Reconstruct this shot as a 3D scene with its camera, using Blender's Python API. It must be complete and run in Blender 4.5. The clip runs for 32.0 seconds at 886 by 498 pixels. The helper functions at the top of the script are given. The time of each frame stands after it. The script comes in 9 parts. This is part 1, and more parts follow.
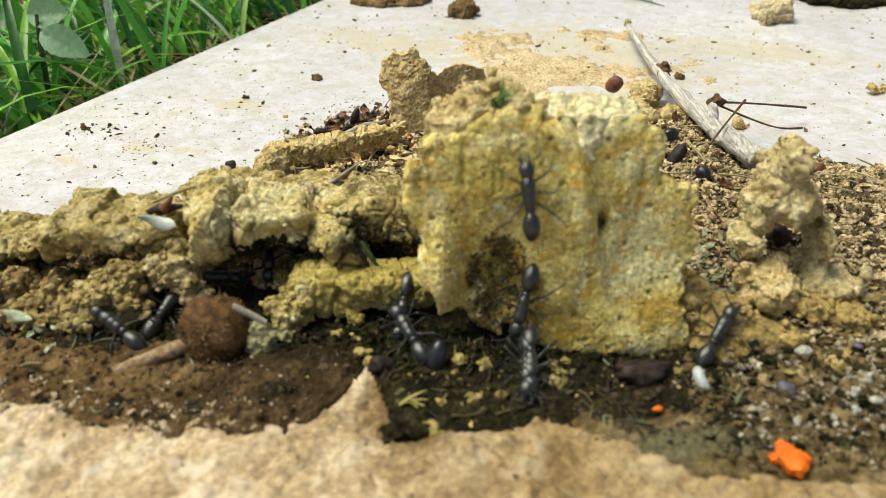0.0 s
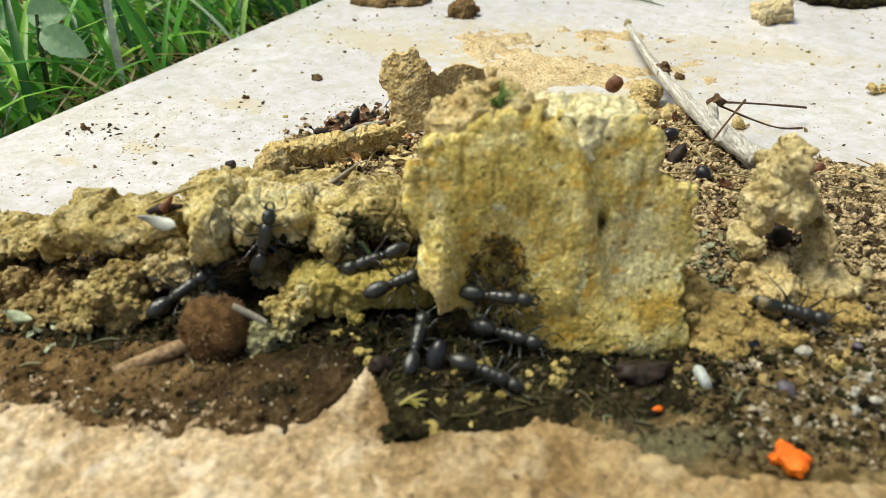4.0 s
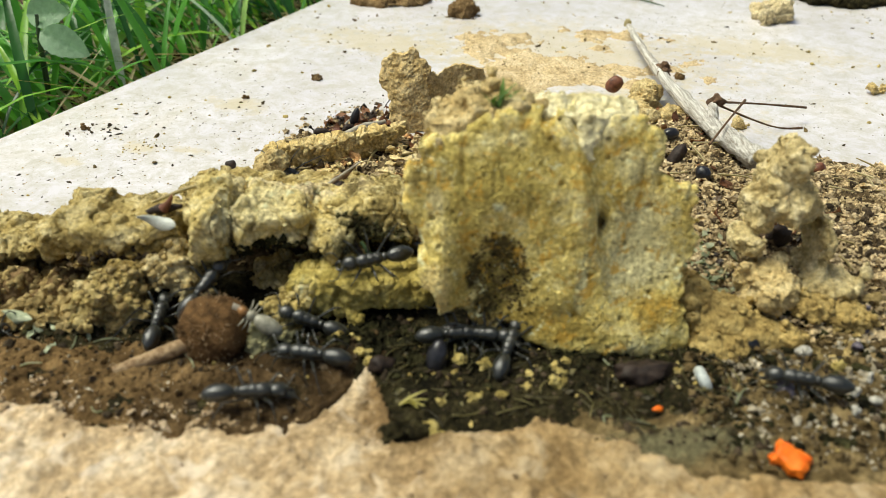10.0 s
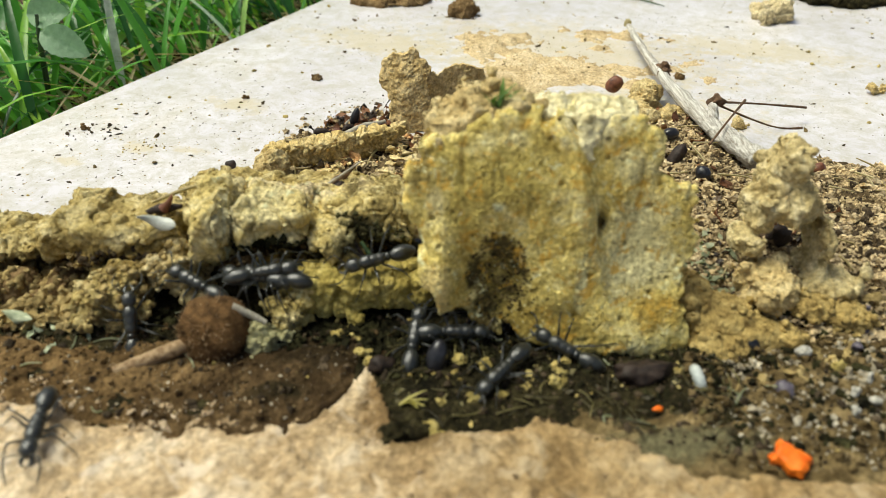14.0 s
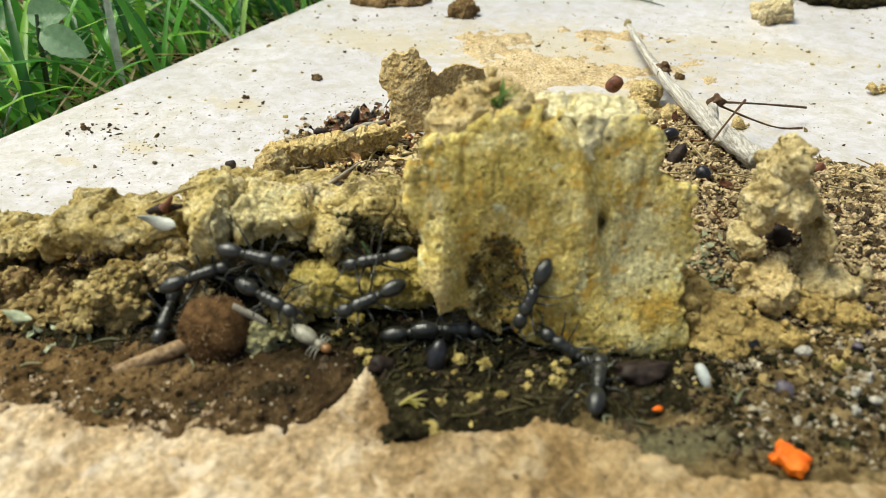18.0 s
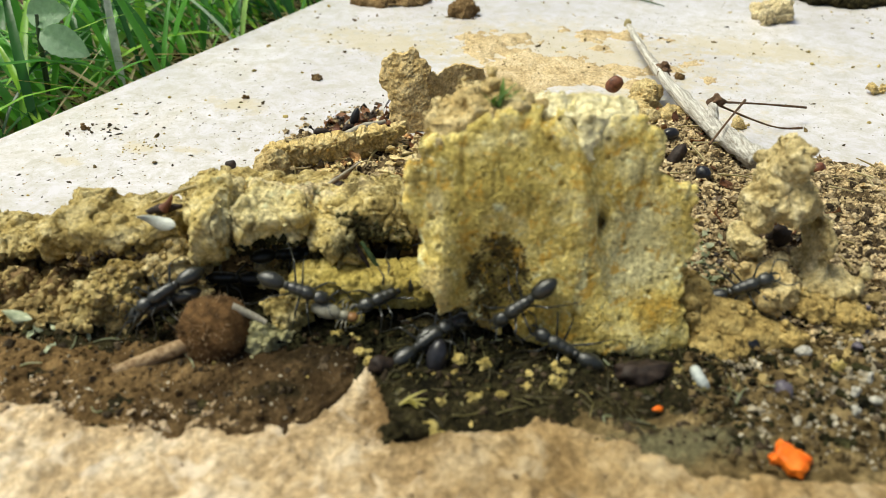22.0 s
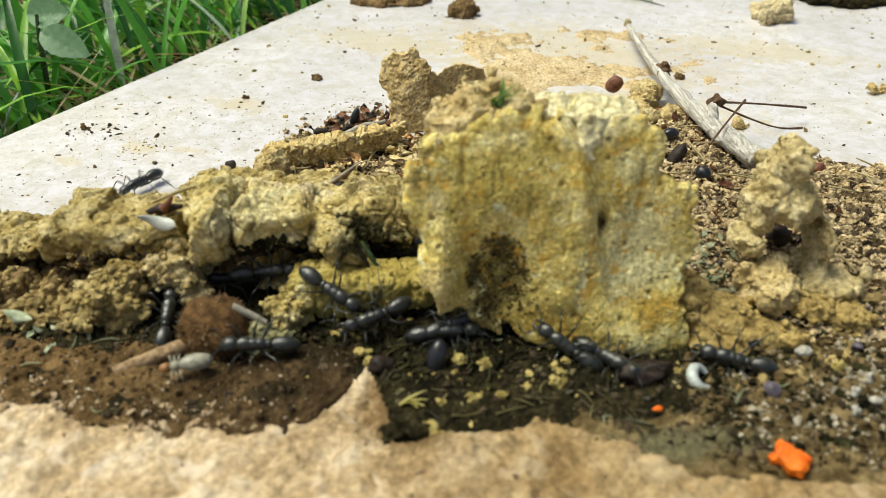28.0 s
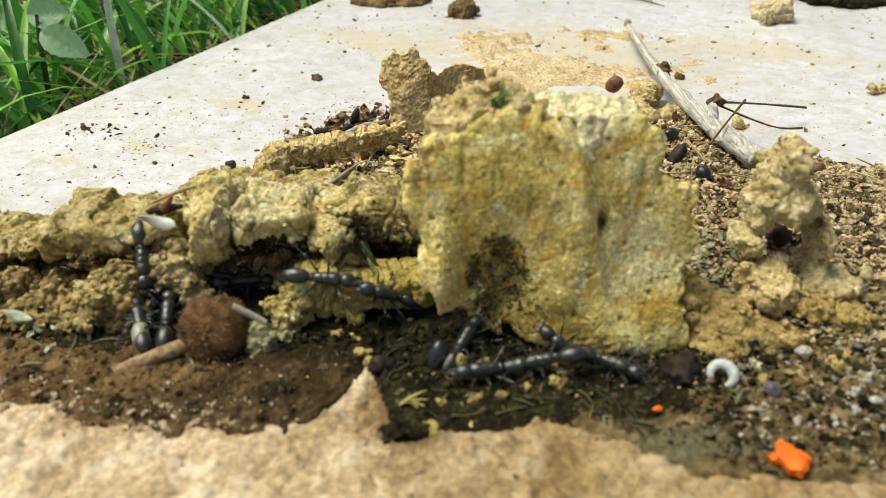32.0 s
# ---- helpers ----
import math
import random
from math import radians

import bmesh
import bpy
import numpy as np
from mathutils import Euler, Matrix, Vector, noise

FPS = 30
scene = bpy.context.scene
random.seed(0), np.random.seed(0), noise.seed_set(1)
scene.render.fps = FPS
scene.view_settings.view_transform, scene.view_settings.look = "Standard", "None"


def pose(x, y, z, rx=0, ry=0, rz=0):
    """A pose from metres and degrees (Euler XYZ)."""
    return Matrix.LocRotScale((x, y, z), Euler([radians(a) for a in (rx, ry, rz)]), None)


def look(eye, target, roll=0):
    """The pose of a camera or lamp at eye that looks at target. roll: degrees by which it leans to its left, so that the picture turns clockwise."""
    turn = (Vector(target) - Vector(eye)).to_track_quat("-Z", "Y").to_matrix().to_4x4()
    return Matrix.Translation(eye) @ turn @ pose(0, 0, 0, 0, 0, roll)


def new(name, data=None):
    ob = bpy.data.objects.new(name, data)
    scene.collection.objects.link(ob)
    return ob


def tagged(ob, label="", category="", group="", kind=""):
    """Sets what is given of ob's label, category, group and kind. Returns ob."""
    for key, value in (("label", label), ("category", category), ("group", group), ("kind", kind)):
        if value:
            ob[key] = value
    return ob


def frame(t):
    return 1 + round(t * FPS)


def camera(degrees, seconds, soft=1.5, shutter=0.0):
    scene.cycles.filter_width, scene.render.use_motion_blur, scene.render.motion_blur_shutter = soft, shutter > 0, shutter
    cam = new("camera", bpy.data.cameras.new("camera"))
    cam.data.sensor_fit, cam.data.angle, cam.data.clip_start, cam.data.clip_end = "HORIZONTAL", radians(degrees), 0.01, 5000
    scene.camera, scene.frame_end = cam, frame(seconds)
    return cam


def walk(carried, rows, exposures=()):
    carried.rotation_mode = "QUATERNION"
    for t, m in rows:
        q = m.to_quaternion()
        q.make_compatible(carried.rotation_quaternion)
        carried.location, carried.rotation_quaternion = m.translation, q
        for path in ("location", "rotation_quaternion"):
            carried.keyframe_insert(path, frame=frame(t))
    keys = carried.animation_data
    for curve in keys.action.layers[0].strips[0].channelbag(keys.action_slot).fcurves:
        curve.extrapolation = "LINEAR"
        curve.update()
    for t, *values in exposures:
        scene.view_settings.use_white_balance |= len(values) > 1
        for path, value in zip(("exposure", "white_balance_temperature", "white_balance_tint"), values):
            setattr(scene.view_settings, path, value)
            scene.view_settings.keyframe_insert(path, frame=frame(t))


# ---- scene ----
# ---- camera ----
cam = camera(60, 32.0, soft=0.75, shutter=0.4)
cam.data.dof.use_dof = True
cam.data.dof.focus_distance = 0.182
cam.data.dof.aperture_fstop = 24.0
EYE = pose(0, 0, 0.080, 58, 0, 0)
walk(cam, [(0.0, EYE), (32.0, EYE)], [(0.0, 0.27, 6600, -3), (32.0, 0.27, 6600, -3)])

# ---- world and sun ----
SUN_EL, SUN_AZ = 65.0, -80.0
world = bpy.data.worlds.new("sky")
scene.world = world
world.use_nodes = True
wn = world.node_tree
sky = wn.nodes.new("ShaderNodeTexSky")
sky.sky_type = "NISHITA"
sky.sun_disc = False
sky.sun_elevation = radians(SUN_EL)
sky.sun_rotation = radians(SUN_AZ)
sky.dust_density = 4.0
sky.air_density = 0.45
sky.ozone_density = 0.3
wn.links.new(sky.outputs[0], wn.nodes["Background"].inputs[0])
wn.nodes["Background"].inputs[1].default_value = 0.12
lamp = bpy.data.lights.new("sun", "SUN")
lamp.energy = 2.9
lamp.angle = radians(30)
lamp.color = (1.0, 0.95, 0.86)
sun = new("sun", lamp)
a, e = radians(SUN_AZ), radians(SUN_EL)
sun.matrix_world = look((math.sin(a) * math.cos(e), math.cos(a) * math.cos(e), math.sin(e)), (0, 0, 0))


# ---- materials ----
class Nodes:
    """Short hand for one node material."""

    def __init__(self, name, rough=0.9, metal=0.0, spec=0.3):
        self.mat = bpy.data.materials.new(name)
        self.mat.use_nodes = True
        self.tree = self.mat.node_tree
        self.bsdf = self.tree.nodes["Principled BSDF"]
        self.bsdf.inputs["Roughness"].default_value = rough
        self.bsdf.inputs["Metallic"].default_value = metal
        self.bsdf.inputs["Specular IOR Level"].default_value = spec
        self.co = self.tree.nodes.new("ShaderNodeTexCoord").outputs["Object"]

    def link(self, a, b):
        self.tree.links.new(a, b)

    def noise(self, mm, detail=4.0, rough=0.6, warp=0.0):
        n = self.tree.nodes.new("ShaderNodeTexNoise")
        n.inputs["Scale"].default_value = 1000.0 / mm
        n.inputs["Detail"].default_value = detail
        n.inputs["Roughness"].default_value = rough
        n.inputs["Distortion"].default_value = warp
        self.link(self.co, n.inputs["Vector"])
        return n.outputs[0]

    def cells(self, mm, feature="F1"):
        n = self.tree.nodes.new("ShaderNodeTexVoronoi")
        n.feature = feature
        n.inputs["Scale"].default_value = 1000.0 / mm
        self.link(self.co, n.inputs["Vector"])
        return n.outputs[0]

    def ramp(self, fac, stops):
        n = self.tree.nodes.new("ShaderNodeValToRGB")
        while len(n.color_ramp.elements) < len(stops):
            n.color_ramp.elements.new(0.5)
        for el, (p, c) in zip(n.color_ramp.elements, stops):
            el.position = p
            el.color = (*c, 1) if len(c) == 3 else c
        self.link(fac, n.inputs[0])
        return n.outputs[0]

    def mix(self, fac, a, b, mode="MIX"):
        n = self.tree.nodes.new("ShaderNodeMix")
        n.data_type = "RGBA"
        n.blend_type = mode
        for val, sock in ((fac, n.inputs[0]), (a, n.inputs[6]), (b, n.inputs[7])):
            if isinstance(val, (int, float)):
                sock.default_value = val
            elif isinstance(val, tuple):
                sock.default_value = (*val, 1)
            else:
                self.link(val, sock)
        return n.outputs[2]

    def add(self, a, b, op="ADD"):
        n = self.tree.nodes.new("ShaderNodeMath")
        n.operation = op
        for val, sock in ((a, n.inputs[0]), (b, n.inputs[1])):
            if isinstance(val, (int, float)):
                sock.default_value = val
            else:
                self.link(val, sock)
        return n.outputs[0]

    def island(self):
        return self.tree.nodes.new("ShaderNodeNewGeometry").outputs["Random Per Island"]

    def spot(self, centre, radii, soft=0.5, ragged=0.9, mm=3.0):
        """Mask of a ragged patch round one place, in millimetres."""
        d = self.tree.nodes.new("ShaderNodeVectorMath")
        d.operation = "SUBTRACT"
        self.link(self.co, d.inputs[0])
        d.inputs[1].default_value = tuple(c * 0.001 for c in centre)
        k = self.tree.nodes.new("ShaderNodeVectorMath")
        k.operation = "MULTIPLY"
        self.link(d.outputs[0], k.inputs[0])
        k.inputs[1].default_value = tuple(1000.0 / r for r in radii)
        n = self.tree.nodes.new("ShaderNodeVectorMath")
        n.operation = "LENGTH"
        self.link(k.outputs[0], n.inputs[0])
        far = self.add(n.outputs["Value"], self.add(self.add(self.noise(mm, 7, 0.75), -0.5), 2.6 * ragged, "MULTIPLY"))
        return self.ramp(far, [(0.45, WHITE), (min(0.99, 0.45 + soft), BLACK)])

    def each(self):
        return self.tree.nodes.new("ShaderNodeObjectInfo").outputs["Random"]

    def colour(self, c):
        if isinstance(c, tuple):
            self.bsdf.inputs["Base Color"].default_value = (*c, 1)
        else:
            self.link(c, self.bsdf.inputs["Base Color"])

    def bump(self, height, mm, strength=1.0):
        n = self.tree.nodes.new("ShaderNodeBump")
        n.inputs["Distance"].default_value = mm * 0.001
        n.inputs["Strength"].default_value = strength
        self.link(height, n.inputs["Height"])
        self.link(n.outputs[0], self.bsdf.inputs["Normal"])


BLACK, WHITE = (0, 0, 0), (1, 1, 1)


def earth(name, dark, mid, light, big=9.0, fine=1.0, bump=0.5, speck=0.35, speck_col=(0.03, 0.022, 0.012), tint=None, pieces=False, stains_and_shade=(), streak=False, stops=(0.3, 0.48, 0.68), flecks=()):
    """Dry mud or soil: two scales of tone, dark grains, granular relief."""
    m = Nodes(name, 0.95, 0.0, 0.12)
    tone = m.ramp(m.noise(big, 8, 0.72, 0.4), list(zip(stops, (dark, mid, light))))
    grain = m.ramp(m.noise(fine, 3, 0.7), [(0.3, (0.58, 0.56, 0.53)), (0.7, (1.3, 1.29, 1.26))])
    col = m.mix(1.0, tone, grain, "MULTIPLY")
    if tint:
        col = m.mix(m.ramp(m.noise(big * 0.55, 4, 0.6, 0.8), [(0.52, BLACK), (0.68, (0.7, 0.7, 0.7))]), col, tint)
    # stains, and shade put into the colour in hollows and under overhangs
    for centre, radii, hue in stains_and_shade:
        patch = m.mix(1.0, m.ramp(m.noise(1.4, 6, 0.75), [(0.3, tuple(0.6 * c for c in hue)), (0.65, hue)]), grain, "MULTIPLY")
        col = m.mix(m.spot(centre, radii), col, patch)
    for mm, at, hue in flecks:
        col = m.mix(m.ramp(m.noise(mm, 5, 0.7, 0.6), [(at, BLACK), (at + 0.07, (0.8, 0.8, 0.8))]), col, hue)
    if streak:
        keep = m.co
        mp = m.tree.nodes.new("ShaderNodeMapping")
        mp.inputs["Scale"].default_value = (1.0, 1.0, 0.22)
        m.link(keep, mp.inputs["Vector"])
        m.co = mp.outputs[0]
        lines = m.ramp(m.noise(0.9, 4, 0.7), [(0.34, (0.72, 0.69, 0.62)), (0.62, (1.18, 1.17, 1.13))])
        m.co = keep
        col = m.mix(0.8, col, lines, "MULTIPLY")
    if pieces:
        tone2 = m.ramp(m.island(), [(0.0, (0.5, 0.48, 0.45)), (0.35, (0.85, 0.84, 0.8)), (0.8, (1.1, 1.08, 1.0)), (1.0, (1.35, 1.35, 1.3))])
        col = m.mix(1.0, col, tone2, "MULTIPLY")
    if speck:
        dots = m.ramp(m.add(m.cells(2.3), m.noise(3.0, 2), "ADD"), [(speck + 0.18, WHITE), (speck + 0.28, BLACK)])
        col = m.mix(dots, col, speck_col)
    m.colour(col)
    h = m.add(m.noise(fine * 1.6, 5, 0.7), m.add(m.cells(fine * 1.3), 0.5, "MULTIPLY"))
    m.bump(h, bump)
    return m.mat


CREAM, OCHRE, UMBER = (0.80, 0.73, 0.45), (0.53, 0.415, 0.125), (0.13, 0.10, 0.038)
M_CLOD = earth("yellow_mud", (0.45, 0.34, 0.09), (0.69, 0.575, 0.20), (0.84, 0.77, 0.42), 6, 0.6, 0.26, 0.06, tint=(0.61, 0.445, 0.12), streak=True, stops=(0.34, 0.49, 0.66), flecks=((2.6, 0.60, (0.70, 0.71, 0.44)), (3.4, 0.555, (0.58, 0.35, 0.06)), (1.7, 0.62, (0.80, 0.80, 0.52)), (1.1, 0.61, (0.17, 0.12, 0.03))), stains_and_shade=(
    ((7.0, 97.0, 28.0), (13.0, 20.0, 8.5), (0.58, 0.475, 0.145)), ((30.0, 97.0, 16.0), (8.0, 20.0, 9.0), (0.80, 0.74, 0.42)), ((17.0, 97.0, 5.5), (12.0, 20.0, 4.0), (0.60, 0.45, 0.12)), ((22.5, 100.0, 35.5), (7.0, 30.0, 3.6), CREAM), ((-1.2, 96.0, 11.0), (2.6, 20.0, 8.0), (0.80, 0.66, 0.30)),
    # the dark rim spot at upper left holds shade as well as dirt
    ((-1.0, 97.0, 25.0), (2.0, 20.0, 3.0), (0.74, 0.65, 0.33)), ((-3.6, 97.0, 30.0), (2.6, 20.0, 5.0), (0.30, 0.235, 0.08)), ((8.5, 97.0, 24.5), (1.6, 20.0, 1.0), (0.76, 0.78, 0.52)), ((21.5, 97.0, 12.5), (1.5, 20.0, 5.0), (0.80, 0.76, 0.42)), ((31.0, 98.0, 20.0), (6.0, 20.0, 6.0), (0.78, 0.71, 0.38)), ((29.0, 99.0, 29.0), (5.0, 20.0, 4.0), (0.78, 0.70, 0.36)),
    # hollow spots: dirt with shade put into the colour; the fissure spot is shade
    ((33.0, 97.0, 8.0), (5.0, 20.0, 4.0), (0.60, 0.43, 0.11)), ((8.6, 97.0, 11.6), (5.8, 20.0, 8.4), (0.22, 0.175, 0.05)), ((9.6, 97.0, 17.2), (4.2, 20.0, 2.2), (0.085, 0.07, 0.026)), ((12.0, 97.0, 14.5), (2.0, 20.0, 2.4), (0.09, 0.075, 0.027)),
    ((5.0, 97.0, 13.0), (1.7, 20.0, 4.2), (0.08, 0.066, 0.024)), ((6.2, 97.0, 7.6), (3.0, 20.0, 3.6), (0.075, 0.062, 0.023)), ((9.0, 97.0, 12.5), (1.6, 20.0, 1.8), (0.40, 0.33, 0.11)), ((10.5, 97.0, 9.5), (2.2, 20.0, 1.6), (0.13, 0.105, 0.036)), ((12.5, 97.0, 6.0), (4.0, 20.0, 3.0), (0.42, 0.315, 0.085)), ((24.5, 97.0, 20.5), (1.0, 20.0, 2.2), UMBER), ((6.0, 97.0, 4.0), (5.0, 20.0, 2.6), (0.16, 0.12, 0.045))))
# paler tops; crevice and overhang shade put into the colour, with dark debris
M_OLIVE = earth("yellow_tan_mud", (0.25, 0.18, 0.055), (0.59, 0.475, 0.19), (0.80, 0.71, 0.43), 4.0, 0.7, 0.6, 0.06, flecks=((2.6, 0.60, (0.62, 0.62, 0.38)), (3.4, 0.63, (0.42, 0.29, 0.075))), stains_and_shade=(
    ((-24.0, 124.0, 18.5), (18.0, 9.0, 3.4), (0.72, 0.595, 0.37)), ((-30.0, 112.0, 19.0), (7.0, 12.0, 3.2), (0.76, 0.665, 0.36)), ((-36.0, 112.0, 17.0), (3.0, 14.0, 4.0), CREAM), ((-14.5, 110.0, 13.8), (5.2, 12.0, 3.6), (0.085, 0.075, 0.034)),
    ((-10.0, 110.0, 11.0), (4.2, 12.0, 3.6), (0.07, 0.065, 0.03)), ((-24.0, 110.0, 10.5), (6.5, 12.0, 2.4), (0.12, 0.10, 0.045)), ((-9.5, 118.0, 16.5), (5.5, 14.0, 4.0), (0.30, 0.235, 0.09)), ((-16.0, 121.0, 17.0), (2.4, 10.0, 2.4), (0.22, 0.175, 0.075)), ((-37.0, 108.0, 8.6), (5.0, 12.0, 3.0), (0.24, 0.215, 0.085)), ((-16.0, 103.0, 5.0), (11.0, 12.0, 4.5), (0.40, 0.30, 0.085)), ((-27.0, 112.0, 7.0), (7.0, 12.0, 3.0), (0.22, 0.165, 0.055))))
# browner patches low on the front and along the base
M_RIDGE = earth("tan_mud", (0.19, 0.13, 0.042), (0.43, 0.335, 0.13), (0.66, 0.57, 0.32), 4.0, 0.7, 0.6, 0.06, stains_and_shade=(
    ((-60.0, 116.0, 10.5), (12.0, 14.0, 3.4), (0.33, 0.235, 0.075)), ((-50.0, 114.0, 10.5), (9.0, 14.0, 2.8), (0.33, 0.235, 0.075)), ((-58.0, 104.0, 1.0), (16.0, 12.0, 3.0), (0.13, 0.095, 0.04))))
M_CRUMB = earth("crumbled_mud", (0.30, 0.22, 0.12), (0.53, 0.42, 0.255), (0.72, 0.60, 0.42), 6, 0.7, 0.4, 0.0, pieces=True)
M_PALEMUD = earth("pale_tan_mud", (0.27, 0.195, 0.08), (0.56, 0.455, 0.225), (0.76, 0.67, 0.43), 4.5, 0.7, 0.6, 0.06, flecks=((1.8, 0.63, (0.60, 0.62, 0.44)), (2.2, 0.64, (0.50, 0.28, 0.09))))
M_TUBE = earth("fine_tan_mud", (0.40, 0.285, 0.105), (0.62, 0.47, 0.20), (0.78, 0.64, 0.35), 5, 0.6, 0.5, 0.14)
M_CREST = earth("cream_tan_crumbs", (0.34, 0.25, 0.11), (0.62, 0.49, 0.25), (0.80, 0.70, 0.45), 6, 0.7, 0.4, 0.0, pieces=True)
M_TERRA = earth("reddish_mud_chips", (0.30, 0.15, 0.06), (0.52, 0.30, 0.14), (0.70, 0.47, 0.26), 4, 0.7, 0.4, 0.0, pieces=True)
M_CRUMBTAN = earth("tan_crumbs", (0.17, 0.12, 0.05), (0.36, 0.275, 0.125), (0.52, 0.42, 0.22), 6, 0.7, 0.4, 0.0, pieces=True)
M_BROWN = earth("brown_mud", (0.09, 0.055, 0.025), (0.2, 0.13, 0.06), (0.34, 0.24, 0.12), 6, 0.7, 0.6, 0.1)
M_RUBBLE = earth("rubble_soil", (0.035, 0.023, 0.012), (0.10, 0.07, 0.037), (0.25, 0.185, 0.10), 6, 0.8, 0.7, 0.15)
M_DARK = earth("damp_soil", (0.005, 0.0045, 0.0018), (0.022, 0.0185, 0.0075), (0.085, 0.072, 0.03), 4.5, 0.6, 1.1, 0.1, tint=(0.06, 0.048, 0.02), stops=(0.34, 0.5, 0.68), flecks=((1.6, 0.64, (0.13, 0.125, 0.05)),))
# two dark spots put the shade beside the ball into the moist soil's colour
M_SOIL = earth("brown_soil", (0.019, 0.011, 0.005), (0.054, 0.0335, 0.0145), (0.138, 0.090, 0.043), 7, 0.8, 0.8, 0.12, stains_and_shade=(((-20.0, 94.0, 1.0), (11.0, 6.0, 8.0), (0.034, 0.0225, 0.0095)), ((-24.0, 85.0, 1.0), (6.0, 3.0, 6.0), (0.03, 0.022, 0.009))))
M_DIRT = earth("brown_dirt", (0.06, 0.045, 0.02), (0.13, 0.1, 0.042), (0.24, 0.18, 0.08), 5, 0.7, 0.3, 0.0, pieces=True)
M_GRIT = earth("brown_grit", (0.04, 0.027, 0.012), (0.125, 0.09, 0.042), (0.31, 0.235, 0.125), 5, 0.8, 0.6, 0.0, pieces=True, stains_and_shade=(((34.0, 75.0, 1.0), (14.0, 4.0, 9.0), (0.165, 0.15, 0.088)),))
M_CAP = earth("golden_tan_mud", (0.29, 0.20, 0.08), (0.56, 0.43, 0.20), (0.76, 0.65, 0.38), 4, 0.7, 0.6, 0.17)
M_PINK = earth("brownish_tan_mud", (0.16, 0.105, 0.036), (0.40, 0.29, 0.105), (0.58, 0.45, 0.19), 3.0, 0.7, 0.6, 0.08)
M_LOWSLAB = earth("dull_yellow_slab_mud", (0.18, 0.135, 0.036), (0.42, 0.335, 0.092), (0.60, 0.50, 0.19), 4, 0.6, 0.5, 0.06, flecks=((2.4, 0.62, (0.50, 0.48, 0.24)), (2.9, 0.64, (0.30, 0.20, 0.05))))
M_FLAKE = earth("porous_tan_mud", (0.42, 0.29, 0.115), (0.63, 0.47, 0.22), (0.76, 0.62, 0.36), 3.5, 0.7, 0.5, 0.08)
M_LEDGE = earth("cream_mud", (0.46, 0.38, 0.18), (0.76, 0.69, 0.42), (0.90, 0.85, 0.62), 3.5, 0.8, 0.5, 0.17)
M_DRYCLOD = earth("dry_pale_mud", (0.36, 0.28, 0.15), (0.62, 0.52, 0.31), (0.82, 0.73, 0.50), 6, 0.9, 0.6, 0.1)
M_SAND = earth("tan_sand", (0.34, 0.245, 0.125), (0.57, 0.445, 0.26), (0.72, 0.60, 0.40), 9, 0.7, 0.3, 0.0)
M_CRUST = earth("dusty_crust", (0.175, 0.112, 0.048), (0.31, 0.213, 0.102), (0.44, 0.335, 0.193), 9, 1.1, 0.5, 0.0, tint=(0.47, 0.37, 0.23), stains_and_shade=(
    ((-8.6, 83.0, 2.0), (4.0, 12.0, 9.0), (0.17, 0.105, 0.042)), ((-4.0, 75.5, 2.0), (7.0, 3.2, 9.0), (0.17, 0.11, 0.045))))
def paler_towards(mat, low, high, gain):
    """Thicker pale dust along one side of a sheet."""
    t = mat.node_tree
    bsdf = t.nodes["Principled BSDF"]
    src = bsdf.inputs["Base Color"].links[0].from_socket
    sep = t.nodes.new("ShaderNodeSeparateXYZ")
    t.links.new(t.nodes["Texture Coordinate"].outputs["Object"], sep.inputs[0])
    rng = t.nodes.new("ShaderNodeMapRange")
    rng.inputs["From Min"].default_value, rng.inputs["From Max"].default_value = low, high
    rng.inputs["To Min"].default_value, rng.inputs["To Max"].default_value = 0.0, 1.0
    t.links.new(sep.outputs[0], rng.inputs["Value"])
    mix = t.nodes.new("ShaderNodeMix")
    mix.data_type, mix.blend_type = "RGBA", "MULTIPLY"
    mix.inputs[7].default_value = (*gain, 1)
    t.links.new(rng.outputs[0], mix.inputs[0])
    t.links.new(src, mix.inputs[6])
    t.links.new(mix.outputs[2], bsdf.inputs["Base Color"])


paler_towards(M_CRUST, 0.015, -0.035, (1.6, 1.74, 2.2))
paler_towards(M_SOIL, -0.025, -0.06, (2.5, 2.5, 2.35))
M_RIM = earth("damp_crust_rim", (0.02, 0.013, 0.007), (0.055, 0.036, 0.019), (0.13, 0.088, 0.046), 3, 0.7, 0.5, 0.0)
M_DARKBITS = earth("dark_grit", (0.02, 0.016, 0.012), (0.06, 0.045, 0.03), (0.12, 0.09, 0.06), 6, 0.7, 0.3, 0.0, pieces=True)
M_FALLEN = earth("dull_yellow_mud", (0.20, 0.15, 0.045), (0.42, 0.335, 0.11), (0.60, 0.51, 0.22), 2.2, 0.5, 0.4, 0.06)
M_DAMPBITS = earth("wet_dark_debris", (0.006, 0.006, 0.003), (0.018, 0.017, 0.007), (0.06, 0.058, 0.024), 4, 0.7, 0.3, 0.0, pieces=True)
M_FIBREBITS = earth("olive_debris", (0.012, 0.011, 0.005), (0.045, 0.042, 0.018), (0.14, 0.135, 0.06), 4, 0.7, 0.3, 0.0, pieces=True)
M_PALEBITS = earth("pale_grit", (0.2, 0.17, 0.12), (0.36, 0.32, 0.25), (0.55, 0.52, 0.46), 6, 0.7, 0.2, 0.0, pieces=True)
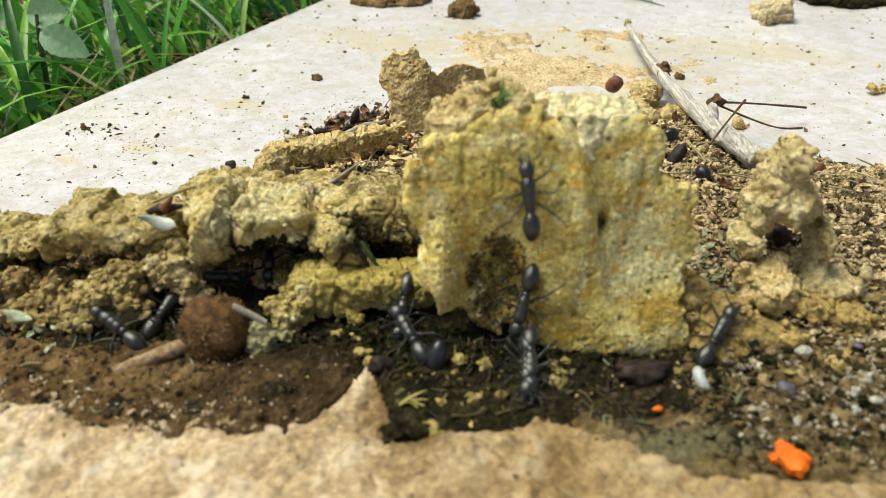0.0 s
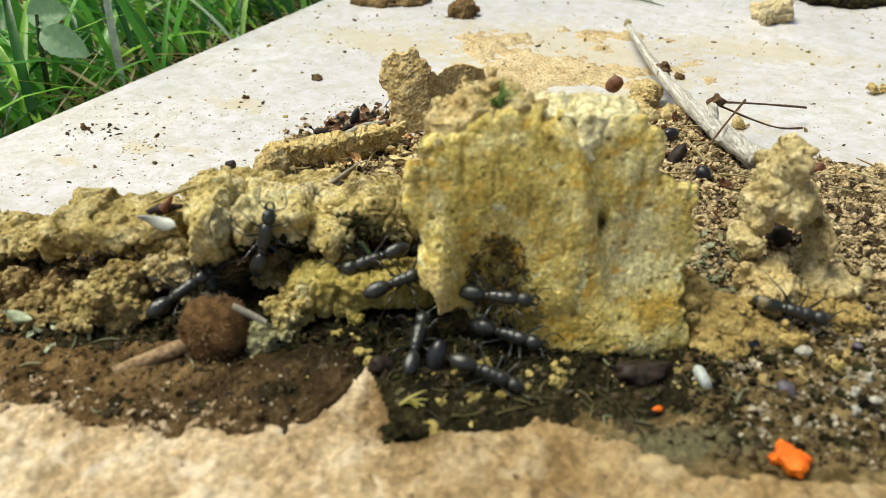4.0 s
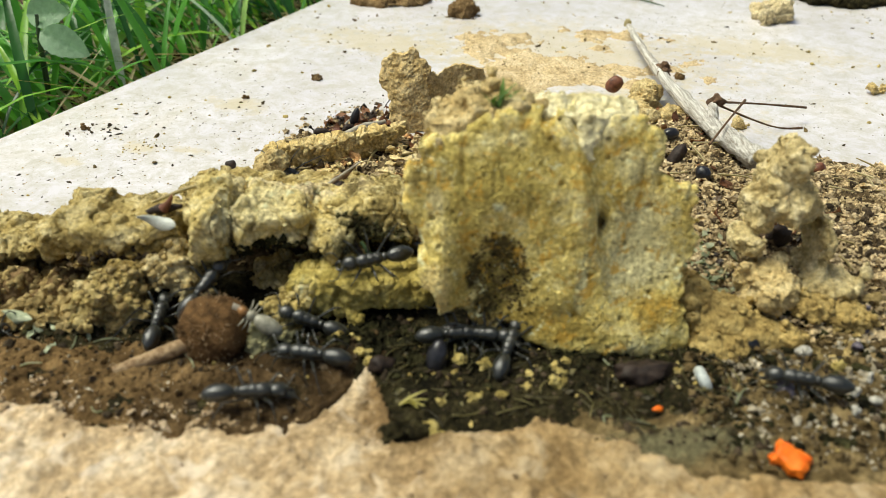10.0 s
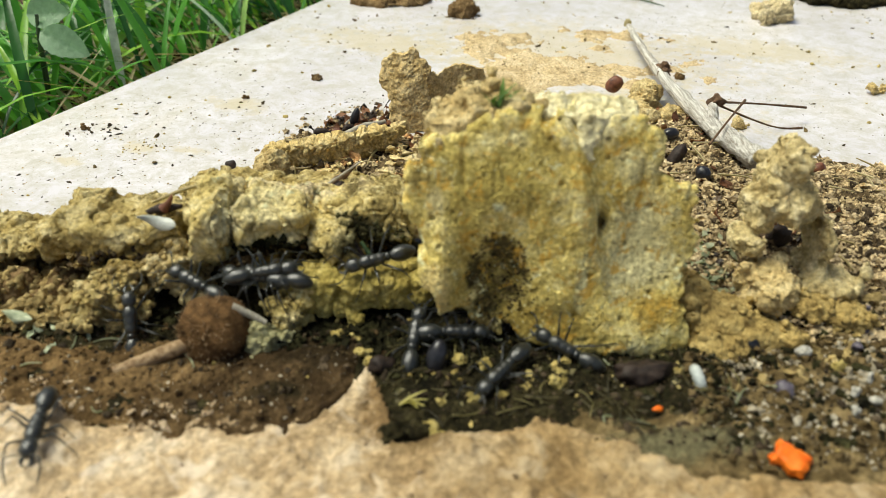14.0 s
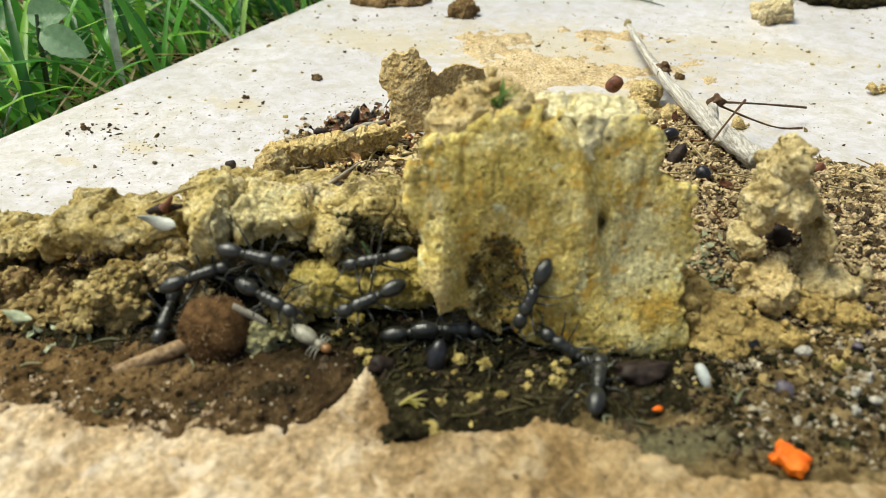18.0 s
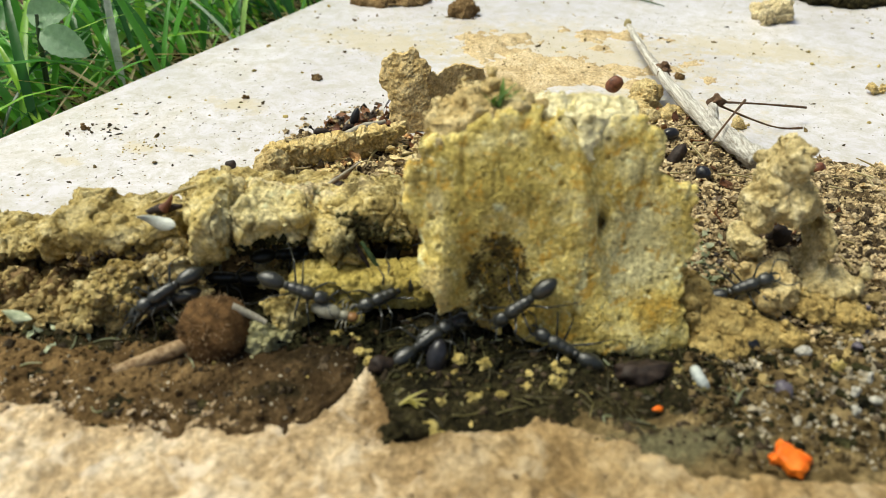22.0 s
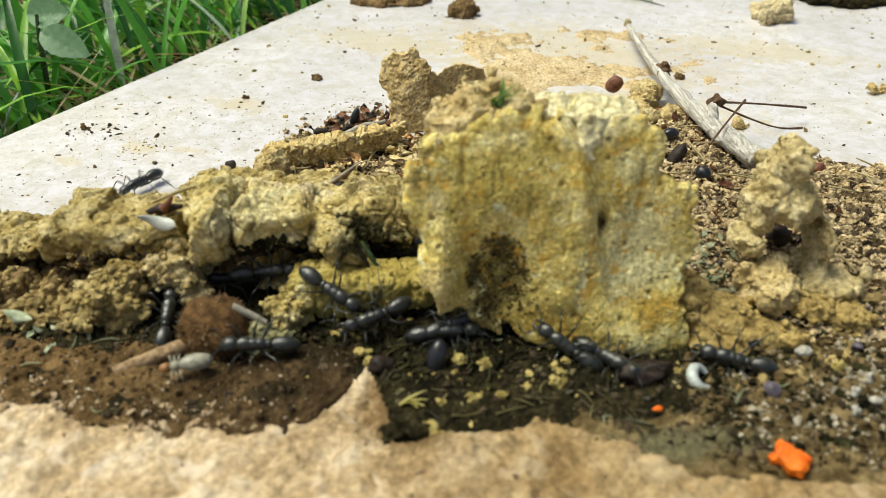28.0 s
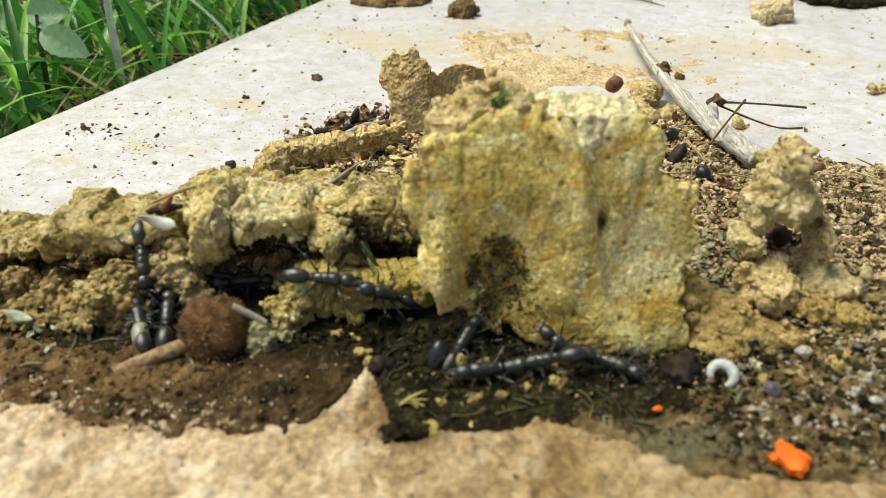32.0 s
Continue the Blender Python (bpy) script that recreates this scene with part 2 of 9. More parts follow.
M_YELBITS = earth("yellow_crumbs", (0.34, 0.26, 0.08), (0.48, 0.38, 0.14), (0.58, 0.49, 0.24), 6, 0.7, 0.3, 0.0, pieces=True)
M_GROUND = earth("garden_soil", (0.02, 0.014, 0.008), (0.05, 0.035, 0.02), (0.1, 0.07, 0.04), 25, 3, 1.5, 0.0)


def tile_material():
    m = Nodes("glazed_tile", 0.3, 0.0, 0.5)
    base = m.ramp(m.noise(60, 3, 0.5), [(0.35, (0.60, 0.57, 0.605)), (0.65, (0.71, 0.68, 0.71))])
    dust = m.ramp(m.noise(30, 8, 0.75, 0.8), [(0.54, BLACK), (0.76, (0.55, 0.55, 0.55))])
    col = m.mix(dust, base, (0.58, 0.50, 0.34))
    film = m.ramp(m.noise(7, 9, 0.85, 0.5), [(0.42, BLACK), (0.62, (0.9, 0.9, 0.9))])
    col = m.mix(film, col, (0.47, 0.435, 0.355))
    ca, sa = math.cos(radians(24.8)), math.sin(radians(24.8))
    for wx, wy, rx, ry in ((40, 250, 62, 40), (105, 255, 40, 14), (-20, 262, 40, 16), (60, 200, 30, 16), (-58, 205, 12, 6), (-76, 176, 7, 3), (-62, 174, 6, 2.5), (-90, 168, 6, 2.5)):
        dx, dy = wx - 188.8, wy - 124.2
        col = m.mix(m.add(m.spot((ca * dx - sa * dy, sa * dx + ca * dy, 7.0), (rx, ry, 40), 0.55, 1.3, 4.5), 0.6, "MULTIPLY"), col, (0.58, 0.49, 0.30))
    spots = m.ramp(m.noise(1.1, 3, 0.6), [(0.66, BLACK), (0.74, (0.8, 0.8, 0.8))])
    col = m.mix(spots, col, (0.30, 0.25, 0.18))
    m.colour(col)
    m.link(m.ramp(dust, [(0.0, (0.34, 0.34, 0.34)), (0.8, (0.8, 0.8, 0.8))]), m.bsdf.inputs["Roughness"])
    m.bump(m.noise(2.5, 4, 0.7), 0.05)
    return m.mat


def plain(name, a, b, mm=3.0, rough=0.5, spec=0.4, bump=0.1, stretch=None):
    m = Nodes(name, rough, 0.0, spec)
    if stretch:
        mp = m.tree.nodes.new("ShaderNodeMapping")
        mp.inputs["Scale"].default_value = stretch
        m.link(m.co, mp.inputs["Vector"])
        m.co = mp.outputs[0]
    m.colour(m.ramp(m.noise(mm, 4, 0.65), [(0.35, a), (0.65, b)]))
    m.bump(m.noise(mm * 0.4, 4, 0.7), bump)
    return m.mat


def leafy(name, stops, mm=6.0, rough=0.45):
    m = Nodes(name, rough, 0.0, 0.4)
    col = m.ramp(m.island(), stops)
    streak = m.ramp(m.noise(mm, 3, 0.6), [(0.3, (0.75, 0.75, 0.75)), (0.7, (1.15, 1.15, 1.1))])
    m.colour(m.mix(1.0, col, streak, "MULTIPLY"))
    m.bump(m.noise(mm * 0.3, 3, 0.6), 0.15)
    m.bsdf.inputs["Transmission Weight"].default_value = 0.0
    tr = m.tree.nodes.new("ShaderNodeBsdfTranslucent")
    m.link(m.mix(1.0, col, (1.3, 1.5, 0.6), "MULTIPLY"), tr.inputs[0])
    mx = m.tree.nodes.new("ShaderNodeMixShader")
    mx.inputs[0].default_value = 0.35
    m.link(m.bsdf.outputs[0], mx.inputs[1])
    m.link(tr.outputs[0], mx.inputs[2])
    m.link(mx.outputs[0], m.tree.nodes["Material Output"].inputs[0])
    return m.mat


M_TILE = tile_material()
M_BARE = plain("weathered_wood", (0.36, 0.315, 0.25), (0.90, 0.87, 0.80), 0.6, 0.75, 0.2, 0.7, stretch=(1, 0.035, 1))
M_BARK = plain("brown_bark", (0.07, 0.04, 0.022), (0.20, 0.12, 0.07), 1.2, 0.8, 0.2, 0.3)
M_STRAW = leafy("dry_straw", [(0.0, (0.28, 0.2, 0.09)), (0.5, (0.42, 0.33, 0.17)), (1.0, (0.55, 0.46, 0.3))])
M_GRASS = leafy("green_grass", [(0.0, (0.026, 0.085, 0.028)), (0.35, (0.06, 0.20, 0.038)), (0.7, (0.14, 0.39, 0.05)), (0.9, (0.38, 0.62, 0.08)), (1.0, (0.52, 0.62, 0.50))], 6.0, 0.28)
M_LEAF = leafy("broad_leaf", [(0.0, (0.20, 0.36, 0.20)), (1.0, (0.36, 0.50, 0.34))], 2.0, 0.25)
M_STEM = plain("green_stem", (0.03, 0.055, 0.02), (0.07, 0.11, 0.045), 3, 0.5, 0.3)
M_ANT = plain("black_chitin", (0.006, 0.0065, 0.005), (0.022, 0.0225, 0.018), 0.45, 0.29, 0.65, 0.05)
M_ANT.node_tree.nodes["Principled BSDF"].inputs["IOR"].default_value = 1.58
# short grey hairs on the ants' backs
M_ANT.node_tree.nodes["Principled BSDF"].inputs["Sheen Weight"].default_value = 0.14
M_ANT.node_tree.nodes["Principled BSDF"].inputs["Sheen Roughness"].default_value = 0.45
M_ANT.node_tree.nodes["Principled BSDF"].inputs["Sheen Tint"].default_value = (0.62, 0.68, 0.62, 1.0)
M_SEED = plain("black_seed", (0.008, 0.008, 0.01), (0.025, 0.024, 0.028), 1.5, 0.28, 0.5, 0.05)
M_BROWNSEED = plain("brown_seed", (0.10, 0.035, 0.018), (0.22, 0.085, 0.04), 1.5, 0.45, 0.4, 0.08)
M_HUSK = plain("dark_husk", (0.012, 0.008, 0.006), (0.042, 0.026, 0.018), 1.5, 0.6, 0.3, 0.15)
M_ORANGE = plain("orange_petal", (0.66, 0.09, 0.004), (0.95, 0.23, 0.02), 3.0, 0.5, 0.3, 0.15)
M_SHELL = plain("white_shell", (0.42, 0.44, 0.38), (0.64, 0.66, 0.6), 1.5, 0.35, 0.5, 0.05)
M_LARVA = plain("white_larva", (0.34, 0.37, 0.36), (0.54, 0.57, 0.54), 1.2, 0.35, 0.5, 0.05)
M_TERMITE = plain("pale_termite", (0.21, 0.20, 0.145), (0.37, 0.35, 0.27), 1.0, 0.35, 0.5, 0.05)
M_AMBER = plain("amber_head", (0.18, 0.085, 0.025), (0.30, 0.15, 0.05), 1.0, 0.35, 0.5, 0.05)
M_GREYPEB = plain("grey_pebble", (0.28, 0.26, 0.21), (0.66, 0.63, 0.55), 1.0, 0.7, 0.3, 0.3)
M_PURPLE = plain("violet_grey_seed", (0.07, 0.06, 0.075), (0.15, 0.13, 0.16), 1.2, 0.4, 0.4, 0.08)
M_BALL = plain("felted_brown_ball", (0.05, 0.027, 0.011), (0.18, 0.10, 0.041), 1.6, 0.95, 0.1, 0.6)
M_STICK = plain("tan_stick", (0.2, 0.12, 0.06), (0.5, 0.36, 0.21), 1.0, 0.85, 0.15, 0.4)
M_GREYROD = plain("pale_grey_stalk", (0.28, 0.25, 0.19), (0.48, 0.44, 0.36), 1.2, 0.7, 0.2, 0.2)
M_LICHEN = plain("grey_green_crust", (0.22, 0.20, 0.09), (0.56, 0.53, 0.30), 1.2, 0.9, 0.15, 0.5)
M_FRAG = leafy("green_fragments", [(0.0, (0.16, 0.17, 0.10)), (0.5, (0.32, 0.34, 0.22)), (1.0, (0.52, 0.52, 0.40))], 2.0)
M_FIBRE = leafy("olive_fibres", [(0.0, (0.035, 0.028, 0.012)), (0.6, (0.095, 0.078, 0.032)), (1.0, (0.22, 0.185, 0.07))], 2.0)
M_PALEBLADE = plain("bleached_grass", (0.42, 0.47, 0.40), (0.66, 0.70, 0.62), 3.0, 0.4, 0.4, 0.1)
M_SCRAP = plain("pale_green_scrap", (0.26, 0.30, 0.18), (0.50, 0.53, 0.36), 1.5, 0.6, 0.3, 0.2)
M_YELSTRAW = leafy("yellow_straw", [(0.0, (0.30, 0.26, 0.06)), (1.0, (0.46, 0.40, 0.12))], 2.0)
M_MOSS = leafy("moss_green", [(0.0, (0.05, 0.10, 0.02)), (1.0, (0.14, 0.24, 0.05))], 1.5)
M_LITTER = leafy("dark_litter", [(0.0, (0.02, 0.013, 0.009)), (0.6, (0.06, 0.036, 0.02)), (1.0, (0.14, 0.09, 0.05))], 2.0)
M_RUST = leafy("rusty_flakes", [(0.0, (0.10, 0.04, 0.02)), (0.5, (0.22, 0.09, 0.04)), (1.0, (0.34, 0.17, 0.08))], 2.0)


# ---- vector noise ----
def lattice(i, j, k, s):
    h = (i * 374761393 + j * 668265263 + k * 2147483647 + s * 144665) & 0xFFFFFFFF
    h = ((h ^ (h >> 13)) * 1274126177) & 0xFFFFFFFF
    h = ((h ^ (h >> 16)) * 2246822519) & 0xFFFFFFFF
    return ((h ^ (h >> 15)) & 0xFFFFFF) / float(0xFFFFFF)


def vnoise(p, mm, s=0):
    """Smooth value noise from -1 to 1 with features of mm, at points p."""
    q = p / mm
    f = np.floor(q)
    i = f.astype(np.int64)
    t = q - f
    t = t * t * (3 - 2 * t)
    out = 0
    for a in (0, 1):
        for b in (0, 1):
            for c in (0, 1):
                w = (t[:, 0] if a else 1 - t[:, 0]) * (t[:, 1] if b else 1 - t[:, 1]) * (t[:, 2] if c else 1 - t[:, 2])
                out = out + w * lattice(i[:, 0] + a, i[:, 1] + b, i[:, 2] + c, s)
    return 2 * out - 1


def fbm(p, mm, octaves=4, gain=0.5, s=0):
    out, amp = 0, 1.0
    for o in range(octaves):
        out = out + amp * vnoise(p, mm / 2 ** o, s + o)
        amp *= gain
    return out


def worley(p, mm, s=0):
    """Distance to the nearest of one random seed a cell, in cells."""
    return worley_id(p, mm, s)[0]


def worley_id(p, mm, s=0):
    """Distance to the nearest seed, that seed's own random value, and the margin to the next seed."""
    q = p / mm
    i = np.floor(q).astype(np.int64)
    best, second, own = np.full(len(p), 9.0), np.full(len(p), 9.0), np.zeros(len(p))
    for a in (-1, 0, 1):
        for b in (-1, 0, 1):
            for c in (-1, 0, 1):
                x, y, z = i[:, 0] + a, i[:, 1] + b, i[:, 2] + c
                d = (x + lattice(x, y, z, s) - q[:, 0]) ** 2 + (y + lattice(x, y, z, s + 31) - q[:, 1]) ** 2 + (z + lattice(x, y, z, s + 67) - q[:, 2]) ** 2
                near = d < best
                second = np.where(near, best, np.minimum(second, d))
                own = np.where(near, lattice(x, y, z, s + 99), own)
                best = np.where(near, d, best)
    return np.sqrt(best), own, np.sqrt(second) - np.sqrt(best)


# ---- mesh helpers; lengths in millimetres ----
MM = 0.001


def mesh_of(name, verts, faces, mat, smooth=True):
    me = bpy.data.meshes.new(name)
    me.from_pydata([tuple(v) for v in (np.asarray(verts) * MM).tolist()], [], faces if isinstance(faces, list) else faces.tolist())
    me.materials.append(mat)
    if smooth:
        me.polygons.foreach_set("use_smooth", [True] * len(me.polygons))
    me.update()
    return me


def part(name, me, parent, label=""):
    ob = new(name, me)
    ob.parent = parent
    if label:
        tagged(ob, label)
    return ob


def thing(name, me, label, category, group="", at=None, kind=""):
    ob = new(name, me)
    if at is not None:
        ob.matrix_world = at
    return tagged(ob, label, category, group, kind)


def mpose(x, y, z, rx=0, ry=0, rz=0):
    return pose(x * MM, y * MM, z * MM, rx, ry, rz)


def ico(level):
    bm = bmesh.new()
    bmesh.ops.create_icosphere(bm, subdivisions=level, radius=1.0)
    v = np.array([p.co[:] for p in bm.verts])
    f = [tuple(q.index for q in p.verts) for p in bm.faces]
    bm.free()
    return v, f


ICO = {n: ico(n) for n in (1, 2, 3, 4)}


def turn(v, axis, deg):
    m = np.array(Matrix.Rotation(radians(deg), 3, axis))
    return v @ m.T


def remeshed(verts, faces, voxel):
    """One closed skin round overlapping solids."""
    me = bpy.data.meshes.new("rough")
    me.from_pydata([tuple(v) for v in verts.tolist()], [], faces)
    ob = bpy.data.objects.new("rough", me)
    scene.collection.objects.link(ob)
    mod = ob.modifiers.new("skin", "REMESH")
    mod.mode, mod.voxel_size = "VOXEL", voxel
    dep = bpy.context.evaluated_depsgraph_get()
    ev = ob.evaluated_get(dep)
    out = ev.to_mesh()
    v = np.empty(len(out.vertices) * 3)
    out.vertices.foreach_get("co", v)
    n = np.empty(len(out.vertices) * 3)
    out.vertices.foreach_get("normal", n)
    f = [tuple(p.vertices) for p in out.polygons]
    ev.to_mesh_clear()
    bpy.data.objects.remove(ob)
    bpy.data.meshes.remove(me)
    return v.reshape(-1, 3), n.reshape(-1, 3), f


def clod_mesh(name, blobs, mat, voxel=0.45, boxy=0.7, swell=1.6, crumb=0.5, crumb_mm=2.6, fine=0.22, facet=1.3, facet_mm=5.0, crack=0.7, seed=0, pellets=520, nodules=0, grain=(0.13, 0.55)):
    """A lump of mud from overlapping rounded blocks (x, y, z, half sizes, tilt), with broken and granular faces."""
    vs, fs, base = [], [], 0
    iv, fv = ICO[3]
    for x, y, z, a, b, c, tilt in blobs:
        v = np.sign(iv) * np.abs(iv) ** boxy * np.array((a, b, c))
        v = turn(v, "Y", tilt) + np.array((x, y, z))
        vs.append(v)
        fs += [tuple(i + base for i in f) for f in fv]
        base += len(v)
    if nodules:
        rng = np.random.default_rng(seed + 900)
        skin = np.concatenate(vs)
        tv, tf = ICO[2]
        for i in rng.integers(0, len(skin), nodules):
            r = 0.6 * (1.9 / 0.6) ** (rng.random() ** 1.6)
            vs.append(tv * np.array((1, rng.uniform(0.7, 1), rng.uniform(0.65, 1))) * r + skin[i] + rng.normal(0, 0.5, 3))
            fs += [tuple(k + base for k in q) for q in tf]
            base += len(tv)
    v, n, f = remeshed(np.concatenate(vs), fs, voxel)
    v = v + n * (swell * (0.45 - 1.8 * np.abs(fbm(v, 9.0, 4, 0.5, seed))))[:, None]
    warp = v + 1.2 * np.stack([vnoise(v, 3.0, seed + k) for k in (40, 41, 42)], 1)
    _, own, gap = worley_id(warp, facet_mm, seed + 7)
    v = v + n * (facet * (own - 0.5) - crack * (1 - ramp01(gap, 0.0, 0.16)) * (own > 0.45))[:, None]
    w = 0.55 - worley(v, crumb_mm, seed)
    w2 = 0.5 - worley(v, crumb_mm * 0.45, seed + 5)
    v = v + n * (crumb * (w + 0.5 * w2) * (0.6 + 0.6 * vnoise(v, 9.0, seed + 9)) + fine * fbm(v, 0.9, 2, 0.6, seed + 3))[:, None]
    rng = np.random.default_rng(seed + 500)
    pick = rng.integers(0, len(v), pellets)
    tv, tf = ICO[1]
    vs, fs, base = [v], list(f), len(v)
    for i in pick:
        r = grain[0] * (grain[1] / grain[0]) ** (rng.random() ** 2.5)
        w = tv * (1 + 0.5 * (rng.random(len(tv)) - 0.5))[:, None] * np.array((1, rng.uniform(0.6, 1), rng.uniform(0.5, 0.9))) * r
        vs.append(turn(w, "Z", rng.uniform(0, 360)) + v[i] + n[i] * r * 0.25)
        fs += [tuple(k + base for k in q) for q in tf]
        base += len(tv)
    return mesh_of(name, np.concatenate(vs), fs, mat)


def tube(path, radii, n=10, rough=0.0, seed=0, caps=True, smooth=3):
    """A tapering tube along a path."""
    p = [np.array(q, float) for q in path]
    r = list(radii)
    for _ in range(smooth):
        q, s = [p[0]], [r[0]]
        for i in range(len(p) - 1):
            q += [p[i] * 0.75 + p[i + 1] * 0.25, p[i] * 0.25 + p[i + 1] * 0.75]
            s += [r[i] * 0.75 + r[i + 1] * 0.25, r[i] * 0.25 + r[i + 1] * 0.75]
        p, r = q + [p[-1]], s + [r[-1]]
    vs, fs = [], []
    up = np.array((0.13, 0.21, 0.97))
    for i, c in enumerate(p):
        d = p[min(i + 1, len(p) - 1)] - p[max(i - 1, 0)]
        d = d / (np.linalg.norm(d) + 1e-9)
        u = np.cross(d, up)
        u = u / (np.linalg.norm(u) + 1e-9)
        w = np.cross(u, d)
        for k in range(n):
            t = 2 * math.pi * k / n
            vs.append(c + r[i] * (math.cos(t) * u + math.sin(t) * w))
    vs = np.array(vs)
    if rough:
        c = np.repeat(np.array(p), n, axis=0)
        k = 1 + rough * fbm(vs, 2.0, 3, 0.6, seed)
        vs = c + (vs - c) * k[:, None]
    for i in range(len(p) - 1):
        for k in range(n):
            a, b = i * n + k, i * n + (k + 1) % n
            fs.append((a, b, b + n, a + n))
    if caps:
        fs += [tuple(range(n))[::-1], tuple((len(p) - 1) * n + k for k in range(n))]
    return vs, fs


def join(*pieces):
    vs, fs, base = [], [], 0
    for v, f in pieces:
        vs.append(np.asarray(v))
        fs += [tuple(i + base for i in q) for q in f]
        base += len(v)
    return np.concatenate(vs), fs


def egg(centre, radii, level=3, bend=0.0, rough=0.0, seed=0):
    v, f = ICO[level]
    v = v * np.array(radii)
    v[:, 2] += bend * v[:, 0] ** 2
    if rough:
        v = v * (1 + rough * fbm(v + seed * 7.3, 1.0, 3, 0.55, seed))[:, None]
    return v + np.array(centre), f


def sheet(x0, x1, y0, y1, step, height):
    """A relief sheet on a regular grid."""
    xs, ys = np.arange(x0, x1 + step / 2, step), np.arange(y0, y1 + step / 2, step)
    gx, gy = np.meshgrid(xs, ys)
    p = np.stack([gx.ravel(), gy.ravel(), np.zeros(gx.size)], 1)
    p[:, 2] = height(p[:, 0], p[:, 1])
    w, h = len(xs), len(ys)
    i = (np.arange(h - 1)[:, None] * w + np.arange(w - 1)[None, :]).ravel()
    return p, np.stack([i, i + 1, i + w + 1, i + w], 1)


def flat(x, y):
    return np.stack([x, y, np.zeros_like(x)], 1)


def ramp01(v, a, b):
    t = np.clip((v - a) / (b - a), 0, 1)
    return t * t * (3 - 2 * t)


def bell(x, z, cx, cz, sx, sz):
    return np.exp(-((x - cx) / sx) ** 2 - ((z - cz) / sz) ** 2)


# ---- ground, tile, soil ----
def ground():
    n = 60
    t = np.linspace(-1, 1, n)
    ax = np.sign(t) * (np.abs(t) ** 5) * 40000
    gx, gy = np.meshgrid(ax - 60, ax + 200)
    p = flat(gx.ravel(), gy.ravel())
    p[:, 2] = -11 + 1.5 * vnoise(p, 40, 3)
    i = (np.arange(n - 1)[:, None] * n + np.arange(n - 1)[None, :]).ravel()
    f = np.stack([i, i + 1, i + n + 1, i + n], 1)
    thing("ground", mesh_of("ground", p, f, M_GROUND), "dark brown garden soil round the tile", "ground", kind="structure")


TILE_TURN = 24.8


def tile():
    """A glazed slab with softly rounded edges; its long edge runs away along the grass."""
    bm = bmesh.new()
    bmesh.ops.create_cube(bm, size=1.0)
    bmesh.ops.scale(bm, vec=(0.60, 0.90, 0.014), verts=bm.verts)
    bmesh.ops.bevel(bm, geom=[e for e in bm.edges if abs(e.verts[0].co.z - e.verts[1].co.z) > 0.01], offset=0.006, segments=3, affect="EDGES")
    bmesh.ops.bevel(bm, geom=[e for e in bm.edges if e.verts[0].co.z > 0 and e.verts[1].co.z > 0 and len([f for f in e.link_faces if abs(f.normal.z) > 0.9]) == 1], offset=0.002, segments=3, affect="EDGES")
    me = bpy.data.meshes.new("floor_tile")
    bm.to_mesh(me)
    bm.free()
    me.materials.append(M_TILE)
    d = Vector((math.cos(radians(TILE_TURN)), -math.sin(radians(TILE_TURN))))
    edge = Vector((-0.0835, 0.2500))
    c = edge + d * 0.3
    thing("floor_tile", me, "pinkish white glazed tile dusted with yellow mud", "tile", at=pose(c.x, c.y, -0.007, 0, 0, -TILE_TURN), kind="structure")


def crust_edge(x):
    """Where the dusty crust breaks off towards the damp soil."""
    return np.interp(x, (-110, -57, -50, -43, -22, -16.5, -13, -11.7, -10.4, -8.0, -6.9, 3, 15, 24, 32, 46, 110), (85, 83.5, 78.5, 79, 78.5, 83.5, 90, 92.5, 90, 83, 76.3, 76.6, 80, 76.3, 72, 68.5, 67))


def crust_h(x, y):
    p = flat(x, y)
    d = crust_edge(x) - y + 0.35 * fbm(p, 2.5, 3, 0.6, 71)
    top = 2.0 + 0.7 * fbm(p, 12, 4, 0.5, 21) + 0.36 * fbm(p, 1.8, 4, 0.65, 25) - 0.3 * ramp01(0.10 - worley_id(p + 1.2 * np.stack([vnoise(p, 3.0, k) for k in (4, 5, 6)], 1), 7.0, 29)[2], 0, 0.08) + 0.45 * ramp01(worley(p, 5.0, 77), 0.75, 0.3)
    return -2.0 + (top + 2.0) * ramp01(d, -0.35, 0.9)


def damp_h(x, y):
    p = flat(x, y)
    return 1.3 + 0.6 * fbm(p, 9, 4, 0.5, 41) + 0.5 * (0.5 - worley(p, 2.2, 43)) + 0.25 * fbm(p, 1.2, 2, 0.6, 45) - 0.6 * np.exp(-((y - crust_edge(x) - 0.7) / 0.9) ** 2) - 4 * ramp01(y, 118, 123) - 4 * ramp01(crust_edge(x) - y, 1.5, 4) - 4 * ramp01(np.abs(x), 104, 112)


def brown_h(x, y):
    """A brown drift over the damp strip."""
    p = flat(x, y)
    wob = 3.0 * fbm(p, 10, 4, 0.55, 83)
    a = ramp01(101 - y + wob * 0.5, 0, 5) * ramp01(-9 - x + wob, 0, 7) 
    return damp_h(x, y) - 0.8 - 3 * ramp01(y, 101, 106) + a * (1.3 + 0.5 * fbm(p, 6, 3, 0.5, 85)) + 0.35 * (0.5 - worley(p, 1.5, 87)) + 0.2 * fbm(p, 0.9, 2, 0.6, 89)


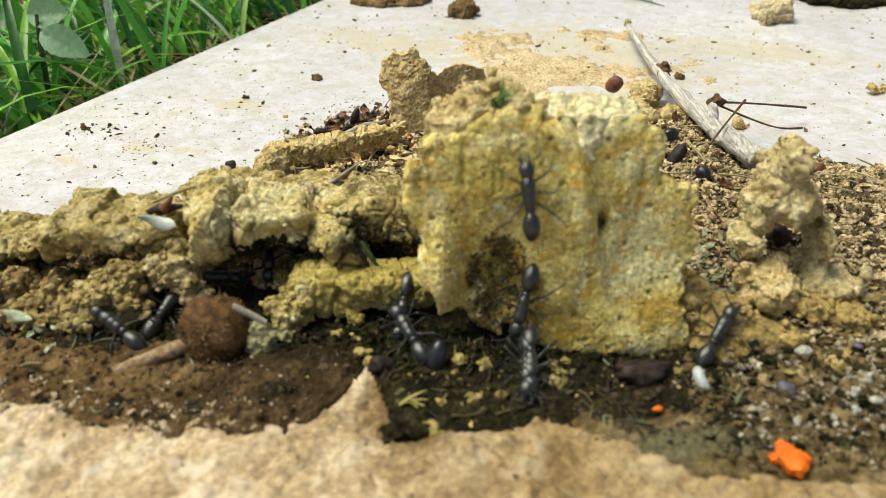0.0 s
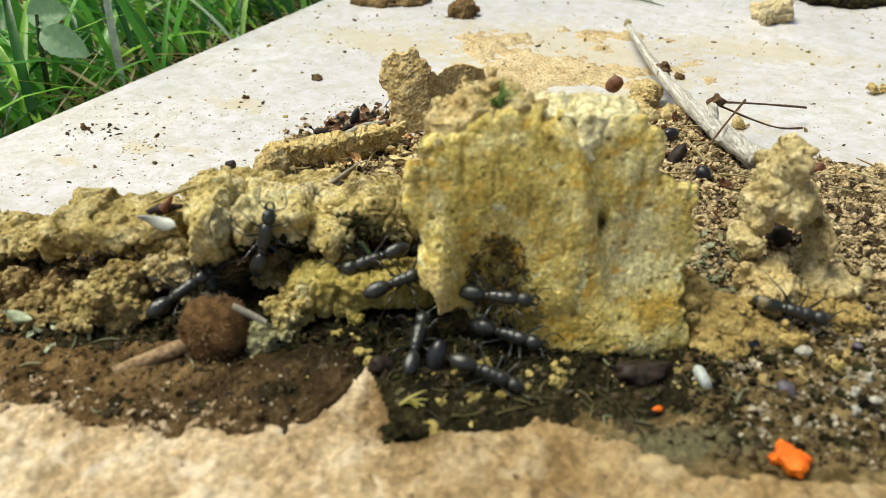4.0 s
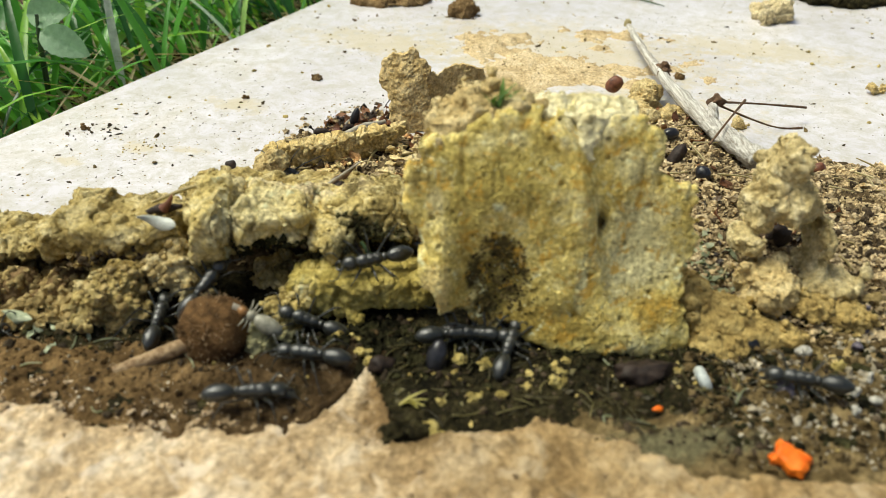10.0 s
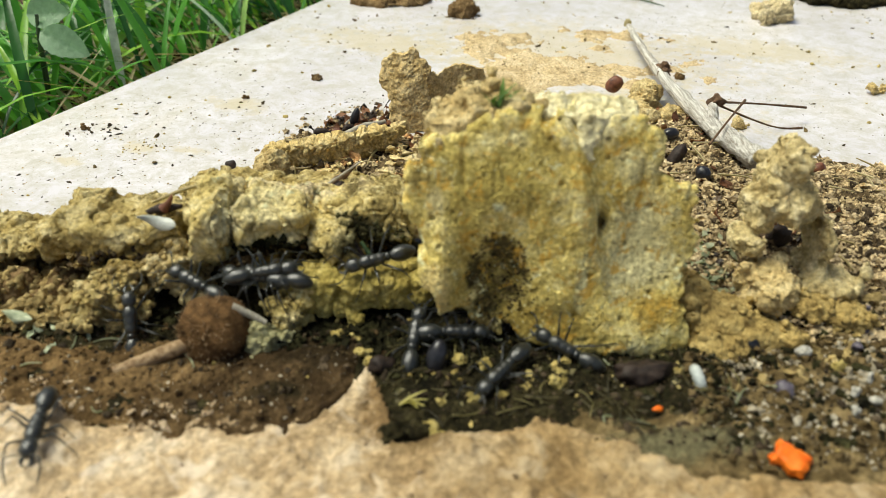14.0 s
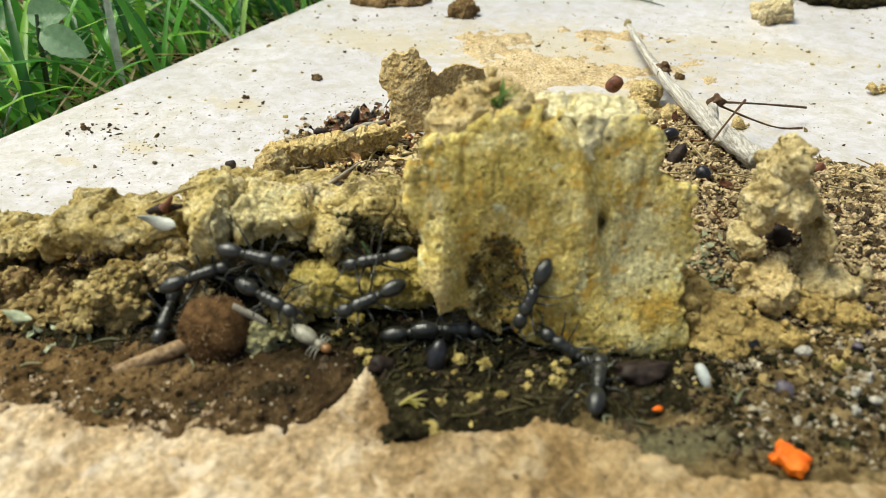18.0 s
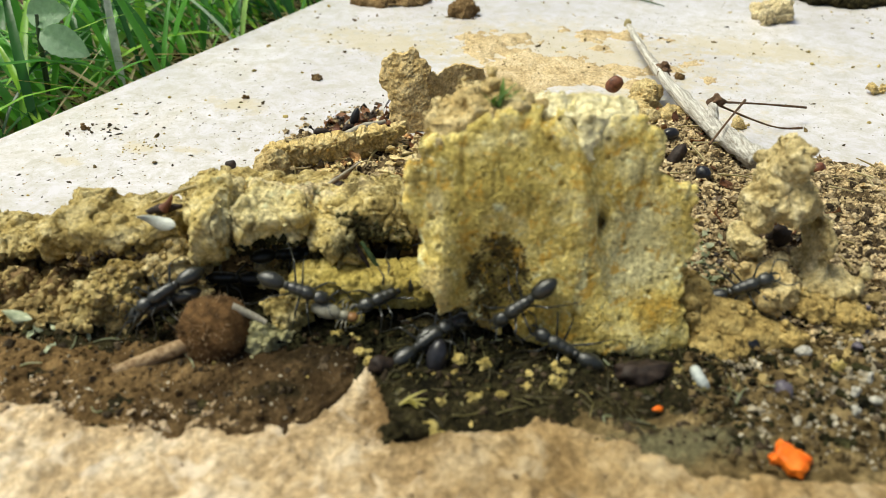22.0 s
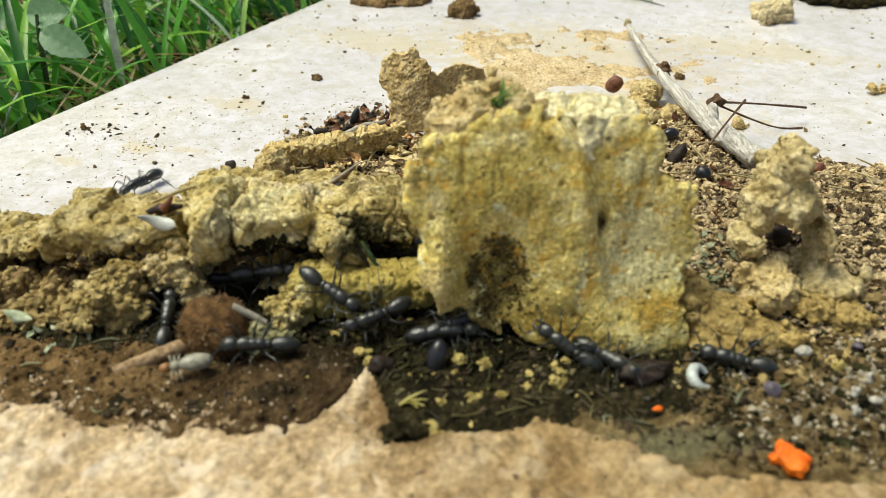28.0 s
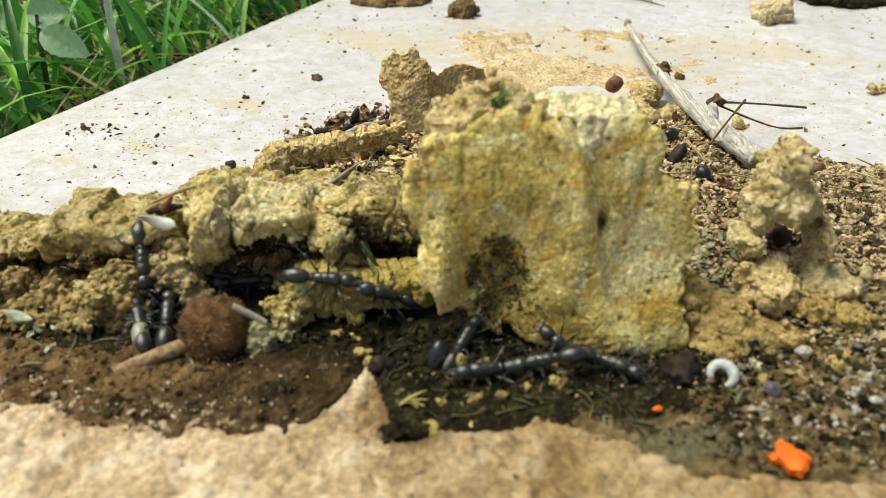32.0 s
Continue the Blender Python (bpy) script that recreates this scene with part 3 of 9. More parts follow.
def grit_h(x, y):
    p = flat(x, y)
    wob = 5.0 * fbm(p, 10, 4, 0.55, 93)
    return damp_h(x, y) - 0.8 + 1.4 * np.maximum(ramp01(x - 42 + wob - 0.35 * (84 - y), 0, 12), ramp01(86.5 - 0.05 * x - y + wob * 0.7, 0, 5) * ramp01(x + wob, 2, 24)) + 0.5 * (0.5 - worley(p, 1.4, 97)) + 0.2 * fbm(p, 0.9, 2, 0.6, 99)


def bed_h(x, y):
    """The bed of crumbs round and behind the clods."""
    p = flat(x, y)
    wob = 5.0 * fbm(p, 16, 4, 0.55, 51)
    ridge = 9.5 * ramp01(y, 117, 125) * ramp01(140 - y + wob * 0.6, 0, 20) * ramp01(2 - x, -4, 10)
    right = 5.5 * ramp01(x, 36, 46) * ramp01(y, 92, 106) * ramp01(172 - 0.12 * (x - 80) + wob - y, -2, 26)
    rear = (2.6 + 3.0 * ramp01(x, 6, 36)) * ramp01(x + 46 + wob, 0, 14) * ramp01(74 - x + wob, -2, 12) * ramp01(y, 108, 124) * ramp01(203 + 0.10 * x + wob - y, 0, 26)
    h = np.maximum(np.maximum(ridge, right), rear)
    h = h * (1 - bell(x, y, 41, 214, 12, 6))
    rough = np.clip(h, 0, 2) * 0.5
    off = 16 * ramp01((y - 179.7) * 0.463 - 106.5 - x, 0, 4)
    return -1.6 - off + h + rough * (0.9 * fbm(p, 6, 3, 0.55, 55) + 0.8 * (0.5 - worley(p, 2.4, 57)) + 0.3 * fbm(p, 1.0, 2, 0.6, 59))


def sand_h(x, y):
    p = flat(x, y)
    d = ((x - 36 - 0.1 * (y - 240)) / 44) ** 2 + ((y - 232) / 42) ** 2
    return -0.85 + 1.9 * ramp01(1.0 - d + 0.8 * fbm(p, 18, 5, 0.65, 61), 0, 0.8) + 0.45 * fbm(p, 6, 5, 0.65, 63) - 3.0 * bell(x, y, 41, 214, 12, 6)


ground()
tile()
thing("mud_crust", mesh_of("mud_crust", *sheet(-112, 112, 34, 94, 0.5, crust_h), M_CRUST), "pale dusty mud crust with a broken wavy edge", "mud", kind="structure")
def crust_rim():
    """The dark damp rim along the crust's broken edge."""
    xs, n = np.arange(-84, 78, 0.35), 7
    rows = []
    for k in range(n):
        u = k / (n - 1)
        q = flat(xs, xs * 0)
        wide = 1.15 + 0.6 * vnoise(q, 7.0, 191) + 0.4 * vnoise(q, 1.6, 193)
        y = crust_edge(xs) + 0.75 - wide * 1.35 * u
        z = crust_h(xs, y) + 0.10 - 0.35 * abs(2 * u - 1) ** 4
        rows.append(np.stack([xs, y, z], 1))
    w = len(xs)
    i = (np.arange(n - 1)[:, None] * w + np.arange(w - 1)[None, :]).ravel()
    return np.concatenate(rows), np.stack([i + w, i + w + 1, i + 1, i], 1)


thing("crust_rim", mesh_of("crust_rim", *crust_rim(), M_RIM), "dark damp rim along the broken crust edge", "mud", kind="structure")
thing("damp_soil", mesh_of("damp_soil", *sheet(-112, 112, 62, 124, 0.5, damp_h), M_DARK), "dark damp soil strip between crust and clods", "soil", kind="structure")
thing("brown_soil", mesh_of("brown_soil", *sheet(-112, 112, 64, 108, 0.5, brown_h), M_SOIL), "reddish brown crumbly soil beside the ball", "soil", kind="structure")
thing("gritty_soil", mesh_of("gritty_soil", *sheet(-8, 112, 62, 108, 0.5, grit_h), M_GRIT), "grey brown gritty soil beside the clod", "soil", kind="structure")
thing("rubble_bed", mesh_of("rubble_bed", *sheet(-100, 122, 90, 232, 0.6, bed_h), M_RUBBLE), "bed of crumbled brown termite soil", "soil", kind="structure")
thing("sand_patch", mesh_of("sand_patch", *sheet(-26, 98, 188, 292, 0.8, sand_h), M_SAND), "thin drift of sandy crumbs on the tile", "soil", kind="structure")


def height_at(x, y):
    x, y = np.atleast_1d(np.asarray(x, float)), np.atleast_1d(np.asarray(y, float))
    z = np.zeros_like(x)
    for fn, x0, x1, y0, y1 in ((crust_h, -112, 112, 34, 94), (damp_h, -112, 112, 62, 124), (brown_h, -112, 112, 64, 108), (grit_h, -8, 112, 62, 108), (bed_h, -100, 122, 90, 232), (sand_h, -26, 98, 188, 292)):
        ok = (x > x0) & (x < x1) & (y > y0) & (y < y1)
        if ok.any():
            z[ok] = np.maximum(z[ok], fn(x[ok], y[ok]))
    return z


def templates(level, count, seed, squash=0.75):
    out = []
    v0, f0 = ICO[level]
    for k in range(count):
        v = v0 * (1 + (0.6 if level == 1 else 0.95) * fbm(v0 * 1.0 + 13.7 * k, 0.7, 3, 0.7, seed + k))[:, None]
        out.append(v * np.array((1, 0.8, squash)))
    return out, np.array(f0)


# ---- mud clods ----
CLOD_CAP = [(1.0, 108.0, 35.3, 4.2, 3.6, 1.7, 0), (8.4, 108.8, 36.9, 4.8, 3.6, 1.9, -4), (6.9, 111.4, 33.8, 8.1, 6, 3.3, -3), (6.0, 113.4, 35.4, 4.6, 5, 3.1, 0), (8.9, 114.4, 36.4, 2.3, 3.5, 2.3, 0), (1.4, 112.4, 33.6, 2.8, 4, 2.5, 0), (13.3, 111.4, 34.5, 3.2, 4, 2.4, 0)]
LEFT_BLOCK = [(-56.2, 117, 12.0, 10.7, 8, 3.0, 4), (-62.9, 119, 14.3, 3.9, 6, 2.5, 0), (-49.0, 116, 13.3, 4.4, 6, 2.8, 0), (-65.8, 117, 10.9, 4.5, 6, 2.7, 0), (-60.5, 112, 9.4, 2.1, 4, 1.5, 0)]
LEFT_TAIL = [(-76.9, 121, 6.4, 5.5, 7, 2.4, 0), (-82.9, 121, 6.4, 5.0, 7, 2.8, 0)]
TALL_BLOCK = [(-38.7, 113, 15.0, 3.3, 8, 5.8, -6), (-39.6, 119, 16.3, 4.0, 8, 2.1, 0)]
TOP_BLOCK = [(-29.3, 116, 14.8, 6.8, 7.5, 4.1, 0), (-25.7, 121, 13.3, 4.9, 8, 2.9, 0), (-33.5, 121, 13.3, 5.3, 8, 2.9, 0)]
HANG = [(-16.9, 111, 11.6, 3.0, 4.5, 3.7, -24), (-19.7, 114, 13.1, 3.4, 6, 2.6, 0)]
MID_BLOCK = [(-11.1, 119, 14.9, 5.4, 8, 4.1, 0), (-17.4, 121, 14.5, 5.4, 8, 2.9, 0), (-7.0, 117, 11.7, 1.9, 5, 3.8, 0)]
LOW_SLAB = [(-19.3, 106.6, 6.0, 6.9, 4.4, 3.6, 3), (-12.0, 107.0, 6.2, 7.0, 4.4, 3.4, 0), (-6.2, 107.4, 6.2, 4.6, 4.4, 3.2, -2), (-14.6, 103.4, 2.3, 1.2, 2.2, 2.0, 0)]
PALE = [(-25.1, 103, 4.1, 2.0, 3.0, 2.4, 0), (-23.4, 106, 5.0, 2.1, 3, 2.2, 0)]
CLUMP = [(-55.3, 107, 5.7, 4.5, 5.5, 3.3, 0), (-57.4, 104, 4.5, 2.9, 4.5, 2.5, 0), (-52.7, 105, 4.3, 2.8, 4.5, 3.1, 0), (-52.7, 108, 8.5, 2.2, 3.5, 1.5, 0)]
FLAKE_RIM = ((-15.8, 16.8), (-13.3, 19.3), (-10.4, 19.0), (-7.2, 20.4), (-4.4, 18.3), (-3.9, 15.3), (-3.8, 10.4), (-3.0, 5.4), (-4.2, -0.5), (-11.8, -0.5), (-14.0, 5.4), (-14.6, 8.9), (-16.7, 12.4))
WING_RIM = ((-5.0, 14.9), (-1.3, 13.9), (0.4, 14.6), (2.8, 15.5), (6.7, 14.6), (9.6, 13.5), (12.0, 10.5), (11.5, -0.5), (-5.0, -0.5))
CLUMP2 = [(-45.7, 111, 7.8, 3.4, 5, 3.5, 0), (-48.7, 111, 6.8, 1.9, 4, 2.3, 0), (-43.1, 109, 5.5, 1.9, 4, 3.2, 0)]
PLATE1 = [(-40.7, 131, 12.1, 9.4, 7, 1.0, 0)]
PLATE2 = [(-23.3, 130, 11.9, 8.5, 7, 1.2, 0), (-13.7, 127, 12.3, 5.9, 6.5, 1.6, 0)]
PILLAR = [(57.0, 115, 20.0, 3.7, 6, 4.0, 0), (57.0, 115, 24.4, 2.5, 5.0, 5.0, 4), (58.9, 114, 18.6, 5.2, 6, 3.4, 0), (53.5, 114, 17.0, 2.2, 5.5, 3.1, 0), (64.3, 112, 9.5, 2.1, 5, 7.8, 0), (51.8, 112, 11.9, 2.8, 4, 2.2, 0), (68.2, 109, 5.0, 3.6, 5, 2.0, 0), (65.7, 109, 3.9, 3.2, 5, 2.6, 0)]
NUB = [(54.7, 107, 6.4, 4.6, 5.5, 3.3, 0)]
FOOT = [(45.4, 102, 2.6, 6.6, 5.5, 4.2, 8), (51.6, 99.4, 1.8, 5.4, 4.5, 2.4, 10), (42.0, 104, 5.4, 3.2, 4.5, 4.0, 0), (44.6, 97.0, 1.2, 5.2, 4.0, 2.2, 0), (55.6, 98.5, 1.8, 2.6, 3.0, 1.6, 0)]
BAR = [(61.5, 102.5, 4.4, 4.2, 3.0, 1.7, 14), (67.2, 101.5, 3.2, 4.4, 3.0, 1.8, 6)]
FAR1 = [(7.8, 298, 1.0, 5.9, 6, 4.3, 0)]
FAR2 = [(123.7, 292, 2.6, 6.8, 6, 3.7, 0), (119.0, 286, 0.8, 2.9, 4, 3.4, 0)]
FAR3 = [(165.1, 320, 1.1, 21.9, 14, 4.3, 0)]
FAR4 = [(-21.6, 318, 0.7, 16.1, 10, 3.2, 0)]
FLAKE = [(56.3, 205, 2.5, 4.7, 5, 4.0, -20), (52.4, 200, 0.3, 4.1, 4, 2.9, 0)]
BACK1 = [(50.3, 185, 3.2, 4.9, 5, 4.1, 0), (60.1, 186, 2.8, 5.3, 5, 4.1, 0)]
SLOPE = [(-24.8, 116, 4.0, 6.6, 5, 2.1, -8), (-31.7, 117, 1.9, 4.0, 5, 2.0, 0)]
UNDER = [(-13.7, 105, -1.1, 9.5, 4, 2.4, 0), (-22.7, 105, -1.1, 4.7, 4, 1.9, 0), (-6.1, 105, -1.7, 5.7, 4, 2.4, 0)]
CLUMP3 = [(-70.3, 110, 0.1, 4.9, 5, 2.5, 0), (-75.4, 112, 1.1, 2.5, 5, 3.8, 0), (-67.6, 113, 2.2, 2.6, 4, 2.1, 0), (-68.1, 106, -0.4, 4.8, 4, 1.1, 0), (-79.4, 111, 0.6, 2.9, 5, 4.3, 0)]
LEDGE = [(18.6, 111.0, 36.0, 4.6, 4.6, 1.6, 0), (24.0, 110.4, 35.4, 4.8, 4.6, 2.4, 4), (27.4, 110.6, 35.4, 2.4, 3.8, 1.7, 0), (21.6, 108.4, 33.8, 3.0, 3.4, 2.6, 8), (21.0, 106.4, 31.6, 1.4, 2.4, 2.2, 8)]


# rim of the upright slab, x and z
CLOD_OUTLINE = ((0.6, 35.6), (3.8, 36.7), (7.8, 37.8), (11.9, 38.2), (15.7, 36.2), (21, 36.4), (25.8, 37.4), (29.2, 35.9), (32.5, 33.8), (33.3, 27.8), (38.0, 27.4), (38.8, 21.4),
                (40, 17), (38.5, 13.5), (38.2, 10.8), (38.0, 6.1), (39.3, 0.4), (36.8, -1.0), (28.6, -0.2), (20.5, 0.8), (11.5, 2.8), (5.5, 4.7),
                (2.6, 8.2), (0.4, 6.4), (-2.1, 9.8), (-3.6, 15.8), (-5.6, 22.7), (-5.5, 26.6), (-4.2, 29.4), (-3.7, 31.6), (-1.9, 33.0), (-1.2, 34.8))


def clod_front(x, z):
    """How far the broken face stands forward, in millimetres."""
    p = np.stack([x, z * 0 + 3.0, z], 1)
    q = np.stack([x, z * 0 + 3.0, z * 0.35], 1)
    f = 2.2 * bell(x, z, -0.3, 13, 2.3, 8.5) - 2.6 * bell(x, z, 8.6, 11.0, 5.6, 8.0) + 0.9 * bell(x, z, 9, 27, 9, 5)
    f = f + 1.1 * bell(x, z, 21.0, 25, 2.4, 9) - 2.3 * ramp01(x + 0.25 * (z - 20), 22.5, 25.0) * ramp01(z, 6, 17)
    f = f + 1.4 * bell(x, z, 27, 2, 11, 4.5) - 0.8 * bell(x, z, 31, 22, 3.5, 6) + 0.7 * bell(x, z, 17, 11, 3, 5)
    lip = np.interp(x, (-6, 10, 13, 17, 21, 24, 28), (38.0, 37.6, 36.6, 34.6, 31.6, 34.2, 39.0))
    f = f - 1.0 * np.clip(z - lip, 0, 9)
    _, own, gap = worley_id(p + 1.6 * np.stack([vnoise(p, 3.0, k) for k in (1, 2, 3)], 1), 4.0, 8)
    f = f + 0.2 * (own - 0.5) - 0.22 * (1 - ramp01(gap, 0, 0.10)) * (own > 0.6)
    f = f - 2.2 * bell(x, z, 24.7, 20.5, 0.9, 2.6) - 0.9 * bell(x, z, 30.5, 27.5, 0.5, 2.4) - 0.8 * bell(x, z, 3.0, 30.0, 0.4, 2.2)
    f = f + 0.4 * fbm(p, 7, 3, 0.5, 11) + 0.13 * fbm(q, 2.2, 4, 0.55, 13)
    pit, which, _ = worley_id(p, 2.4, 17)
    return f - 0.9 * ramp01(0.20 - pit, 0, 0.10) * (which > 0.45)


def slab_mesh(name, outline, step, mat, front_of, back_of, ragged=0.8, seed=21):
    """An upright piece of mud from its rim (x and z): a broken front, a sharp ragged rim and a back of its own."""
    poly = np.array(outline, float)
    (x0, z0), (x1, z1) = poly.min(0) - 3, poly.max(0) + 3
    xs, zs = np.arange(x0, x1, step), np.arange(z0, z1, step)
    gx, gz = np.meshgrid(xs, zs)
    x, z = gx.ravel(), gz.ravel()
    p = np.stack([x, z * 0, z], 1)
    wx, wz = x + ragged * fbm(p, 3.0, 4, 0.65, seed), z + ragged * fbm(p, 3.0, 4, 0.65, seed + 4)
    inside, dist = np.zeros(len(x), bool), np.full(len(x), 99.0)
    for (ax, az), (bx, bz) in zip(poly, np.roll(poly, -1, 0)):
        cross = (az > wz) != (bz > wz)
        if az != bz:
            inside ^= cross & (wx < (bx - ax) * (wz - az) / (bz - az) + ax)
        t = np.clip(((wx - ax) * (bx - ax) + (wz - az) * (bz - az)) / ((bx - ax) ** 2 + (bz - az) ** 2), 0, 1)
        dist = np.minimum(dist, np.hypot(wx - ax - t * (bx - ax), wz - az - t * (bz - az)))
    w, h = len(xs), len(zs)
    i = (np.arange(h - 1)[:, None] * w + np.arange(w - 1)[None, :]).ravel()
    quads = np.stack([i, i + 1, i + w + 1, i + w], 1)
    quads = quads[inside[quads].all(1)]
    used = np.unique(quads)
    renum = np.full(len(x), -1)
    renum[used] = np.arange(len(used))
    q = renum[quads]
    x, z, dist = x[used], z[used], dist[used]
    seen = {}
    for f in q.tolist():
        for a, b in zip(f, f[1:] + f[:1]):
            seen[a, b] = 1
    rim = [e for e in seen if (e[1], e[0]) not in seen]
    for _ in range(2):
        sx, sz, n = np.zeros(len(x)), np.zeros(len(x)), np.zeros(len(x))
        for a, b in rim:
            sx[a] += x[b]
            sz[a] += z[b]
            sx[b] += x[a]
            sz[b] += z[a]
            n[a] += 1
            n[b] += 1
        k = n > 0
        x[k] = 0.4 * x[k] + 0.6 * sx[k] / n[k]
        z[k] = 0.4 * z[k] + 0.6 * sz[k] / n[k]
    front = front_of(x, z, dist)
    back = np.maximum(back_of(x, z, dist), front + 0.8)
    m = len(x)
    v = np.concatenate([np.stack([x, front, z], 1), np.stack([x, back, z], 1)])
    faces = q.tolist() + (q[:, ::-1] + m).tolist() + [(b, a, a + m, b + m) for a, b in rim]
    return mesh_of(name, v, faces, mat)


def clod_face(x, z, dist):
    return 95.0 + 0.25 * z - clod_front(x, z) + 0.9 * np.exp(-dist / 0.7)


def clod_back(x, z, dist):
    return 97.5 + 0.25 * z + 9.5 * (1 - np.exp(-dist / 4.0)) + 1.0 * fbm(np.stack([x, z * 0 + 40, z], 1), 8, 3, 0.5, 31)


def flake_front(x, z, dist):
    """A porous plate, bowed towards its middle, on a thicker foot."""
    p = np.stack([x, z * 0 + 9, z], 1)
    pit = ramp01(0.22 - worley(p, 1.5, 61), 0, 0.15) * (vnoise(p, 4.0, 62) > -0.2)
    return 185.6 + 0.28 * (z - 6) + 0.035 * (x + 9.5) ** 2 + 0.012 * (z - 9) ** 2 + 0.6 * fbm(p, 5, 4, 0.55, 63) + 0.9 * pit + 0.25 * fbm(p, 1.2, 2, 0.6, 67)


def flake_back(x, z, dist):
    return flake_front(x, z, dist) + 1.3 + 0.18 * np.clip(14 - z, 0, 14) + 1.0 * (1 - np.exp(-dist / 2.0))


def wing_front(x, z, dist):
    """A thin curled wall that runs back from the plate."""
    p = np.stack([x, z * 0 + 19, z], 1)
    pit = ramp01(0.22 - worley(p, 1.6, 71), 0, 0.15)
    return 189.5 + 0.42 * (x + 4) + 0.9 * np.sin(0.55 * x) + 0.16 * (z - 8) + 0.6 * fbm(p, 4, 4, 0.55, 73) + 0.8 * pit


def wing_back(x, z, dist):
    return wing_front(x, z, dist) + 1.1 + 0.16 * np.clip(12 - z, 0, 12)


def gallery():
    """A broken mud gallery: a gutter with a thin crumbling upper lip, open behind."""
    n, k = 150, 40
    t = np.linspace(0, 1, n)[:, None]
    a = np.linspace(0, 1, k)[None, :]
    lip = np.stack([t[:, 0] * 33, t[:, 0] * 0, t[:, 0] * 0 + 5], 1)
    top = 78 - 16 * vnoise(lip, 2.2, 5)[:, None] - 10 * vnoise(lip, 0.8, 6)[:, None]
    ang = np.radians(top + (300 - top) * a)
    r = np.interp(t, (0, 0.06, 0.3, 0.55, 0.8, 0.95, 1), (1.9, 2.6, 3.3, 3.4, 2.9, 2.2, 1.5)) + 0 * a
    cx, cy, cz = -42.0 + 33 * t, 164.2 + 1.5 * t + 9.5 * t * t, 3.3 + 0.5 * t + 1.6 * t ** 3
    out = []
    for depth in (0.0, 0.75):
        co, si = np.cos(ang), np.sin(ang)
        x, y, z = cx + 0 * a, cy + (r - depth) * np.sign(co) * np.abs(co) ** 0.45, cz + (r - depth) * np.sign(si) * np.abs(si) ** 0.6
        p = np.stack([x.ravel(), y.ravel(), z.ravel()], 1)
        c = np.stack([(cx + 0 * a).ravel(), (cy + 0 * a).ravel(), (cz + 0 * a).ravel()], 1)
        d = (p - c) / np.maximum(np.linalg.norm(p - c, axis=1), 0.2)[:, None]
        if not depth:
            own = worley_id(p + 0.6 * np.stack([vnoise(p, 1.6, s) for s in (1, 2, 3)], 1), 1.9, 83)
            p = p + d * (0.85 * (own[1] - 0.5) - 0.6 * (1 - ramp01(own[2], 0, 0.2)) + 0.35 * fbm(p, 1.5, 3, 0.6, 85))[:, None]
        p[:, 0] += (0.7 * vnoise(p * np.array((0, 1, 1)), 2.0, 88)) * np.where(c[:, 0] < -25, -1, 1)
        out.append(p)
    m = n * k
    i = (np.arange(n - 1)[:, None] * k + np.arange(k - 1)[None, :]).ravel()
    q = np.stack([i, i + 1, i + k + 1, i + k], 1)
    edge = [j * k for j in range(n)] + [(n - 1) * k + j for j in range(1, k)] + [j * k + k - 1 for j in range(n - 2, -1, -1)] + [j for j in range(k - 2, 0, -1)]
    faces = q.tolist() + (q[:, ::-1] + m).tolist() + [(edge[j], edge[(j + 1) % len(edge)], edge[(j + 1) % len(edge)] + m, edge[j] + m) for j in range(len(edge))]
    return mesh_of("mud_tube", np.concatenate(out), faces, M_TUBE)


def stick(ob, centre, reach, n, size, mat, name, label, parent):
    """Grains stuck on a clod's skin round one spot."""
    co = np.array([q.co[:] for q in ob.data.vertices]) / MM
    ok = np.nonzero((((co - np.array(centre)) / np.array(reach)) ** 2).sum(1) < 1)[0]
    if not len(ok):
        return
    rng = np.random.default_rng(len(ok))
    tv, tf = templates(1, 8, 3)
    vs, fs, base = [], [], 0
    for i in rng.choice(ok, n):
        v = tv[int(rng.integers(8))] * rng.uniform(*size) * np.array((1, rng.uniform(0.5, 1.6), rng.uniform(0.6, 1.8)))
        vs.append(v + co[i])
        fs.append(tf + base)
        base += len(v)
    tagged(part(name, mesh_of(name, np.concatenate(vs), np.concatenate(fs), mat), parent, label), kind="stuff")


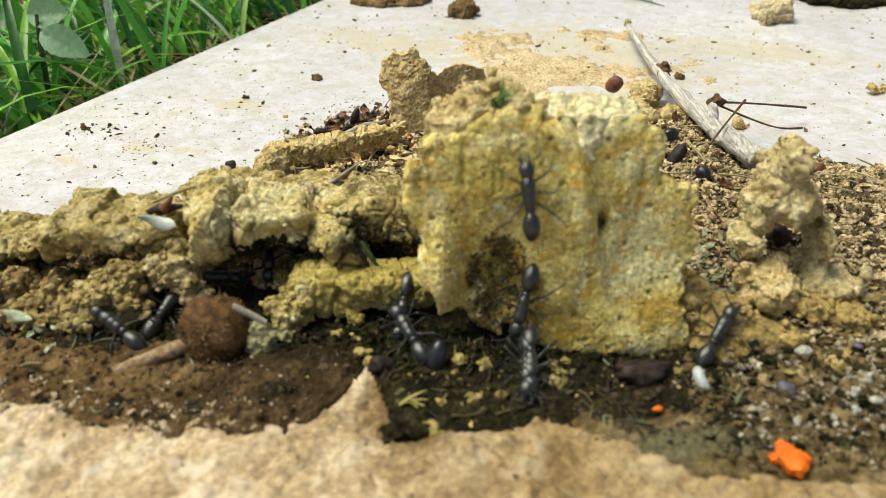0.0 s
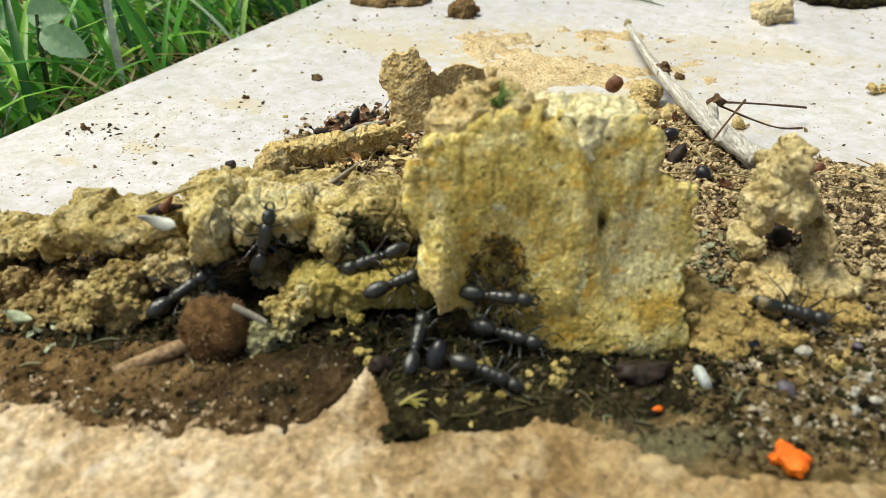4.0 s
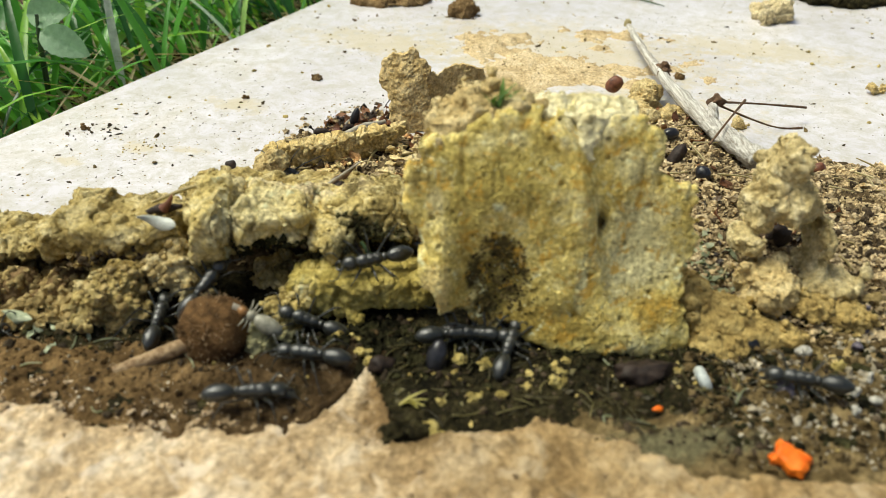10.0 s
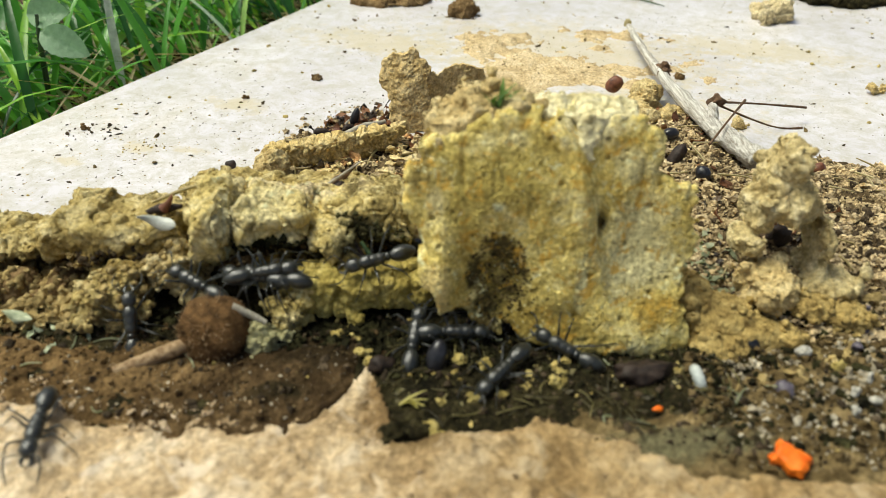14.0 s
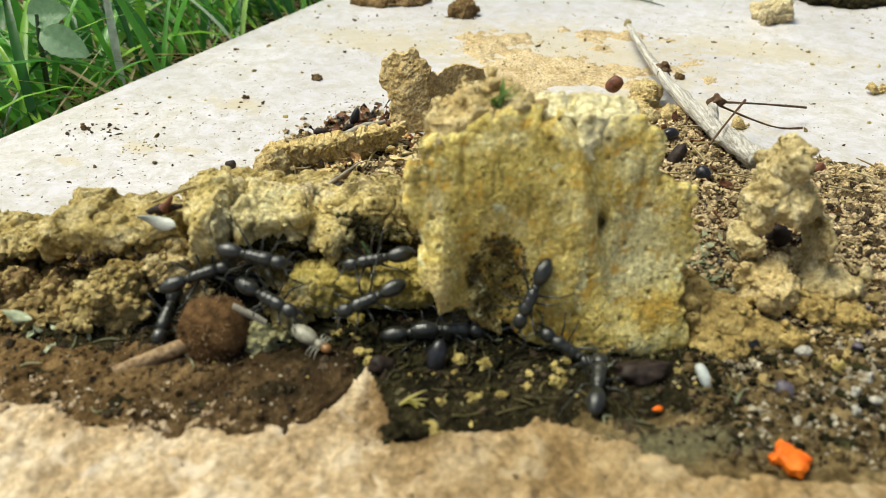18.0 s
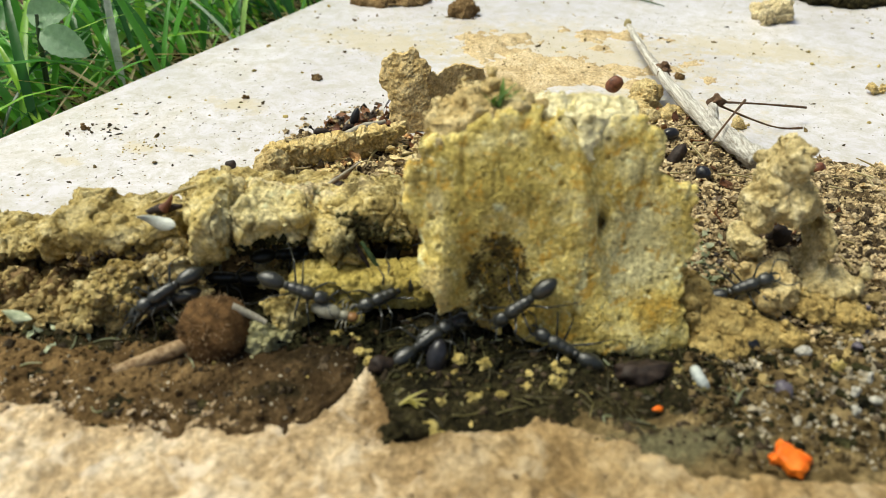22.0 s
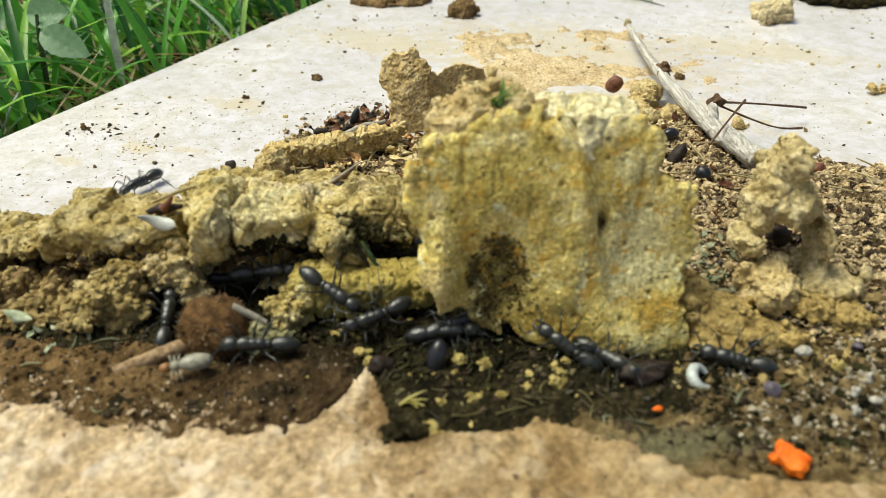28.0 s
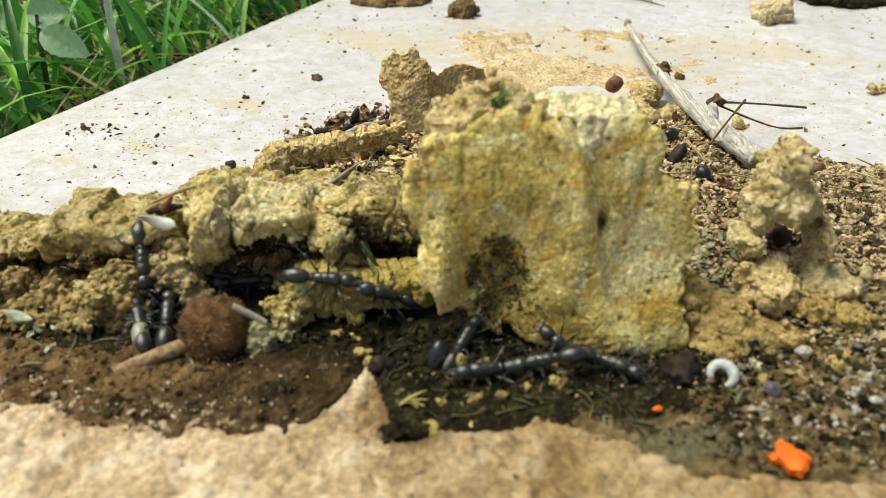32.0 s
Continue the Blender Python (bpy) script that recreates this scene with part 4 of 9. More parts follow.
def clods():
    big = dict(voxel=0.32, boxy=0.62, swell=0.9, crumb=0.15, crumb_mm=3.0, fine=0.16, facet=0.9, facet_mm=6.0, crack=0.5)
    clod = thing("mud_clod", None, "large upright yellow mud clod with a broken face", "mud clod")
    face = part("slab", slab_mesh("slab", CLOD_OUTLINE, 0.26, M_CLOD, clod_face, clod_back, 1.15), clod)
    part("cap", clod_mesh("cap", CLOD_CAP, M_CAP, seed=5, **{**big, "crumb": 0.6, "crumb_mm": 2.0, "swell": 1.3, "nodules": 90, "fine": 0.25}), clod, "pale crumbly top edge")
    part("ledge", clod_mesh("ledge", LEDGE, M_LEDGE, seed=7, **{**big, "boxy": 0.6, "pellets": 200, "swell": 1.2, "crumb": 0.4, "crumb_mm": 1.8, "fine": 0.22}), clod, "cream coloured ledge on the top edge")
    stick(face, (17.0, 100.0, 18.0), (26.0, 12.0, 22.0), 2600, (0.07, 0.26), M_CLOD, "crumb", "fine mud grains on the broken face", clod)
    stick(face, (20.0, 100.0, 16.0), (22.0, 12.0, 18.0), 150, (0.06, 0.16), M_DIRT, "speck", "tiny brown specks on the broken face", clod)
    stick(face, (10.0, 101.5, 10.5), (6.0, 8.0, 6.0), 150, (0.08, 0.3), M_DAMPBITS, "dirt", "black soil grains stuck in the hollow", clod)
    stick(face, (8.6, 101.5, 12.0), (5.4, 7.0, 8.2), 520, (0.08, 0.34), M_DIRT, "dirt", "dark soil grains stuck in the hollow", clod)
    mid = dict(voxel=0.28, boxy=0.5, swell=1.1, crumb=0.32, crumb_mm=1.8, fine=0.24, facet=1.3, facet_mm=4.6, crack=1.2, pellets=320)
    g = "broken mud ridge"
    for k, (blobs, label, mat, s) in enumerate((
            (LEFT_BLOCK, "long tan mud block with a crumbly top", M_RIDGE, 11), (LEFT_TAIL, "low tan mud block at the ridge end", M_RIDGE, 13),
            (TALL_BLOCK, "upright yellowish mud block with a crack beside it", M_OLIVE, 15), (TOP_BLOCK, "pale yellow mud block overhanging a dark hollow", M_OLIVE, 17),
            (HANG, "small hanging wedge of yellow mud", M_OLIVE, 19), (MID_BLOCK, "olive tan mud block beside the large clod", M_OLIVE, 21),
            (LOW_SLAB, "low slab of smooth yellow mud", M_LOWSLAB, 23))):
        shape = {**mid, "boxy": 0.4, "swell": 0.5, "facet": 0.7, "crack": 0.8} if blobs is LOW_SLAB else mid
        block = thing("mud_block", clod_mesh("mud_block", blobs, mat, seed=s, **shape), label, "mud block", g)
        if blobs is LEFT_BLOCK:
            # dark grains stand in for the shaded slot beneath this block
            stick(block, (-54.0, 111.0, 9.6), (9.0, 5.0, 1.8), 170, (0.2, 0.7), M_DARKBITS, "debris", "dark soil grains that stand in for shade under the overhang", block)
        if blobs is MID_BLOCK:
            stick(block, (-15.5, 110.0, 13.0), (6.5, 6.0, 4.5), 150, (0.12, 0.5), M_FIBREBITS, "debris", "dark plant debris stuck in the cracks", block)
        if blobs is MID_BLOCK:
            stick(block, (-9.5, 110.0, 11.0), (5.5, 6.5, 4.0), 170, (0.12, 0.55), M_FIBREBITS, "debris", "dark plant debris stuck in the cracks", block)
        if blobs is TOP_BLOCK:
            # these dark grains deepen the shaded gap below the block
            stick(block, (-29.0, 109.0, 11.0), (8.5, 5.0, 2.6), 240, (0.15, 0.7), M_DAMPBITS, "debris", "dark soil grains that stand in for shade under the overhang", block)
    nod = dict(voxel=0.26, boxy=0.85, swell=0.3, crumb=0.5, crumb_mm=1.4, fine=0.14, facet=0.2, crack=0.0, nodules=130, pellets=300, grain=(0.2, 0.9))
    near = thing("mud_clump", clod_mesh("mud_clump", CLUMP, M_RIDGE, seed=31, **nod), "nodular clump of tan mud pellets", "mud clump", g)
    stick(near, (-55.0, 103.0, 6.0), (7.0, 7.0, 5.0), 120, (0.3, 1.0), M_CRUMBTAN, "crumb", "tan mud pellets", near)
    leaning = thing("mud_clump", clod_mesh("mud_clump", CLUMP2, M_PALEMUD, seed=33, **nod), "nodular clump of tan mud leaning on the ridge", "mud clump", g)
    stick(leaning, (-46.0, 107.0, 8.0), (6.0, 7.0, 5.0), 90, (0.3, 0.9), M_CRUMBTAN, "crumb", "tan mud pellets", leaning)
    thing("mud_crumb", clod_mesh("mud_crumb", PALE, M_OLIVE, seed=35, **nod), "pale yellow mud crumb beside the brown ball", "mud crumb", g)
    loose = thing("mud_clump", clod_mesh("mud_clump", CLUMP3, M_BROWN, seed=37, **{**nod, "nodules": 60, "pellets": 60}), "loose heap of brown soil and tan mud pellets", "mud clump", g)
    stick(loose, (-70.0, 107.0, 3.5), (13.0, 8.0, 6.0), 230, (0.35, 1.2), M_CRUMBTAN, "crumb", "tan mud pellets", loose)
    thing("mud_block", clod_mesh("mud_block", SLOPE, M_OLIVE, seed=39, **mid), "yellow mud shelf inside the dark hollow", "mud block", g)
    heap = thing("soil_heap", clod_mesh("soil_heap", UNDER, M_DARK, seed=45, **nod), "dark damp soil heap under the slab", "soil")
    stick(heap, (-16.0, 101.0, 2.0), (12.0, 5.0, 3.0), 90, (0.15, 0.6), M_YELBITS, "crumb", "yellow mud grains", heap)
    for b, s in ((PLATE1, 41), (PLATE2, 43)):
        thing("mud_plate", clod_mesh("mud_plate", b, M_RIDGE, seed=s, **mid), "flat pale plate of dried mud on the ridge", "mud plate", g)
    thing("mud_pillar", clod_mesh("mud_pillar", PILLAR, M_PALEMUD, seed=51, **{**mid, "boxy": 0.75, "swell": 1.0, "facet": 0.8, "fine": 0.25, "crack": 0.4, "crumb": 0.35, "crumb_mm": 2.4, "nodules": 40}), "upright tan mud pillar with a small arch", "mud pillar")
    thing("mud_nub", clod_mesh("mud_nub", NUB, M_CAP, seed=53, **{**mid, "boxy": 0.9, "crack": 0.3, "nodules": 20}), "round tan mud lump under the pillar", "mud lump")
    thing("mud_boulder", clod_mesh("mud_boulder", FOOT, M_PINK, seed=55, **{**nod, "nodules": 60}), "crumbly pinkish tan mud at the clod's foot", "mud lump")
    thing("mud_crumb", clod_mesh("mud_crumb", BAR, M_PINK, seed=57, **{**nod, "nodules": 20}), "long tan mud crumb below the pillar", "mud crumb")
    far = dict(voxel=0.45, boxy=0.9, swell=1.8, crumb=0.7, crumb_mm=2.6, fine=0.25)
    upright = thing("mud_lump", None, "upright porous tan mud flake with a ragged rim", "mud lump")
    part("plate", slab_mesh("plate", FLAKE_RIM, 0.22, M_FLAKE, flake_front, flake_back, 0.7, 121), upright)
    part("wing", slab_mesh("wing", WING_RIM, 0.22, M_FLAKE, wing_front, wing_back, 0.7, 131), upright, "thin curled wall of tan mud")
    thing("mud_lump", clod_mesh("mud_lump", FAR1, M_BROWN, seed=63, **far), "small brown soil clod lying on the tile", "soil clod")
    thing("mud_lump", clod_mesh("mud_lump", FAR2, M_DRYCLOD, seed=65, **{**far, "boxy": 0.6, "facet": 2.2}), "small pale tan clod lying on the tile", "soil clod")
    thing("mud_lump", clod_mesh("mud_lump", FAR3, M_DARK, seed=67, **far), "long dark brown soil clod on the tile", "soil clod")
    thing("mud_lump", clod_mesh("mud_lump", FAR4, M_BROWN, seed=69, **far), "flat brown soil clod on the tile", "soil clod")
    thing("mud_flake", clod_mesh("mud_flake", FLAKE, M_CAP, seed=71, **far), "curled flake of tan mud beside the twig", "mud flake")
    thing("mud_lump", clod_mesh("mud_lump", BACK1, M_CAP, seed=73, **far), "tan mud lumps under the twig", "mud lump")
    thing("mud_tube", gallery(), "tan mud tube broken open and lying on rubble", "mud tube")
    thing("mud_crumb", clod_mesh("mud_crumb", [(-38.6, 155, 5.6, 4.2, 3.2, 2.9, 8), (-38.0, 156, 2.0, 4.4, 3.6, 3.0, 0)], M_CAP, seed=83, **far), "rounded tan mud crumb at the tube's end", "mud crumb")


clods()


def fallen():
    """Single crumbs that fell off the clods."""
    kw = dict(voxel=0.25, boxy=0.9, swell=0.7, crumb=0.7, crumb_mm=1.5, fine=0.2, facet=0.5, facet_mm=2.0, crack=0.2, pellets=60)
    spots = ((-13.2, 93.6, 1.7, 1.5), (-11.2, 91.6, 1.2, 1.2), (-2.3, 78.2, 1.6, 1.3), (17.0, 87.2, 1.3, 1.0), (18.0, 88.4, 0.9, 1.2), (61.0, 90.6, 1.9, 2.2), (4.2, 84.6, 1.4, 0.8), (-0.5, 84.0, 1.2, 0.7), (2.6, 92.0, 1.3, 0.8), (6.6, 91.4, 1.0, 0.9), (8.4, 85.4, 0.7, 0.6), (-17.2, 97.6, 1.4, 1.0), (-14.4, 97.0, 1.0, 1.6), (-1.8, 76.9, 1.6, 1.2))
    for k, (x, y, r, h) in enumerate(spots):
        z = float(max(crust_h(np.array([x]), np.array([y]))[0], damp_h(np.array([x]), np.array([y]))[0]))
        r, h = r * 0.8, h * 0.75
        blobs = [(x, y, z + h * 0.4, r, r * 0.8, h, 10 * k), (x + r * 0.7, y + 0.4, z + h * 0.2, r * 0.6, r * 0.6, h * 0.7, 0)]
        thing("mud_crumb", clod_mesh("mud_crumb", blobs, M_FALLEN, seed=300 + k, **kw), "small yellow mud crumb fallen on the soil", "mud crumb", "fallen crumbs")


    bits = ((-38.5, 225, 1.2, 1.0), (-56.8, 209, 1.0, 0.8), (-69.8, 254, 1.1, 0.8), (-93.8, 187, 1.0, 0.9), (-33.2, 289, 0.9, 0.8), (78, 188, 2.6, 1.5), (125, 213, 2.8, 1.4), (129, 216, 1.6, 1.0), (72, 226, 1.2, 1.0), (70, 198, 1.0, 0.9), (31.0, 229, 3.0, 0.6), (41.5, 233, 3.6, 0.8), (46.6, 229, 2.8, 0.7), (52.0, 232, 2.4, 0.8))
    for k, (x, y, r, h) in enumerate(bits):
        tan = k in (5, 6, 7)
        flat_bit = k > 9
        low = -0.7 if flat_bit else 0.0
        blobs = [(x, y, h * 0.6 + low, r, r * 0.7, h, 0 if flat_bit else 8 * k), (x + r * 0.8, y + 0.5, h * 0.4 + low, r * 0.6, r * 0.5, h * 0.7, 0)]
        thing("soil_crumb", clod_mesh("soil_crumb", blobs, M_TUBE if tan else M_PINK if flat_bit else M_BROWN, seed=330 + k, **kw), "tan mud crumb lying on the tile" if tan else "flat brownish mud crumb on the sandy drift" if flat_bit else "small brown soil crumb lying on the tile", "soil crumb", "crumbs on the tile")
    v, f = tube([(72.5, 321, 0.6), (80, 317, 1.2), (87.5, 309, 0.5)], (0.3, 0.55, 0.15), 6)
    thing("grass_scrap", mesh_of("grass_scrap", v, f, M_STEM), "thin dark green grass scrap on the tile", "grass scrap")


fallen()


# ---- crumbs and grit ----
def scatter(name, n, place, sizes, mat, label, category, level=1, seed=1, height=None, sink=0.35, flatten=0.75, stretch=1.0):
    """Many small irregular grains as one stuff object."""
    rng = np.random.default_rng(seed)
    tv, tf = templates(level, 10, seed, flatten)
    x, y = place(rng, n)
    z = (height or height_at)(x, y)
    lo, hi = sizes
    r = lo * (hi / lo) ** (rng.random(len(x)) ** 2.2)
    vs, fs, base = [], [], 0
    for i in range(len(x)):
        v = tv[i % len(tv)] * r[i] * np.array((stretch, 1, 1))
        a, b = rng.random(2) * 2 * math.pi
        ca, sa = math.cos(a), math.sin(a)
        v = v @ np.array(((ca, sa, 0), (-sa, ca, 0), (0, 0, 1)))
        t = (b - math.pi) * 0.25
        ct, st = math.cos(t), math.sin(t)
        v = v @ np.array(((1, 0, 0), (0, ct, st), (0, -st, ct)))
        vs.append(v + np.array((x[i], y[i], z[i] + r[i] * (0.6 - sink))))
        fs.append(tf + base)
        base += len(v)
    thing(name, mesh_of(name, np.concatenate(vs), np.concatenate(fs), mat, smooth=False), label, category, kind="stuff")


def box(x0, x1, y0, y1):
    return lambda rng, n: (rng.uniform(x0, x1, n), rng.uniform(y0, y1, n))


def where(x0, x1, y0, y1, test):
    def place(rng, n):
        x, y = rng.uniform(x0, x1, n * 4), rng.uniform(y0, y1, n * 4)
        ok = test(x, y)
        return x[ok][:n], y[ok][:n]
    return place


def cluster(cx, cy, sx, sy):
    return lambda rng, n: (rng.normal(cx, sx, n), rng.normal(cy, sy, n))


on_bed = where(-98, 120, 96, 230, lambda x, y: bed_h(x, y) > 0.1)
on_right = where(40, 120, 96, 185, lambda x, y: bed_h(x, y) > 0.1)
on_damp = where(-100, 100, 66, 106, lambda x, y: y > crust_edge(x) + 2.0)
scatter("crumbs", 4600, on_bed, (0.22, 1.15), M_CRUMB, "loose crumbs of tan mud on the rubble", "crumbs", 2, 101)
scatter("crumbs", 7500, on_right, (0.22, 0.85), M_CRUMB, "heap of small tan mud crumbs", "crumbs", 2, 103)
scatter("grit", 2400, on_bed, (0.25, 1.1), M_DARKBITS, "dark soil grit among the crumbs", "grit", 1, 105)
scatter("grit", 900, on_damp, (0.2, 0.9), M_DARKBITS, "dark grit on the damp soil", "grit", 1, 107)
scatter("crumbs", 110, on_damp, (0.12, 0.5), M_YELBITS, "tiny yellow mud crumbs on the damp soil", "crumbs", 1, 109)
scatter("crumbs", 55, where(-8, 48, 86, 98, lambda x, y: y > crust_edge(x) + 6), (0.2, 0.8), M_YELBITS, "yellow mud crumbs fallen below the large clod", "crumbs", 2, 111)
scatter("grit", 800, where(38, 100, 70, 106, lambda x, y: y > crust_edge(x) + 1), (0.15, 0.7), M_PALEBITS, "pale grey and white grit", "grit", 1, 113)
scatter("grit", 700, where(42, 100, 66, 92, lambda x, y: y > crust_edge(x) + 1.5), (0.1, 0.42), M_PALEBITS, "fine pale grit on the gritty soil", "grit", 1, 143)
scatter("grit", 900, where(8, 100, 66, 92, lambda x, y: y > crust_edge(x) + 1.5), (0.12, 0.6), M_DARKBITS, "fine dark grit on the gritty soil", "grit", 1, 145)
scatter("grit", 420, where(44, 100, 74, 104, lambda x, y: y > crust_edge(x) + 3), (0.25, 0.95), M_PALEBITS, "pale grey and tan stones on the gritty soil", "grit", 2, 153)
scatter("grit", 800, where(40, 100, 74, 104, lambda x, y: y > crust_edge(x) + 3), (0.3, 1.2), M_DAMPBITS, "dark wet grit between the stones", "grit", 1, 155)
scatter("crumbs", 110, where(40, 100, 84, 108, lambda x, y: y > 80), (0.4, 1.5), M_CRUMBTAN, "tan mud crumbs on the gritty soil", "crumbs", 2, 157)
scatter("grit", 1500, where(36, 100, 70, 108, lambda x, y: y > crust_edge(x) + 1), (0.25, 1.2), M_GRIT, "brown soil grit", "grit", 1, 115)
on_crest = where(-46, 0, 121, 152, lambda x, y: bed_h(x, y) > 4.0)
scatter("crumbs", 420, on_crest, (0.5, 1.9), M_CREST, "broken pale mud crumbs on the ridge's crest", "crumbs", 2, 165)
scatter("crumbs", 500, on_crest, (0.2, 0.7), M_CREST, "fine pale mud crumbs on the ridge's crest", "crumbs", 1, 167)
scatter("crumbs", 800, box(-100, -52, 100, 122), (0.4, 2.0), M_CRUMBTAN, "crumbled tan mud at the ridge end", "crumbs", 2, 117)
scatter("crumbs", 1700, where(-24, 96, 200, 288, lambda x, y: sand_h(x, y) > -0.25), (0.1, 0.42), M_SAND, "sandy crumbs drifted on the tile", "crumbs", 1, 119)
scatter("grit", 1500, on_damp, (0.1, 0.38), M_GRIT, "fine brown grit on the damp soil", "grit", 1, 131)
scatter("grit", 500, where(-100, -8, 74, 100, lambda x, y: y > crust_edge(x) + 1), (0.07, 0.34), M_PALEBITS, "pale fine grit on the brown soil", "grit", 1, 133)
scatter("grit", 900, where(-100, -8, 70, 102, lambda x, y: y > crust_edge(x) + 0.8), (0.15, 0.7), M_SOIL, "brown soil grains beside the ball", "grit", 1, 135)
scatter("crumbs", 420, where(-100, -26, 72, 90, lambda x, y: np.abs(y - crust_edge(x) - 1) < 4), (0.12, 0.6), M_CRUST, "dusty crumbs along the broken crust edge", "crumbs", 2, 141)
scatter("crumbs", 160, where(-100, 90, 44, 80, lambda x, y: y < crust_edge(x) - 1), (0.15, 0.6), M_CRUST, "dusty grains on the crust", "crumbs", 1, 137)
scatter("grit", 500, cluster(84, 128, 8, 8), (0.25, 0.9), M_DARKBITS, "dark soil patch among the crumbs", "grit", 1, 139)
behind = where(-30, -2, 140, 182, lambda x, y: bed_h(x, y) > 0.1)
scatter("crumbs", 170, behind, (0.6, 1.9), M_CREST, "broken pale mud chips between the ridge and the tube", "crumbs", 2, 171, flatten=0.5)
scatter("crumbs", 60, behind, (0.5, 1.5), M_TERRA, "reddish mud chips between the ridge and the tube", "crumbs", 2, 173, flatten=0.5)
scatter("crumbs", 420, cluster(-20, 186, 8, 8), (0.25, 1.1), M_CRUMB, "tan crumbs piled behind the mud tube", "crumbs", 2, 147)
scatter("grit", 200, cluster(-20, 186, 8, 8), (0.2, 0.8), M_DARKBITS, "dark grit behind the mud tube", "grit", 1, 149)
off_grass = lambda x, y: (x + 112.5) > (y - 179.7) * 0.463 + 4
scatter("specks", 430, where(-110, 180, 138, 330, off_grass), (0.12, 0.75), M_GRIT, "tiny dark specks scattered on the tile", "specks", 1, 121, flatten=0.35, stretch=1.7)
scatter("specks", 300, where(-100, -10, 138, 215, off_grass), (0.1, 0.5), M_DARKBITS, "tiny dark specks scattered on the tile", "specks", 1, 123, flatten=0.35, stretch=1.8)
scatter("specks", 260, where(-110, 180, 138, 330, off_grass), (0.25, 0.9), M_YELBITS, "yellowish mud specks on the tile", "specks", 1, 125, flatten=0.5)
scatter("specks", 900, where(-100, 0, 132, 205, off_grass), (0.07, 0.3), M_CRUMB, "fine mud dust scattered on the tile", "specks", 1, 151, flatten=0.5)
scatter("specks", 1500, where(-110, 120, 138, 300, off_grass), (0.06, 0.26), M_GRIT, "fine brown dust specks on the tile", "specks", 1, 161, flatten=0.4, stretch=1.5)
scatter("specks", 60, cluster(-76, 177, 6, 2.5), (0.12, 0.5), M_YELBITS, "yellow mud dust on the tile", "specks", 1, 163, flatten=0.4)
scatter("specks", 18, cluster(-90, 186, 4, 3), (0.25, 0.9), M_DARKBITS, "cluster of dark soil specks on the tile", "specks", 1, 127)


# ---- twig, ball, seeds ----
def twig():
    root = thing("twig", None, "bleached bare twig with thin brown side shoots", "twig")
    path = [(64.2, 266, 5), (62.4, 240, 6), (62.0, 214, 6.2), (62.6, 188, 7), (65.5, 169, 7), (71.3, 157, 5.2)]
    v, f = tube(path, (0.9, 1.15, 1.35, 1.9, 2.3, 2.5), 18, 0.28, 3)
    part("stem", mesh_of("stem", v, f, M_BARE), root)
    part("knot", mesh_of("knot", *egg((63.0, 213, 7.0), (1.7, 2.2, 1.7), 4, 0, 0.8, 4), M_BARK), root, "dark brown bud knot")
    part("bud", mesh_of("bud", *egg((64.3, 267.5, 5.4), (1.3, 1.5, 1.3), 3, 0, 0.3, 6), M_STRAW), root, "pale yellow bud at the tip")
    v, f = tube([(64.4, 170, 6.6), (65.4, 175, 9.0), (66.2, 178.5, 10.4)], (1.7, 1.25, 1.0), 12, 0.3, 6)
    part("stub", mesh_of("stub", v, f, M_BARE), root, "bleached side stub")
    part("stub_tip", mesh_of("stub_tip", *egg((66.5, 179.4, 10.8), (1.5, 1.4, 1.2), 3, 0, 0.9, 12), M_BARK), root, "ragged dark brown broken tip")
    for pth in ([(66.6, 179.5, 10.6), (80, 185, 8), (96.3, 192.4, 4)], [(66.8, 179, 10.4), (78, 179.5, 5.5), (85, 180, 3.2), (91.2, 181.5, 2.8)], [(60.6, 160.5, 7.8), (66.5, 168, 10.2), (73.7, 178, 11.6)]):
        v, f = tube(pth, (0.3, 0.22, 0.34) if len(pth) == 3 else (0.3, 0.22, 0.2, 0.34), 8, 0.15, 8)
        part("side_shoot", mesh_of("side_shoot", v, f, M_BARK), root, "thin brown side shoot")
    v, f = tube([(66, 170, 4.5), (70.5, 163, 4.2), (76.5, 163.8, 3.8)], (0.4, 0.4, 0.3), 8)
    part("side_shoot", mesh_of("side_shoot", v, f, M_BARE), root, "pale thin side shoot")


